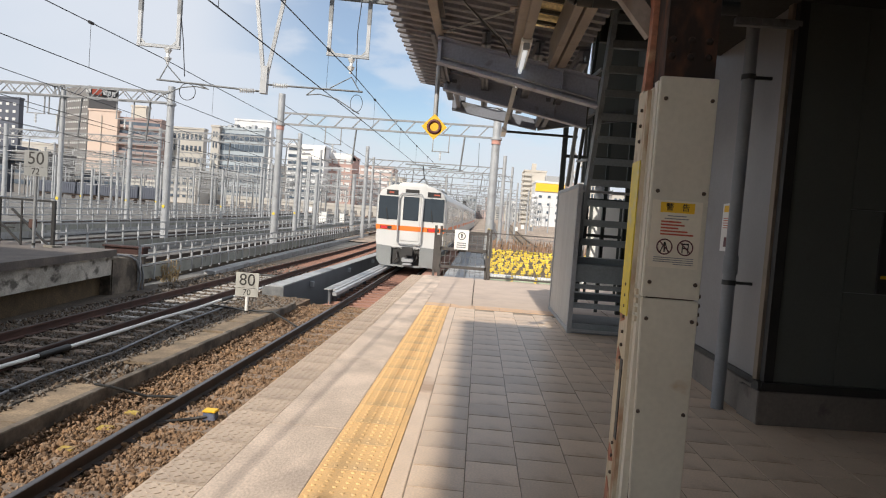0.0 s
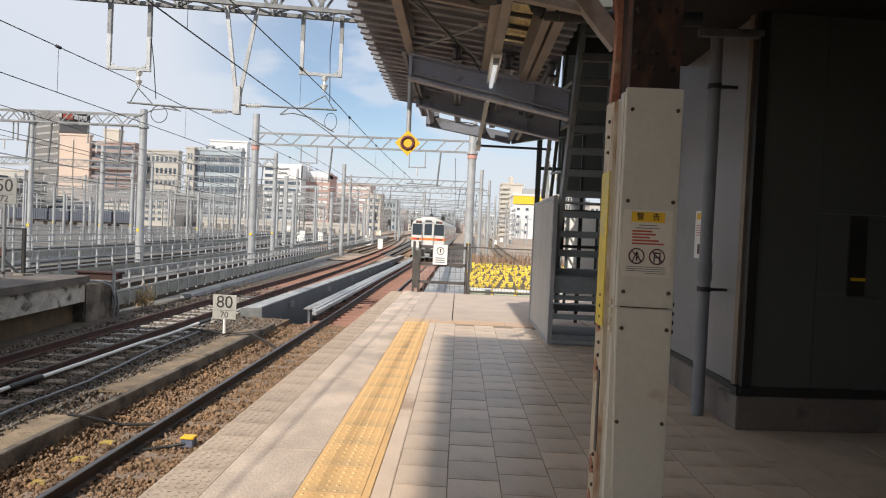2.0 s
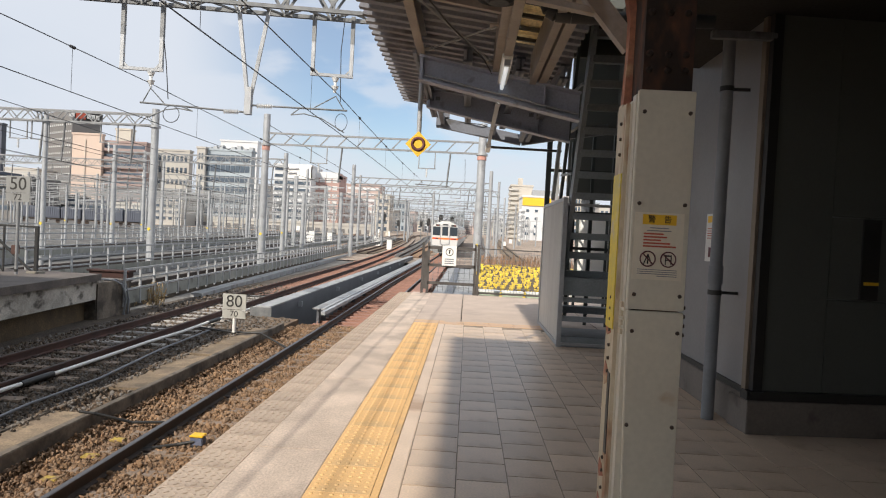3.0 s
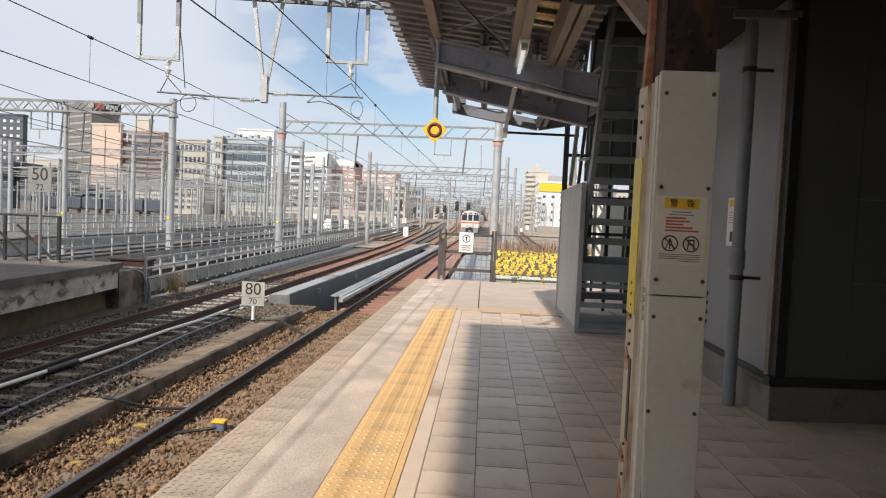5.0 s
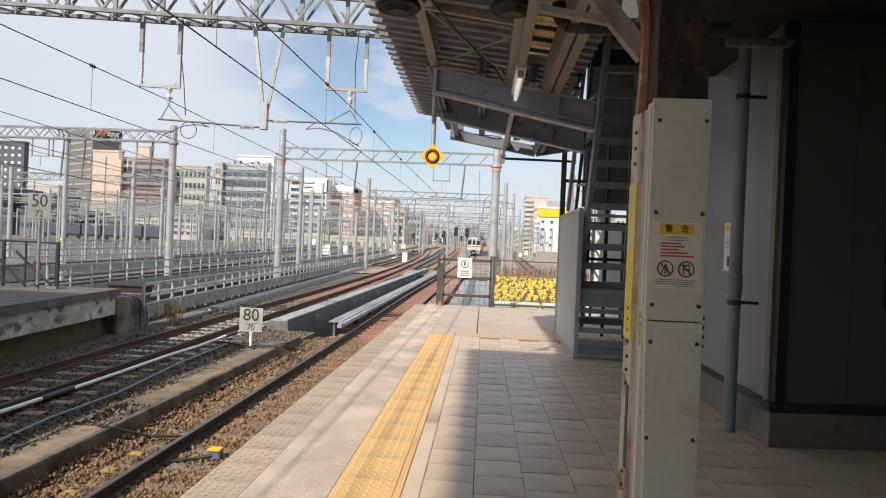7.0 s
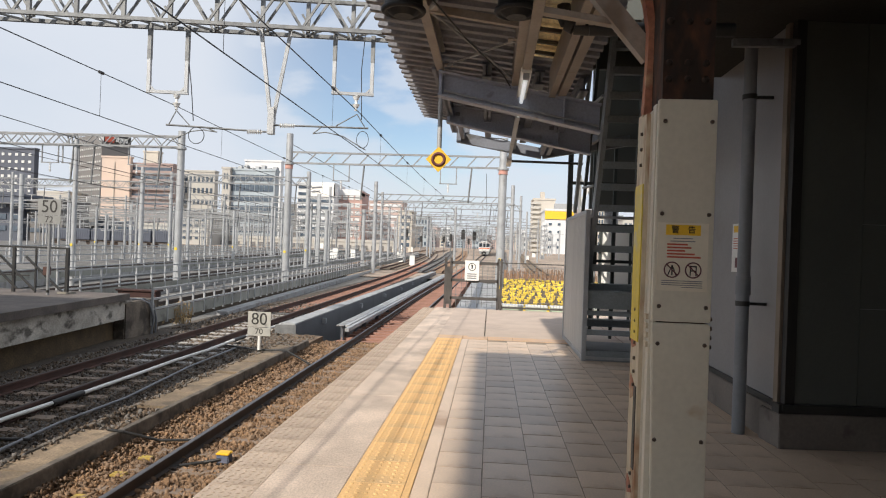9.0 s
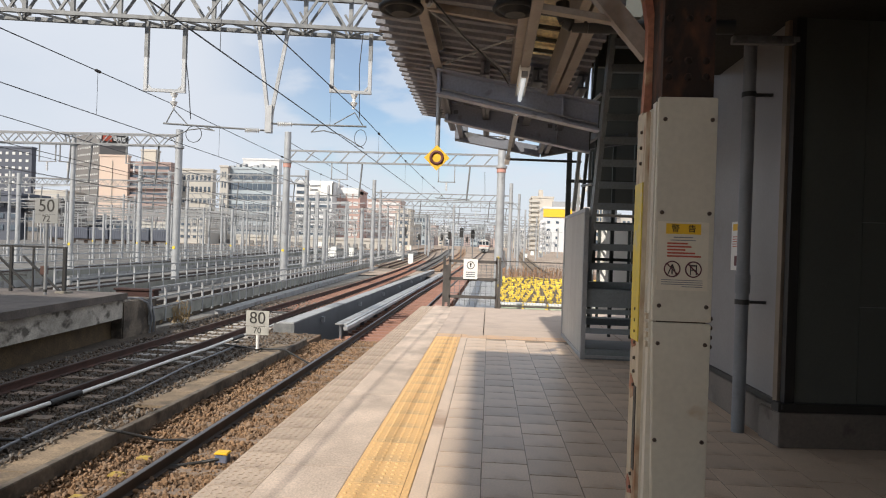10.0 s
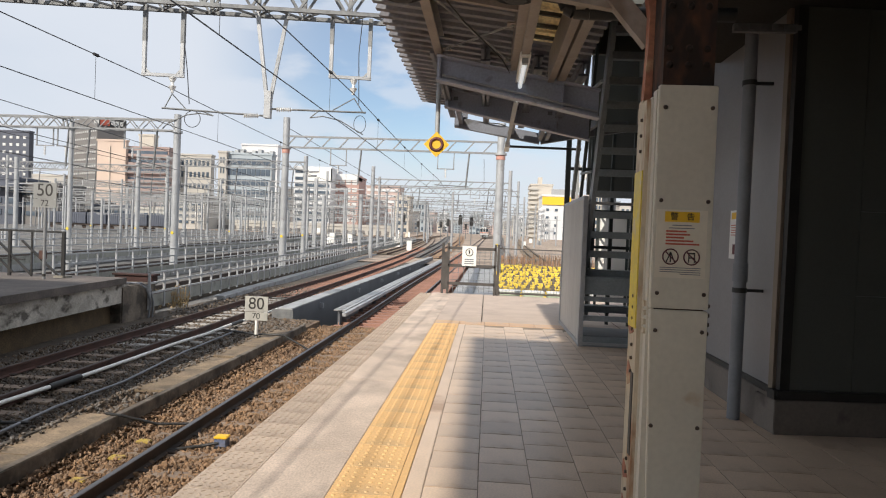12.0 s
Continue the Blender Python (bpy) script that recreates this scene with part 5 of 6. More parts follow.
# ---- overhead line ----
def lattice(s, p, q, h, d, step, w):
    """A box lattice girder from p to q: four chords, laced faces. p, q: its lower middle."""
    p, q = Vector(p), Vector(q)
    along = (q - p).normalized()
    side = Vector((-along.y, along.x, 0)) * (d / 2)
    up = Vector((0, 0, h))
    for o in (side, -side, side + up, -side + up):
        s.bar(p + o, q + o, w)
    n = max(2, int((q - p).length / step))
    for k in range(n):
        a, b = p + (q - p) * (k / n), p + (q - p) * ((k + 1) / n)
        m = (a + b) / 2
        for o in (side, -side):
            s.bar(a + o, m + o + up, w * 0.6)
            s.bar(m + o + up, b + o, w * 0.6)
        s.bar(a + side, m - side, w * 0.5)
        s.bar(m - side, b + side, w * 0.5)
    return s


def insulator(s, p, q, r=0.06, n=6):
    p, q = Vector(p), Vector(q)
    s.cyl(p, q, r * 0.4, 8)
    for k in range(n):
        a = p + (q - p) * ((k + 0.2) / n)
        b = p + (q - p) * ((k + 0.65) / n)
        s.cyl(a, b, r, 10, r * 0.55)
    return s


def build_near_gantry():
    def at(x, z):
        return (x, 15.1 + 0.14 * (x + 3.0), z)

    z = 6.42
    g = thing("catenary_gantry", "galvanised lattice catenary gantry spanning the tracks", "gantry")
    part("girder", lattice(Shape(), at(-26, z), at(2.9, z), 0.85, 0.55, 1.05, 0.085), GALV_DARK, g, "grey lattice girder")
    for k in range(24):
        x = -25.5 + 1.05 * k
        part("upright", Shape().bar(at(x, z), at(x, z + 0.85), 0.09, 0.07).bar(at(x + 0.12, z), at(x - 0.14, z + 0.42), 0.05), GALV_DARK, g)
    part("leg", Shape().cyl(at(2.9, -1.5), at(2.9, z + 0.9), 0.17, 12), GALV_DARK, g)
    for xa, xb, zb in ((-8.08, -7.23, 4.84), (-3.85, -2.965, 5.02)):
        f = Shape().bar(at(xa, z), at(xa, zb), 0.08).bar(at(xb, z), at(xb, zb), 0.08).bar(at(xa - 0.05, zb), at(xb + 0.05, zb), 0.07)
        f.bar(at(xa, zb + 0.16), at(xa + 0.15, zb), 0.045).bar(at(xb, zb + 0.16), at(xb - 0.15, zb), 0.045)
        fr = part("drop_frame", f, GALV, g, "rectangular hanging frame")
        xm = xa + 0.6 * (xb - xa) + (0.13 if xa < -5 else 0)
        part("insulator", insulator(Shape(), at(xm, zb - 0.02), at(xm, zb - 0.4), 0.09, 2), INSULATOR, fr)
        part("band", Shape().bar(at(xa, zb + 0.75), at(xa, z), 0.086), GALV_DARK, fr, "darker upper bar")
        part("band", Shape().bar(at(xb, zb + 0.75), at(xb, z), 0.086), GALV_DARK, fr, "darker upper bar")
    v = Shape().bar(at(-5.57, z), at(-5.30, 4.40), 0.08).bar(at(-4.89, z), at(-5.22, 4.40), 0.08).bar(at(-5.26, 4.6), at(-5.27, 3.97), 0.15)
    vb = part("v_bracket", v, GALV, g, "v-shaped drop bracket")
    part("registration_arm", Shape().cyl(at(-5.36, 4.02), at(-7.66, 4.08), 0.022, 8), GALV_DARK, vb)
    part("registration_arm", Shape().cyl(at(-5.18, 4.19), at(-3.01, 4.22), 0.022, 8), GALV_DARK, vb)
    for a, b in (((-7.44, 4.42), (-7.6, 4.09)), ((-7.44, 4.42), (-7.1, 4.06)), ((-3.29, 4.54), (-3.77, 4.24)), ((-3.29, 4.54), (-3.08, 4.22))):
        part("stay", Shape().cyl(at(*a), at(*b), 0.013, 6), GALV_DARK, vb)
    for a, b in (((-5.81, 4.01), (-5.47, 4.02)), ((-5.07, 4.19), (-4.72, 4.20))):
        part("insulator", insulator(Shape(), at(*a), at(*b), 0.065, 7), INSULATOR, vb, "white ribbed insulator")
    part("steady_arm", Shape().tube([at(-4.1, 4.2), at(-4.3, 4.03), at(-4.0, 4.08), at(-3.6, 4.0), at(-3.06, 3.70)], 0.013, 6), GALV_DARK, vb)
    part("steady_arm", Shape().tube([at(-6.75, 4.05), at(-6.5, 3.96), at(-6.8, 4.0), at(-7.1, 3.95), at(-7.5, 3.74)], 0.013, 6), GALV_DARK, vb)
    part("wire_loop", Shape().ring(at(-3.14, 3.94), 0.2, 0.009, "y", 20, 5, 0.72), WIRE, vb)
    part("wire_loop", Shape().ring(at(-6.97, 3.86), 0.19, 0.009, "y", 20, 5, 1.0), WIRE, vb)
    part("feeder", Shape().tube([at(-3.16, z), at(-3.22, 5.6), at(-3.18, 4.41)], 0.011, 5), WIRE, g)
    part("feeder", Shape().tube([at(-7.2, 5.6), at(-7.12, 5.0), at(-7.05, 4.2)], 0.011, 5), WIRE, g)


def sag_line(xa, ya, xb, yb, za, zb, sag, n=8):
    return [(xa + (xb - xa) * k / n, ya + (yb - ya) * k / n, za + (zb - za) * k / n - 4 * sag * (k / n) * (1 - k / n)) for k in range(n + 1)]


def build_wires():
    def catenary(label, pts, droppers=True):
        w = thing("contact_line", label, "overhead wire", "overhead wires")
        tops, lows = [], []
        for (xa, ya), (xb, yb) in zip(pts, pts[1:]):
            top = sag_line(xa, ya, xb, yb, 4.55, 4.55, 0.08)
            tops += top if not tops else top[1:]
            lows += ([(xa, ya, 3.7)] if not lows else []) + [(xb, yb, 3.7)]
            n = int((yb - ya) / 5)
            for k in range(n):
                t = (k + 0.5) / max(1, n)
                x, y = xa + (xb - xa) * t, ya + (yb - ya) * t
                z = 4.55 - 0.32 * t * (1 - t)
                part("dropper", Shape().cyl((x, y, 3.7), (x, y, z), 0.004, 4), WIRE, w)
                part("clamp", Shape().cyl((x, y - 0.06, z), (x, y + 0.06, z), 0.032, 8), WIRE, w)
        part("messenger_wire", Shape().ribbon(tops, 0.014, 0.014), WIRE, w)
        part("contact_wire", Shape().ribbon(lows, 0.013, 0.013), WIRE, w)
    catenary("messenger and contact wire above the platform track", [(-3.9, -25), (-3.2, 15.1), (-2.95, 36), (-3.0, 62), (-2.4, 100), (-2.2, 150), (-1.5, 220)])
    b = [(-7.6, -25), (-7.5, 14.5)] + [(line_b(y), y) for y in (36, 62, 100, 150, 220)]
    catenary("messenger and contact wire above the second track", b)
    for off, y0 in ((-16, 32), (-21, 32), (-27, 50), (-34, 50)):
        pts = [(off + 4, -20)] + [(off - 0.05 * y + 1.5, y) for y in (y0, y0 + 40, y0 + 90, y0 + 160)]
        w = thing("contact_line", "distant overhead wires above yard tracks", "overhead wire", "overhead wires")
        for z in (5.0, 4.2):
            part("wire", Shape().ribbon([(x, y, z) for x, y in pts], 0.02, 0.02), WIRE, w)
    f = thing("feeder_line", "thin feeder wires along the gantries", "overhead wire", "overhead wires")
    for x, z in ((-0.4, 5.7), (0.5, 5.3), (-11.7, 7.2)):
        part("wire", Shape().ribbon(sag_line(x, 36, x - 1, 200, z, z, 0.5), 0.026, 0.026), WIRE, f)


def build_portal(xa, xb, y, z, h, r, top_extra=1.0, both=True, kind=0, cap=False, r2=None, drops=True):
    g = thing("catenary_portal", "galvanised catenary portal of round masts and lattice beam", "portal", "catenary portals")
    for x, r in (((xa, r), (xb, r2 or r)) if both else ((xa, r),)):
        m = part("mast", Shape().cyl((x, y, -1.6), (x, y, z + h + top_extra), r, 12, r * 0.9), GALV, g, "round galvanised mast")
        part("clamp_band", Shape().cyl((x, y, z - 0.1), (x, y, z + 0.02), r * 1.3, 12), GALV, m)
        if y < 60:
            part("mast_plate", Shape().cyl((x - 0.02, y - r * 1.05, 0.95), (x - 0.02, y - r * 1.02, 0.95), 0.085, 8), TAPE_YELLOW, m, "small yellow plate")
        if cap:
            part("red_band", Shape().cyl((x, y, z - 0.35), (x, y, z - 0.12), r * 1.06, 12), mat("red_band", (0.55, 0.25, 0.2), (0.5, 0.3, 0.25), 4), m)
    s = Shape()
    if kind == 0:
        n = max(3, int(abs(xb - xa) / 1.0))
        s.bar((xa, y, z), (xb, y, z), 0.10).bar((xa, y, z + h), (xb, y, z + h), 0.10)
        for k in range(n):
            a = xa + (xb - xa) * k / n
            b = xa + (xb - xa) * (k + 0.55) / n
            s.bar((a, y, z), (b, y, z + h), 0.06)
    else:
        lattice(s, (xa, y, z), (xb, y, z), h, 0.4, 1.0, 0.07)
    part("beam", s, GALV_MID, g, "lattice cross beam")
    n = max(1, int(abs(xb - xa) / 4.5)) if drops else 0
    for k in range(n):
        x = xa + (xb - xa) * (k + 0.5) / n
        d = Shape().bar((x - 0.45, y, z), (x - 0.45, y, z - 0.95), 0.05).bar((x + 0.45, y, z), (x + 0.45, y, z - 0.95), 0.05).bar((x - 0.5, y, z - 0.95), (x + 0.5, y, z - 0.95), 0.05)
        dr = part("drop_frame", d, GALV_MID, g)
        part("insulator", insulator(Shape(), (x, y, z - 0.97), (x, y, z - 1.45), 0.07, 3), INSULATOR, dr)
        part("registration_arm", Shape().cyl((x + 1.3, y, z - 1.9), (x - 0.6, y, z - 1.85), 0.03, 5).cyl((x + 1.3, y, z), (x + 1.15, y, z - 2.0), 0.05, 5), GALV_DARK, g)
    return g


def build_portals():
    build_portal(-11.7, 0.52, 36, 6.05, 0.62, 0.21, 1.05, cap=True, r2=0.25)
    build_portal(-16.2, -40, 32.2, 6.2, 0.55, 0.2, 0.3, kind=1)
    build_portal(-14.6, -28.3, 50, 6.1, 0.6, 0.19, 0.5, kind=1)
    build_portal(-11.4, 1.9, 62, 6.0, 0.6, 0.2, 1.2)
    build_portal(-13.0, 3.0, 96, 6.0, 0.6, 0.2, 1.0)
    build_portal(-14, 5.5, 140, 6.2, 0.6, 0.2, 1.0)
    build_portal(-18, 8, 190, 6.2, 0.7, 0.22, 1.0)
    build_portal(-22, 12, 250, 6.4, 0.7, 0.24, 1.0)
    build_portal(-30, 16, 320, 6.6, 0.8, 0.28, 1.0)
    build_portal(-21.9, -22.5, 32.2, 6.2, 0.5, 0.13, -0.2, both=False)
    rng = random.Random(11)
    for y, xa, xb in ((58, -30, -52), (66, -52, -75), (90, -14.5, -30), (108, -16, -36), (74, -19, -36), (84, -36, -58), (98, -22, -44), (112, -44, -80), (124, -20, -40), (140, -40, -70), (150, -24, -46), (172, -30, -60), (190, -60, -100), (205, -28, -55), (235, -40, -80), (270, -30, -66)):
        build_portal(xa, xb, y, rng.uniform(5.6, 6.8), 0.6, 0.16, rng.uniform(0.2, 1.6), kind=rng.choice((0, 1)))
    for k in range(80):
        y = rng.uniform(55, 240)
        x = -rng.uniform(0.13, 0.75) * y - rng.uniform(0, 6)
        m = thing("line_mast", "slim grey line mast in the yard", "mast", "yard masts", at=(x, y, -1.5))
        h = rng.uniform(6, 10)
        part("pole", Shape().cyl((0, 0, 0), (0, 0, h), rng.uniform(0.11, 0.2), 8), rng.choice((GALV, GALV, GALV_DARK)), m)
        if rng.random() < 0.75:
            part("arm", Shape().bar((0, 0, h - 1.2), (rng.choice((-1, 1)) * rng.uniform(2, 5), 0, h - 1.0), 0.1), GALV, m)
            part("arm", Shape().bar((-0.8, 0, h - 2.4), (1.9, 0, h - 2.3), 0.08), GALV, m)
    for y, xa, xb, h in ((78, -13.5, 3.4, 6.4), (88, -20, -5, 5.9), (112, -16, 6, 6.6), (126, -12, 9, 6.1), (158, -24, 12, 6.9), (172, -16, 14, 6.3), (208, -30, 18, 7.2), (222, -20, 20, 6.6), (238, -34, 22, 7.6), (276, -40, 26, 8.0), (300, -30, 30, 7.4), (345, -50, 34, 8.6), (390, -60, 40, 9.0)):
        build_portal(xa, xb, y, h, 0.6, 0.17, rng.uniform(0.4, 1.6), kind=rng.choice((0, 0, 1)))
    for k in range(26):
        y = 60 + 6.5 * k + rng.uniform(-2, 2)
        a = -rng.uniform(0.16, 0.62)
        b = a - rng.uniform(0.12, 0.26)
        build_portal(a * y, b * y, y, rng.uniform(3.4, 6.2), 0.42, 0.12, rng.uniform(0.2, 1.0), kind=k % 2, drops=k % 4 == 0)
    for k in range(10):
        y = rng.uniform(110, 330)
        x = rng.uniform(0.02, 0.14) * y + 3
        m = thing("line_mast", "slim grey line mast in the yard", "mast", "yard masts", at=(x, y, -1.5))
        h = rng.uniform(7, 10)
        part("pole", Shape().cyl((0, 0, 0), (0, 0, h), 0.16, 8), GALV, m)
        part("arm", Shape().bar((-1.6, 0, h - 1.2), (1.0, 0, h - 1.0), 0.09), GALV, m)
    for x, y in ((-9.5, 150), (-5.2, 118), (-7.2, 205), (-16, 120), (2.4, 160), (-3.4, 128), (-13, 175), (-21, 190)):
        sg = thing("signal_post", "dark railway signal on a slim post", "signal", "signals", at=(x, y, -1.2))
        part("post", Shape().cyl((0, 0, 0), (0, 0, 5.2), 0.09, 8), GALV_DARK, sg)
        part("head", Shape().box(-0.35, 0.35, -0.1, 0.1, 4.6, 6.4), TRIM_DARK, sg, "", 0.1)
    rng = random.Random(31)
    for k in range(30):
        y = rng.uniform(85, 260)
        x = -rng.uniform(0.10, 0.3) * y if k < 24 else rng.uniform(0.03, 0.1) * y
        w, h = rng.uniform(0.4, 1.1), rng.uniform(0.7, 1.7)
        c = thing("trackside_cabinet", "pale trackside equipment cabinet in the yard", "cabinet", "yard cabinets", at=(x, y, rail_z(y) - 0.25))
        part("body", Shape().box(-w / 2, w / 2, -0.3, 0.3, 0, h), rng.choice((WHITE, WHITE, GALV, CREAM)), c, "", 0.02)
        part("roof", Shape().box(-w / 2 - 0.05, w / 2 + 0.05, -0.36, 0.36, h, h + 0.06), GALV, c)


# ---- the opposite platform and signs ----
def build_left_platform():
    pl = thing("opposite_platform", "weathered concrete end of the opposite platform", "platform", kind="structure")
    def edge(y):
        return -8.4 - 0.11 * (y - 10.5)
    ys = [-8, 0, 6, 10.5, 13, 15.4]
    top, wall, lip = Shape(), Shape(), Shape()
    for a, b in zip(ys, ys[1:]):
        xa, xb = edge(a), edge(b)
        top.add([(xa, a, 0.02), (xb, b, 0.02), (-26, b, 0.02), (-26, a, 0.02), (xa, a, -0.14), (xb, b, -0.14), (-26, b, -0.14), (-26, a, -0.14)], [(0, 1, 2, 3), (0, 4, 5, 1), (4, 7, 6, 5), (1, 5, 6, 2)])
        wall.add([(xa - 0.12, a, -0.14), (xb - 0.12, b, -0.14), (xb - 0.12, b, -0.62), (xa - 0.12, a, -0.62), (-26, a, -0.14), (-26, b, -0.14), (-26, b, -0.62), (-26, a, -0.62)], [(0, 1, 2, 3), (4, 0, 3, 7), (1, 5, 6, 2)])
        lip.add([(xa - 0.4, a, -0.62), (xb - 0.4, b, -0.62), (xb - 0.4, b, -1.3), (xa - 0.4, a, -1.3), (-26, a, -0.62), (-26, b, -0.62), (-26, b, -1.3), (-26, a, -1.3)], [(0, 1, 2, 3), (4, 0, 3, 7), (1, 5, 6, 2), (0, 4, 5, 1)])
    part("coping", top, COPING, pl, "dark worn coping", 0.0)
    part("edge_wall", wall, PALE_WALL, pl, "stained pale edge wall")
    # near-black colour paints the shade in the recess under the edge
    part("base_wall", lip, SPIKE_BASE, pl, "recessed base with shade darkened into its colour")
    for k in range(9):
        y = 5 + k * 1.2
        part("wall_block", Shape().box(edge(y) - 0.13 - 0.11, edge(y + 1.17) - 0.105, y, y + 1.17, -0.40, -0.16), PALE_WALL, pl, "", 0.01)
    step = thing("platform_steps", "stained concrete block at the opposite platform end", "concrete block")
    part("block", Shape().box(-10.8, -9.05, 15.42, 17.05, -1.2, -0.22), TROUGH_WALL, step, "", 0.03)
    part("cable", Shape().tube([(-9.7, 15.9, -0.2), (-9.15, 16.25, -0.19), (-8.99, 16.45, -0.32), (-8.95, 16.6, -0.7), (-9.0, 16.6, -1.15)], 0.03, 8).tube([(-9.6, 16.1, -0.2), (-9.15, 16.45, -0.2), (-9.0, 16.65, -0.32), (-8.98, 16.8, -0.75), (-9.0, 16.8, -1.15)], 0.025, 8), PIPE, step, "grey cables")
    gb = thing("rusty_girder", "short rust-red steel girder lying on the platform end", "girder")
    part("beam", Shape().box(-10.4, -9.3, 17.3, 17.6, -0.32, -0.06).box(-10.45, -9.25, 17.25, 17.65, -0.08, -0.03), MAROON, gb, "", 0.01)
    r = thing("platform_railing", "black steel railing with diagonal braces on opposite platform", "railing")
    y = 14.6
    xs = (-10.05, -10.95, -11.75, -12.8)
    for x, w in ((-10.05, 0.07), (-10.84, 0.035), (-11.39, 0.06), (-12.3, 0.06)):
        part("post", Shape().bar((x, y, 0.02), (x, y, 1.12), w), TRIM_DARK, r)
    part("top_rail", Shape().bar((xs[0], y, 1.10), (xs[3], y, 1.10), 0.045), TRIM_DARK, r)
    for p, q in (((-11.09, 0.87), (-10.15, 0.05)), ((-11.75, 0.88), (-10.83, 0.05)), ((-12.2, 0.9), (-11.31, 0.1))):
        part("brace", Shape().bar((p[0], y, p[1]), (q[0], y, q[1]), 0.045), TRIM_DARK, r)
    part("mid_rail", Shape().bar((-11.0, y, 0.42), (-12.3, y, 0.42), 0.03), TRIM_DARK, r)
    part("foot", Shape().box(xs[0] - 0.15, xs[0] + 0.15, y - 0.12, y + 0.12, 0.02, 0.07), CONCRETE_OLD, r)
    part("rust_clamp", Shape().box(-10.62, -10.5, y - 0.06, y + 0.06, 0.45, 0.65), RAIL_RUST, r)
    # unseen roof added over the opposite platform, beside the view, to shade the second track
    oc = thing("opposite_shade_roof", "unseen grey canopy roof added over the opposite platform for its shadow", "canopy", kind="structure")
    part("roof_sheet", Shape().box(-24, -8.35, -20, 9.3, 3.55, 3.7), ROOF_SHEET, oc)
    for yy in (-8, 0, 8):
        part("post", Shape().bar((-14, yy, 0.02), (-14, yy, 3.55), 0.25), STEEL_BLUE, oc)
    # dry weeds at the mast foot
    rng = random.Random(14)
    s = Shape()
    for k in range(34):
        x, yy = -9.05 + rng.gauss(0, 0.16), 18.2 + rng.gauss(0, 0.2)
        h = rng.uniform(0.2, 0.65)
        s.bar((x, yy, -1.05), (x + rng.uniform(-0.2, 0.2), yy + rng.uniform(-0.2, 0.2), -1.05 + h), 0.02, 0.006)
        for j in range(3):
            z = -1.05 + h * rng.uniform(0.4, 1)
            s.bar((x, yy, z), (x + rng.uniform(-0.15, 0.15), yy, z + rng.uniform(-0.05, 0.1)), 0.035, 0.004)
    tagged(solid("dry_weeds", s, mat("dry_weed", (0.42, 0.30, 0.15), (0.33, 0.24, 0.13), 6, 0.9), "dry straw-coloured weeds at the railing foot", "weeds"), kind="stuff")


def build_speed_sign(name_label, at, top, bottom, w, post, face, pole):
    s = thing("speed_sign", name_label, "sign", "speed signs", at=at)
    part("plate", Shape().box(-w / 2, w / 2, -0.008, 0.008, -0.33 * w, 0.33 * w), face, s, "", 0.003)
    part("lower_plate", Shape().box(-w / 2, w / 2, -0.008, 0.008, -0.70 * w, -0.345 * w), face, s, "", 0.003)
    writing(top, w * 0.72, INK, s, pose(0, -0.011, 0))
    writing(bottom, w * 0.36, INK, s, pose(0, -0.011, -0.52 * w))
    part("post", Shape().cyl((0, 0.03, -0.6 * w), (0, 0.03, -post), 0.035, 10), pole, s)
    part("post_band", Shape().cyl((0, 0.03, -post + 0.06), (0, 0.03, -post + 0.12), 0.037, 10), INK, s)


def build_signs():
    build_speed_sign("weathered grey speed sign 80 over 70 between tracks", (-5.07, 13.93, -0.30), "80", "70", 0.52, 0.8, SIGN_GREY, WHITE)
    build_speed_sign("weathered grey speed sign 50 over 72 on opposite platform", (-10.15, 14.05, 2.05), "50", "72", 0.56, 2.03, SIGN_DIM, GALV_MID)


# ---- the departing train ----
TRAIN_LEN, CARS = 19.6, 4


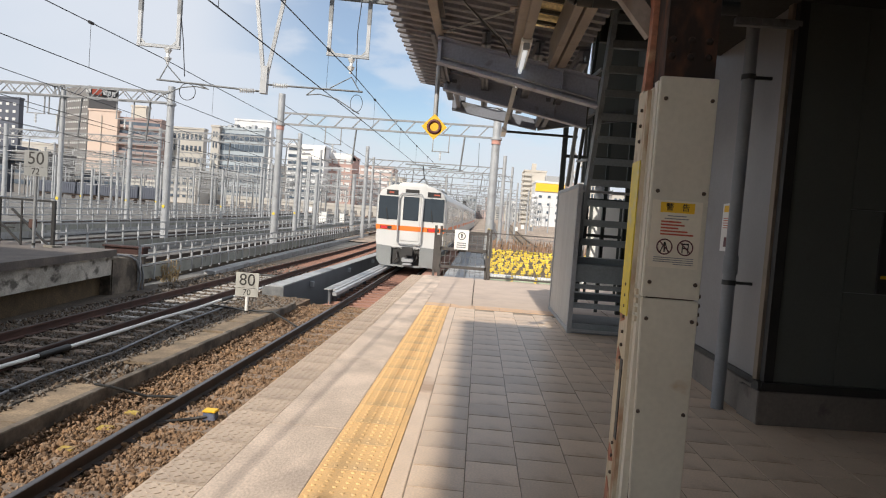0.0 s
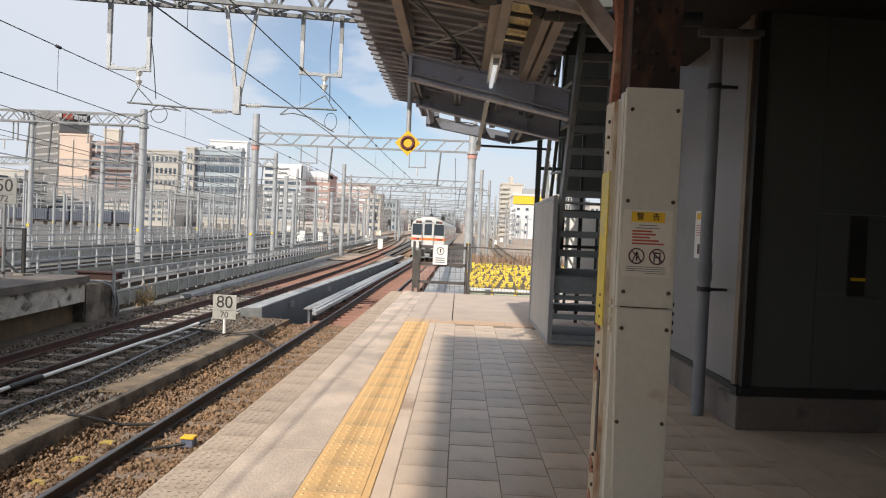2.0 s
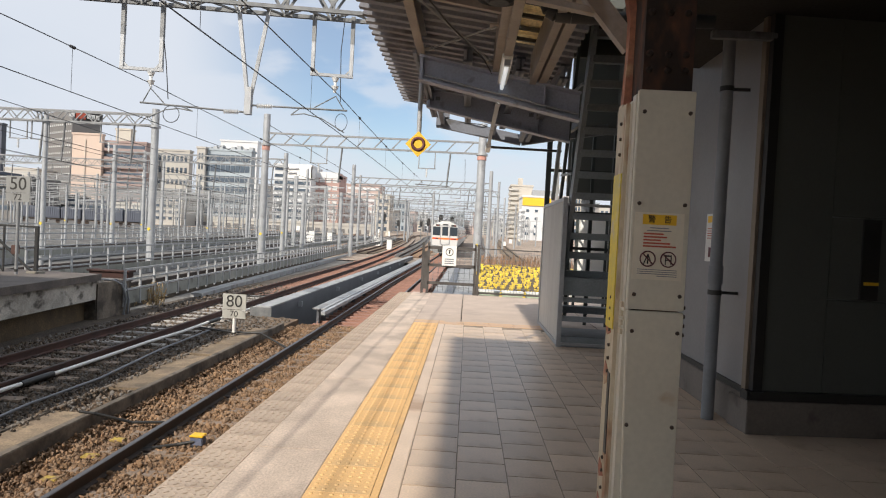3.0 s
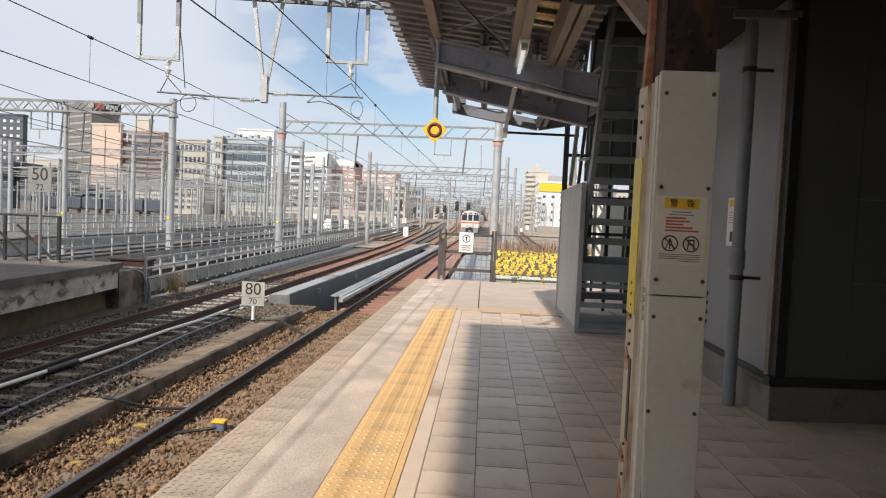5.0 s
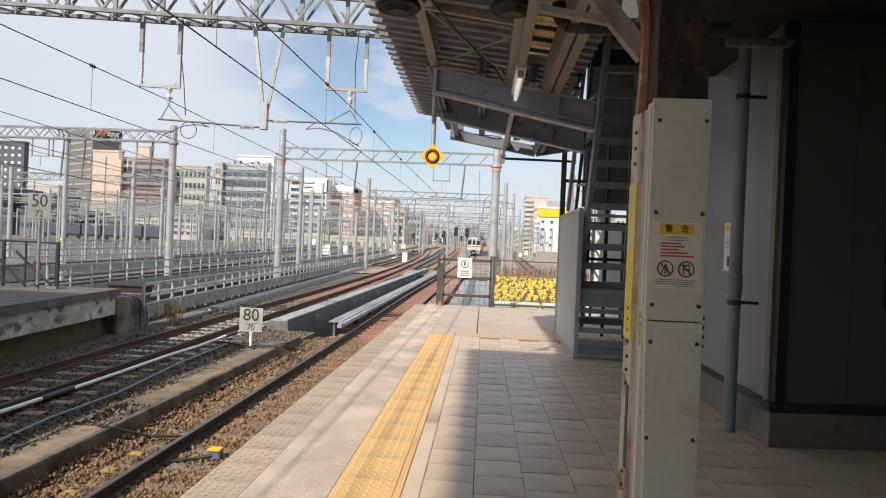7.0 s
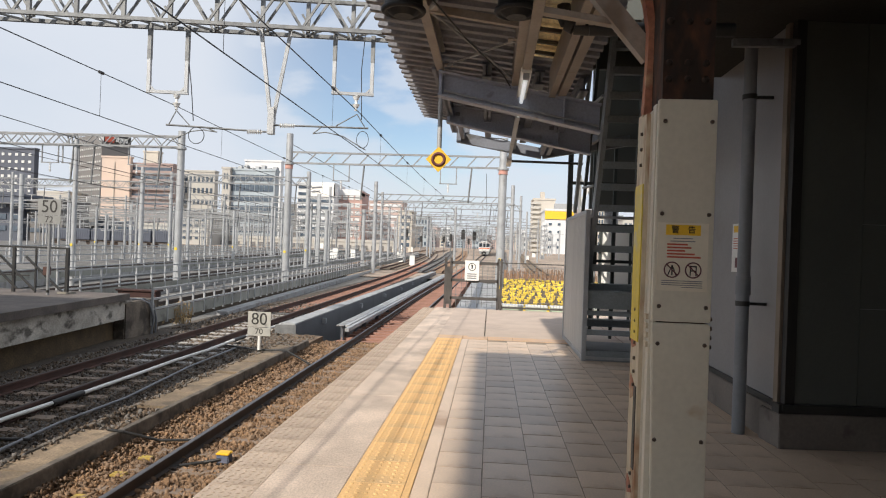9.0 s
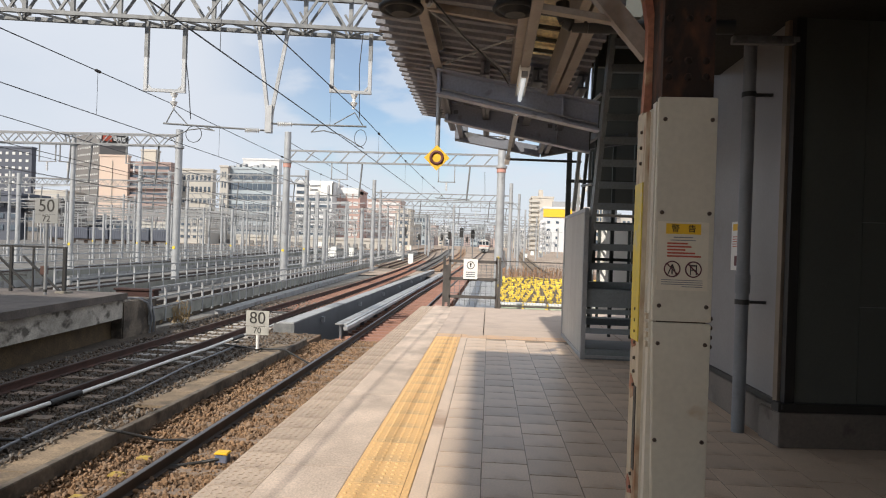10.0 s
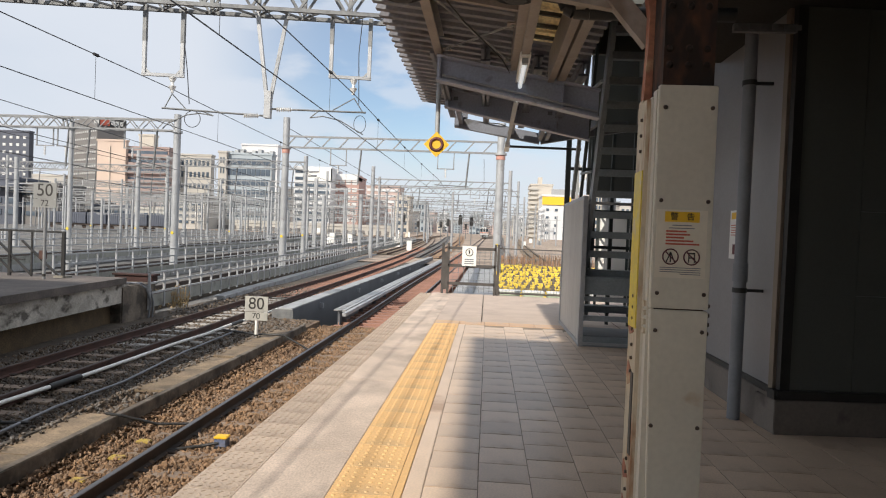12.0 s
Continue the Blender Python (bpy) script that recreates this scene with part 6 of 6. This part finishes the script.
def build_train():
    tr = thing("train", "white commuter train with orange band and grey skirt", "train", at=(-3.07, 27, RAIL))
    tr.scale = (1, 1, 0.965)
    hw = 1.45
    sec = [(-hw + 0.06, 0.95), (-hw, 1.15), (-hw, 3.25), (-hw + 0.08, 3.45), (-hw + 0.35, 3.66), (-0.6, 3.74), (0.6, 3.74), (hw - 0.35, 3.66), (hw - 0.08, 3.45), (hw, 3.25), (hw, 1.15), (hw - 0.06, 0.95)]
    for c in range(CARS):
        y0 = c * (TRAIN_LEN + 0.5)
        body = part("car_body", Shape().prism(sec, y0 + (0.35 if c == 0 else 0), y0 + TRAIN_LEN), TRAIN_STEEL, tr, "brushed steel car body")
        part("band", Shape().box(-hw - 0.006, hw + 0.006, y0 + 0.5, y0 + TRAIN_LEN - 0.05, 1.80, 2.0), TRAIN_ORANGE, body, "orange band")
        part("roof_unit", Shape().box(-0.75, 0.75, y0 + 7, y0 + 11.5, 3.7, 3.98), TRAIN_GREY, body, "", 0.05)
        for sx in (-1, 1):
            xa, xb = sorted((sx * (hw - 0.02), sx * (hw + 0.008)))
            part("window_band", Shape().box(xa, xb, y0 + 2.6, y0 + TRAIN_LEN - 0.8, 2.25, 3.05), GLASS_DARK, body, "dark side windows")
            for d in (1.5, 6.9, 12.3, 17.2):
                part("door", Shape().box(min(xa, xb) - 0.004, max(xa, xb) + 0.004, y0 + d, y0 + d + 1.3, 1.1, 3.1), TRAIN_STEEL, body, "steel sliding door")
                part("door_window", Shape().box(min(xa, xb) - 0.008, max(xa, xb) + 0.008, y0 + d + 0.15, y0 + d + 1.15, 2.2, 2.95), GLASS_DARK, body)
        under = part("underframe", Shape().box(-1.2, 1.2, y0 + 0.9, y0 + TRAIN_LEN - 0.5, 0.45, 0.96), TRAIN_DARK, tr, "dark underframe equipment", 0.05)
        for by in (2.9, 16.2):
            part("bogie", Shape().box(-1.0, 1.0, y0 + by - 1.5, y0 + by + 1.5, 0.3, 0.6), TRAIN_DARK, under)
            for wy in (-1.05, 1.05):
                for wx in (-0.57, 0.57):
                    part("wheel", Shape().cyl((wx - 0.06, y0 + by + wy, 0.43), (wx + 0.06, y0 + by + wy, 0.43), 0.425, 20), RAIL_SIDE, under)
        if c in (0, 2):
            py = y0 + 4.0
            s = Shape().bar((-0.9, py, 4.05), (0.9, py, 4.05), 0.1).bar((-0.5, py - 0.6, 3.75), (0.0, py + 0.7, 4.4), 0.05).bar((0.5, py - 0.6, 3.75), (0.0, py + 0.7, 4.4), 0.05)
            s.bar((0, py + 0.7, 4.4), (0, py - 0.3, 4.95), 0.05).bar((-0.85, py - 0.3, 4.97), (0.85, py - 0.3, 4.97), 0.06).box(-0.8, 0.8, py - 0.8, py + 0.9, 3.72, 3.82)
            part("pantograph", s, GALV_DARK, tr, "grey roof pantograph")
    # cab end
    face = [(-hw + 0.12, 1.0), (-hw + 0.02, 1.3), (-hw + 0.02, 3.2), (-hw + 0.14, 3.5), (-0.85, 3.78), (0.85, 3.78), (hw - 0.14, 3.5), (hw - 0.02, 3.2), (hw - 0.02, 1.3), (hw - 0.12, 1.0)]
    cab = part("cab_end", Shape().prism(face, 0.0, 0.5), TRAIN_WHITE, tr, "white cab end", 0.05)
    part("roof_dome", Shape().prism([(-0.8, 3.6), (0.8, 3.6), (0.55, 3.92), (-0.55, 3.92)], 0.3, 3.2), TRAIN_WHITE, cab, "white roof fairing", 0.06)
    part("orange_band", Shape().box(-hw - 0.004, hw + 0.004, -0.012, 0.5, 1.79, 2.0), TRAIN_ORANGE, cab, "orange band", 0.004)
    for xa, xb in ((-1.38, -0.56), (0.50, 1.38)):
        part("windscreen", Shape().box(xa, xb, -0.018, 0.1, 2.25, 3.26), GLASS_DARK, cab, "dark windscreen", 0.01)
        part("blind_box", Shape().box(xa + (0.3 if xa < 0 else 0.16), xb - (0.02 if xa < 0 else 0.16), -0.022, 0.1, 3.32, 3.54), TRIM_DARK, cab, "dark destination display", 0.01)
        part("display_text", Shape().box(xa + 0.42, xb - 0.2, -0.026, -0.02, 3.40, 3.46), INK_RED, cab)
        part("wiper", Shape().bar((xa * 0.5 + xb * 0.5, -0.03, 2.22), (xa * 0.6 + xb * 0.4, -0.03, 2.75), 0.03), TRIM_DARK, cab)
    part("number_box", Shape().box(-0.28, 0.30, -0.02, 0.1, 3.44, 3.60), TRIM_DARK, cab)
    for x in (-1.02, 1.0):
        part("lamp_case", Shape().box(x - 0.27, x + 0.27, -0.02, 0.1, 1.80, 1.98), TRIM_DARK, cab, "", 0.02)
        part("tail_lamp", Shape().box(x - 0.22, x + 0.06, -0.026, -0.01, 1.83, 1.95), TAIL_RED, cab, "red tail lamp")
    part("gangway_door", Shape().box(-0.40, 0.40, -0.03, 0.05, 1.35, 3.36), TRAIN_WHITE, cab, "white gangway door", 0.01)
    part("door_window", Shape().box(-0.33, 0.33, -0.04, 0.0, 2.25, 3.28), GLASS_DARK, cab)
    part("door_band", Shape().box(-0.40, 0.40, -0.036, 0.0, 1.79, 2.0), TRAIN_ORANGE, cab)
    fr = Shape()
    loop = [(-0.50, 1.30), (-0.52, 3.25), (-0.42, 3.42), (0.42, 3.42), (0.52, 3.25), (0.50, 1.30), (0.40, 1.22), (-0.40, 1.22), (-0.50, 1.30)]
    fr.tube([(a, -0.10, b) for a, b in loop], 0.03, 8)
    part("gangway_frame", fr, GALV, cab, "rounded grey gangway frame")
    for xa, xb in ((-1.38, -0.72), (0.48, 1.38)):
        part("skirt", Shape().prism([(xa + (0.22 if xa < 0 else 0), 0.22), (xb - (0.0 if xa < 0 else 0.22), 0.20), (xb - (0 if xa < 0 else 0.05), 0.42), (xb, 1.08), (xa, 1.12), (xa + (0.05 if xa < 0 else 0), 0.45)], -0.02, 0.5), TRAIN_GREY, cab, "grey skirt", 0.02)
    part("front_box", Shape().box(-0.7, 0.5, 0.1, 0.5, 0.3, 1.1), TRAIN_DARK, cab)
    part("coupler", Shape().cyl((0, -0.35, 0.92), (0, 0.2, 0.92), 0.19, 12).box(-0.22, 0.22, -0.4, -0.25, 0.75, 1.1), TRAIN_DARK, cab, "dark coupler", 0.0)
    part("hose_box", Shape().box(-0.24, 0.24, -0.2, 0.1, 0.42, 0.62).box(-0.2, 0.2, -0.22, 0.1, 0.28, 0.38), GALV, cab, "", 0.03)
    for x in (-0.5, 0.35):
        part("hose", Shape().tube([(x, 0, 0.9), (x + 0.05, -0.1, 0.6), (x - 0.1, -0.05, 0.4)], 0.03, 6), TRAIN_DARK, cab)
    part("guard_bar", Shape().box(-0.75, 0.52, -0.02, 0.05, 0.2, 0.28), TRAIN_GREY, cab)
    return tr


# ---- the town behind the yard ----
def face_windows(b, x0, x1, z0, z1, y, nx, nz, w, h, material, name="window"):
    me = Shape().box(-w / 2, w / 2, -0.25, 0.1, -h / 2, h / 2).mesh(name, material)
    for i in range(nx):
        for j in range(nz):
            o = part(name, me, None, b)
            o.location = (x0 + (x1 - x0) * (i + 0.5) / nx, y, z0 + (z1 - z0) * (j + 0.5) / nz)


def px(x, y, dist):
    """East and up of a direction given in thousandths of the distance."""
    return x * dist / 1000, 1.4 + y * dist / 1000


WALL_GREY = mat("slate_cladding", (0.17, 0.16, 0.155), (0.15, 0.145, 0.14), 0.1, 0.7, grain=0.05)
WALL_PEACH = mat("peach_wall", (0.56, 0.44, 0.365), (0.52, 0.42, 0.355), 0.1, 0.85, grain=0.04)
WALL_BROWN = mat("brown_balcony", (0.33, 0.25, 0.23), (0.28, 0.215, 0.20), 0.1, 0.8)
WALL_STONE = mat("pale_stone", (0.47, 0.45, 0.41), (0.42, 0.40, 0.37), 0.08, 0.85)
WALL_WHITE = mat("white_wall", (0.66, 0.67, 0.68), (0.60, 0.61, 0.62), 0.06, 0.8)
WALL_BLUE = mat("blue_grey_wall", (0.36, 0.41, 0.445), (0.31, 0.355, 0.39), 0.08, 0.6)
WALL_NAVY = mat("navy_wall", (0.085, 0.095, 0.125), (0.075, 0.085, 0.11), 0.1, 0.7)
WALL_BRICK = mat("brick_red_wall", (0.46, 0.30, 0.26), (0.41, 0.27, 0.24), 0.1, 0.8)
WALL_PINK = mat("pinkish_wall", (0.50, 0.38, 0.34), (0.45, 0.35, 0.32), 0.1, 0.8)
WALL_BEIGE = mat("beige_wall", (0.52, 0.475, 0.41), (0.48, 0.44, 0.385), 0.1, 0.8)
PANE = mat("window_pane", (0.10, 0.13, 0.16), (0.07, 0.09, 0.12), 0.3, 0.12)
PANE_PALE = mat("pale_pane", (0.66, 0.66, 0.64), (0.55, 0.56, 0.56), 0.3, 0.4)


def block(label, xl, xr, top, dist, depth, material, nx=0, nz=0, pane=PANE, bands=0, band_mat=None, win=(0.55, 0.5), base=-20):
    """A building whose front spans xl to xr (thousandths, east) and whose roof is at top (thousandths, up)."""
    x0, z1 = px(xl, top, dist)
    x1, _ = px(xr, top, dist)
    b = thing("apartment_building", label, "building", "town buildings", at=(0, dist, 0))
    part("wall", Shape().box(x0, x1, 0, depth, -4, z1), material, b)
    part("roof", Shape().box(x0 - 0.3, x1 + 0.3, -0.3, depth + 0.3, z1, z1 + 0.8), material, b)
    zb = 1.4 + base * dist / 1000
    if nx and nz:
        face_windows(b, x0 + 0.5, x1 - 0.5, zb, z1 - 0.8, 0, nx, nz, (x1 - x0) / nx * win[0], (z1 - zb) / nz * win[1], pane)
    for k in range(bands):
        z = zb + (z1 - zb) * (k + 0.5) / bands
        h = (z1 - zb) / bands * 0.42
        part("window_band", Shape().box(x0 + 0.6, x1 - 0.6, -0.3, 0.1, z - h / 2, z + h / 2), band_mat or PANE, b)
    return b, x0, x1, z1


def build_town():
    # slate hotel seen on its corner, with a red and black roof sign
    d = 290.0
    corner, left, back = Vector((-0.637 * d, d)), Vector((-0.684 * 306, 306)), Vector((-0.589 * 300, 300))
    z1 = 1.4 + 0.169 * d
    b = thing("hotel_building", "tall slate-clad hotel with rows of pale square windows", "building", "town buildings")
    part("wall", Shape().prism([tuple(corner), tuple(left), tuple(left + back - corner), tuple(back)], -4, z1, "z"), WALL_GREY, b)
    along = (left - corner)
    out = Vector((along.y, -along.x)).normalized() * -1
    if out.y > 0:
        out = -out
    win = Shape().bar((-0.36, 0, 0), (0.36, 0, 0), 0.35, 0.85).mesh("window", PANE_PALE)
    for i in range(14):
        for j in range(11):
            p = corner + along * ((i + 0.7) / 14.6) + out * 0.1
            o = part("window", win, None, b)
            o.matrix_basis = pose(p.x, p.y, z1 - 6.5 - 3.3 * j, 0, 0, math.degrees(math.atan2(along.y, along.x)))
    face = back - corner
    fo = Vector((face.y, -face.x)).normalized()
    def board(name, t0, t1, za, zb, m, lift):
        p, q = corner + face * t0 + fo * lift, corner + face * t1 + fo * lift
        part(name, Shape().bar((p.x, p.y, (za + zb) / 2), (q.x, q.y, (za + zb) / 2), 0.4, zb - za), m, b)
    board("sign_board", 0.0, 1.0, z1 - 4.0, z1 - 0.3, TRIM_DARK, 0.3)
    board("red_panel", 0.08, 0.40, z1 - 3.8, z1 - 0.5, INK_RED, 0.7)
    for k in range(3):
        board("sign_mark", 0.46 + 0.15 * k, 0.57 + 0.15 * k, z1 - 3.2, z1 - 1.2, PANE_PALE, 0.8)
    board("sign_mark", -0.12, 0.03, z1 - 3.4, z1 - 0.8, WHITE, 0.8)
    board("window", 0.2, 0.35, z1 - 13, z1 - 11, PANE, 0.3)
    board("window", 0.6, 0.9, z1 - 15, z1 - 12, PANE, 0.3)
    b, x0, x1, z1 = block("peach-rendered apartment block with a blank gable wall", -636, -588, 130, 270, 2, WALL_PEACH)
    part("pipe", Shape().cyl((x0 + 6, -0.3, 0), (x0 + 6, -0.3, z1 - 2), 0.2, 6), WALL_BEIGE, b)
    b, x0, x1, z1 = block("brown apartment block with stacked dark balconies", -587, -516, 120, 272.5, 5, WALL_BROWN, bands=7, band_mat=PANE, base=20)
    for k in range(7):
        z = 8 + (z1 - 8) * k / 7
        part("balcony", Shape().box(x0, x1, -1.4, 0, z, z + 1.1), WALL_BROWN, b)
    for k in range(5):
        part("aerial", Shape().cyl((x0 + 3 * k + 2, 3, z1), (x0 + 3 * k + 2, 3, z1 + 2.5), 0.08, 5), GALV, b)
    block("cream rooftop stair tower above apartments", -566, -542, 140, 285, 4, WALL_BEIGE, 1, 3, PANE, win=(0.2, 0.2))
    block("grey stone office block with small windows", -512, -446, 111, 300, 4, WALL_STONE, 9, 7, PANE, win=(0.5, 0.45))
    b, x0, x1, z1 = block("blue-grey glass office building with rooftop plant", -421, -347, 115, 260, 5, WALL_BLUE, 9, 8, PANE, win=(0.8, 0.6))
    for k in range(8):
        part("roof_plant", Shape().box(x0 + 2.5 * k, x0 + 1.5 + 2.5 * k, 2, 5, z1 + 0.8, z1 + 1.6 + (k % 3) * 0.5), GALV, b)
    b, x0, x1, z1 = block("pale grey office wing with narrow windows", -434, -421, 117, 258, 22, WALL_STONE, 2, 8, PANE, win=(0.3, 0.5))
    block("white curved-top tower behind the glass offices", -397, -338, 130, 300, 4, WALL_WHITE)
    b, x0, x1, z1 = block("white office building with dark horizontal window bands", -310, -251, 97, 300, 22, WALL_WHITE, bands=9, base=0)
    part("roof_sign", Shape().box(x0 + 5, x1, -0.6, 2, z1 - 6, z1 + 0.2), WHITE, b)
    part("sign_mark", Shape().bar((x0 + 7, -0.8, z1 - 1.8), (x0 + 12, -0.8, z1 - 1.4), 0.4, 0.5).bar((x0 + 7, -0.8, z1 - 3.8), (x0 + 11, -0.8, z1 - 3.4), 0.4, 0.5), PIPE, b)
    b, x0, x1, z1 = block("brick-red apartment building with white frames", -249, -206, 85, 310, 18, WALL_BRICK, 4, 7, PANE_PALE, win=(0.7, 0.55), base=0)
    part("white_top", Shape().box(x0, x1, -0.5, 8, z1 - 1.5, z1 + 1.4), WALL_WHITE, b)
    block("pinkish apartment slab with stepped balconies", -194, -141, 71, 340, 18, WALL_PINK, bands=8, band_mat=WALL_WHITE, base=0)
    block("cream low block beside the yard", -147, -125, 57, 300, 15, WALL_BEIGE, 2, 5, PANE, base=0)
    block("grey-blue far office block", -122, -100, 50, 480, 20, WALL_BLUE, 4, 6, PANE)
    # beige tower and white building with a yellow board
    b, x0, x1, z1 = block("beige apartment tower with balconies", 63, 96, 82, 300, 18, WALL_BEIGE, 0, 0)
    for k in range(11):
        part("balcony", Shape().box(x0 - 1.2, x0 + 3, -1.0, 3, 2 + 2.2 * k, 3.0 + 2.2 * k), WALL_STONE, b)
    part("lift_tower", Shape().box(x0 + 3.2, x0 + 5.2, 2, 5, z1, z1 + 4), WALL_BEIGE, b)
    b, x0, x1, z1 = block("white building with bright yellow board below roof", 81, 125, 66, 280, 20, WALL_WHITE, 3, 7, PANE, win=(0.3, 0.3))
    part("yellow_board", Shape().box(x0, x1, -0.5, 0.0, z1 - 3.6, z1 - 0.2), SIGN_YELLOW, b, "yellow board")
    part("roof_frame", Shape().box(x0 + 4, x1, 0, 3, z1 + 0.8, z1 + 3.2), GALV, b)
    for k in range(7):
        part("balcony", Shape().box(x0 - 1.2, x0 + 0.6, -1.2, 2, 1 + 2.1 * k, 2.1 + 2.1 * k), WALL_WHITE, b)
    block("navy office tower with pale windows", -860, -752, 140, 290, 3, WALL_NAVY, 9, 9, PANE_PALE, win=(0.4, 0.35), base=30)
    for xl, xr, top, dist, m in ((-900, -770, 62, 170, WALL_NAVY), (-768, -700, 54, 172, WALL_GREY), (-698, -640, 30, 200, WALL_GREY), (-638, -575, 24, 190, WALL_NAVY), (-574, -520, 22, 190, WALL_STONE)):
        b, x0, x1, z1 = block("low dark depot shed beyond the yard", xl, xr, top, dist, 12, m, 6, 3, PANE, win=(0.7, 0.4), base=0)
        part("canopy", Shape().box(x0 - 1, x1 + 1, -3, 0, z1 - 2.2, z1 - 1.9), GALV_DARK, b)
        part("roof_rail", Shape().bar((x0, 0, z1 + 2.0), (x1, 0, z1 + 2.0), 0.15), GALV, b)
    block("low grey workshop beyond the yard", -745, -690, 70, 260, 12, WALL_STONE, 3, 3, PANE)
    block("small grey yard building with windows", -501, -455, 43, 190, 14, WALL_STONE, 4, 4, PANE, win=(0.4, 0.4), base=0)
    block("long low pale lineside wall beyond the yard", -440, -150, 7, 200, 2, WALL_STONE, 22, 1, WALL_GREY, base=-5)
    rng = random.Random(77)
    mats = (WALL_WHITE, WALL_STONE, WALL_BEIGE, WALL_BLUE, WALL_PINK, WALL_STONE)
    x = -120
    while x < 190:
        w = rng.uniform(6, 16)
        d = rng.uniform(480, 900)
        block("distant pale town building", x, x + w, rng.uniform(14, 40), d, 30, rng.choice(mats), rng.randint(2, 4), rng.randint(4, 7), PANE, base=0)
        x += w * rng.uniform(0.4, 0.8)
    x = -980
    while x < -120:
        w = rng.uniform(20, 50)
        block("distant pale town building", x, x + w, rng.uniform(30, 70), rng.uniform(380, 520), 8, rng.choice((WALL_STONE, WALL_BLUE, WALL_GREY, WALL_STONE)), rng.randint(3, 5), rng.randint(4, 7), PANE, base=0)
        x += w * rng.uniform(0.8, 1.3)
    x = 130
    while x < 420:
        w = rng.uniform(20, 40)
        block("distant pale town building", x, x + w, rng.uniform(40, 80), rng.uniform(280, 420), 30, rng.choice(mats), rng.randint(3, 5), rng.randint(4, 7), PANE, base=0)
        x += w


def build_wagons():
    for k in range(6):
        w = thing("freight_wagon", "dark blue ribbed container wagon standing in the yard", "wagon", "parked wagons", at=(-92.0 + 4.4 * k, 128, rail_z(128)))
        part("container", Shape().box(0, 4.1, 0, 2.4, 1.05, 3.35), WALL_NAVY, w, "", 0.04)
        for j in range(9):
            part("rib", Shape().box(0.2 + 0.46 * j, 0.32 + 0.46 * j, -0.06, 0.0, 1.15, 3.2), WALL_NAVY, w)
        part("chassis", Shape().box(-0.1, 4.2, 0.2, 2.2, 0.75, 1.04), RAIL_SIDE, w)
        for x in (0.7, 3.4):
            part("wheel", Shape().cyl((x, 0.55, 0.42), (x, 0.68, 0.42), 0.42, 14), RAIL_SIDE, w)


build_ground()
build_tracks()
build_bridge()
build_fences()
build_yard_tracks()
build_gate()
build_canopy()
build_canopy_fittings()
build_column()
build_enclosure()
build_stair()
build_near_gantry()
build_wires()
build_portals()
build_left_platform()
build_signs()
build_town()
build_wagons()
build_platform()
TRAIN = build_train()


def motions():
    rows = [(0.0, 27.0), (1.5, 48.4), (2.5, 64.0), (4.5, 96.5), (6.5, 130.0), (9.5, 182.0), (12.0, 227.0)]
    walk(TRAIN, [(t, pose(line_a(y) + 0.06, y, rail_a(y) + 0.03, 0.4, 0, -0.4)) for t, y in rows])


motions()
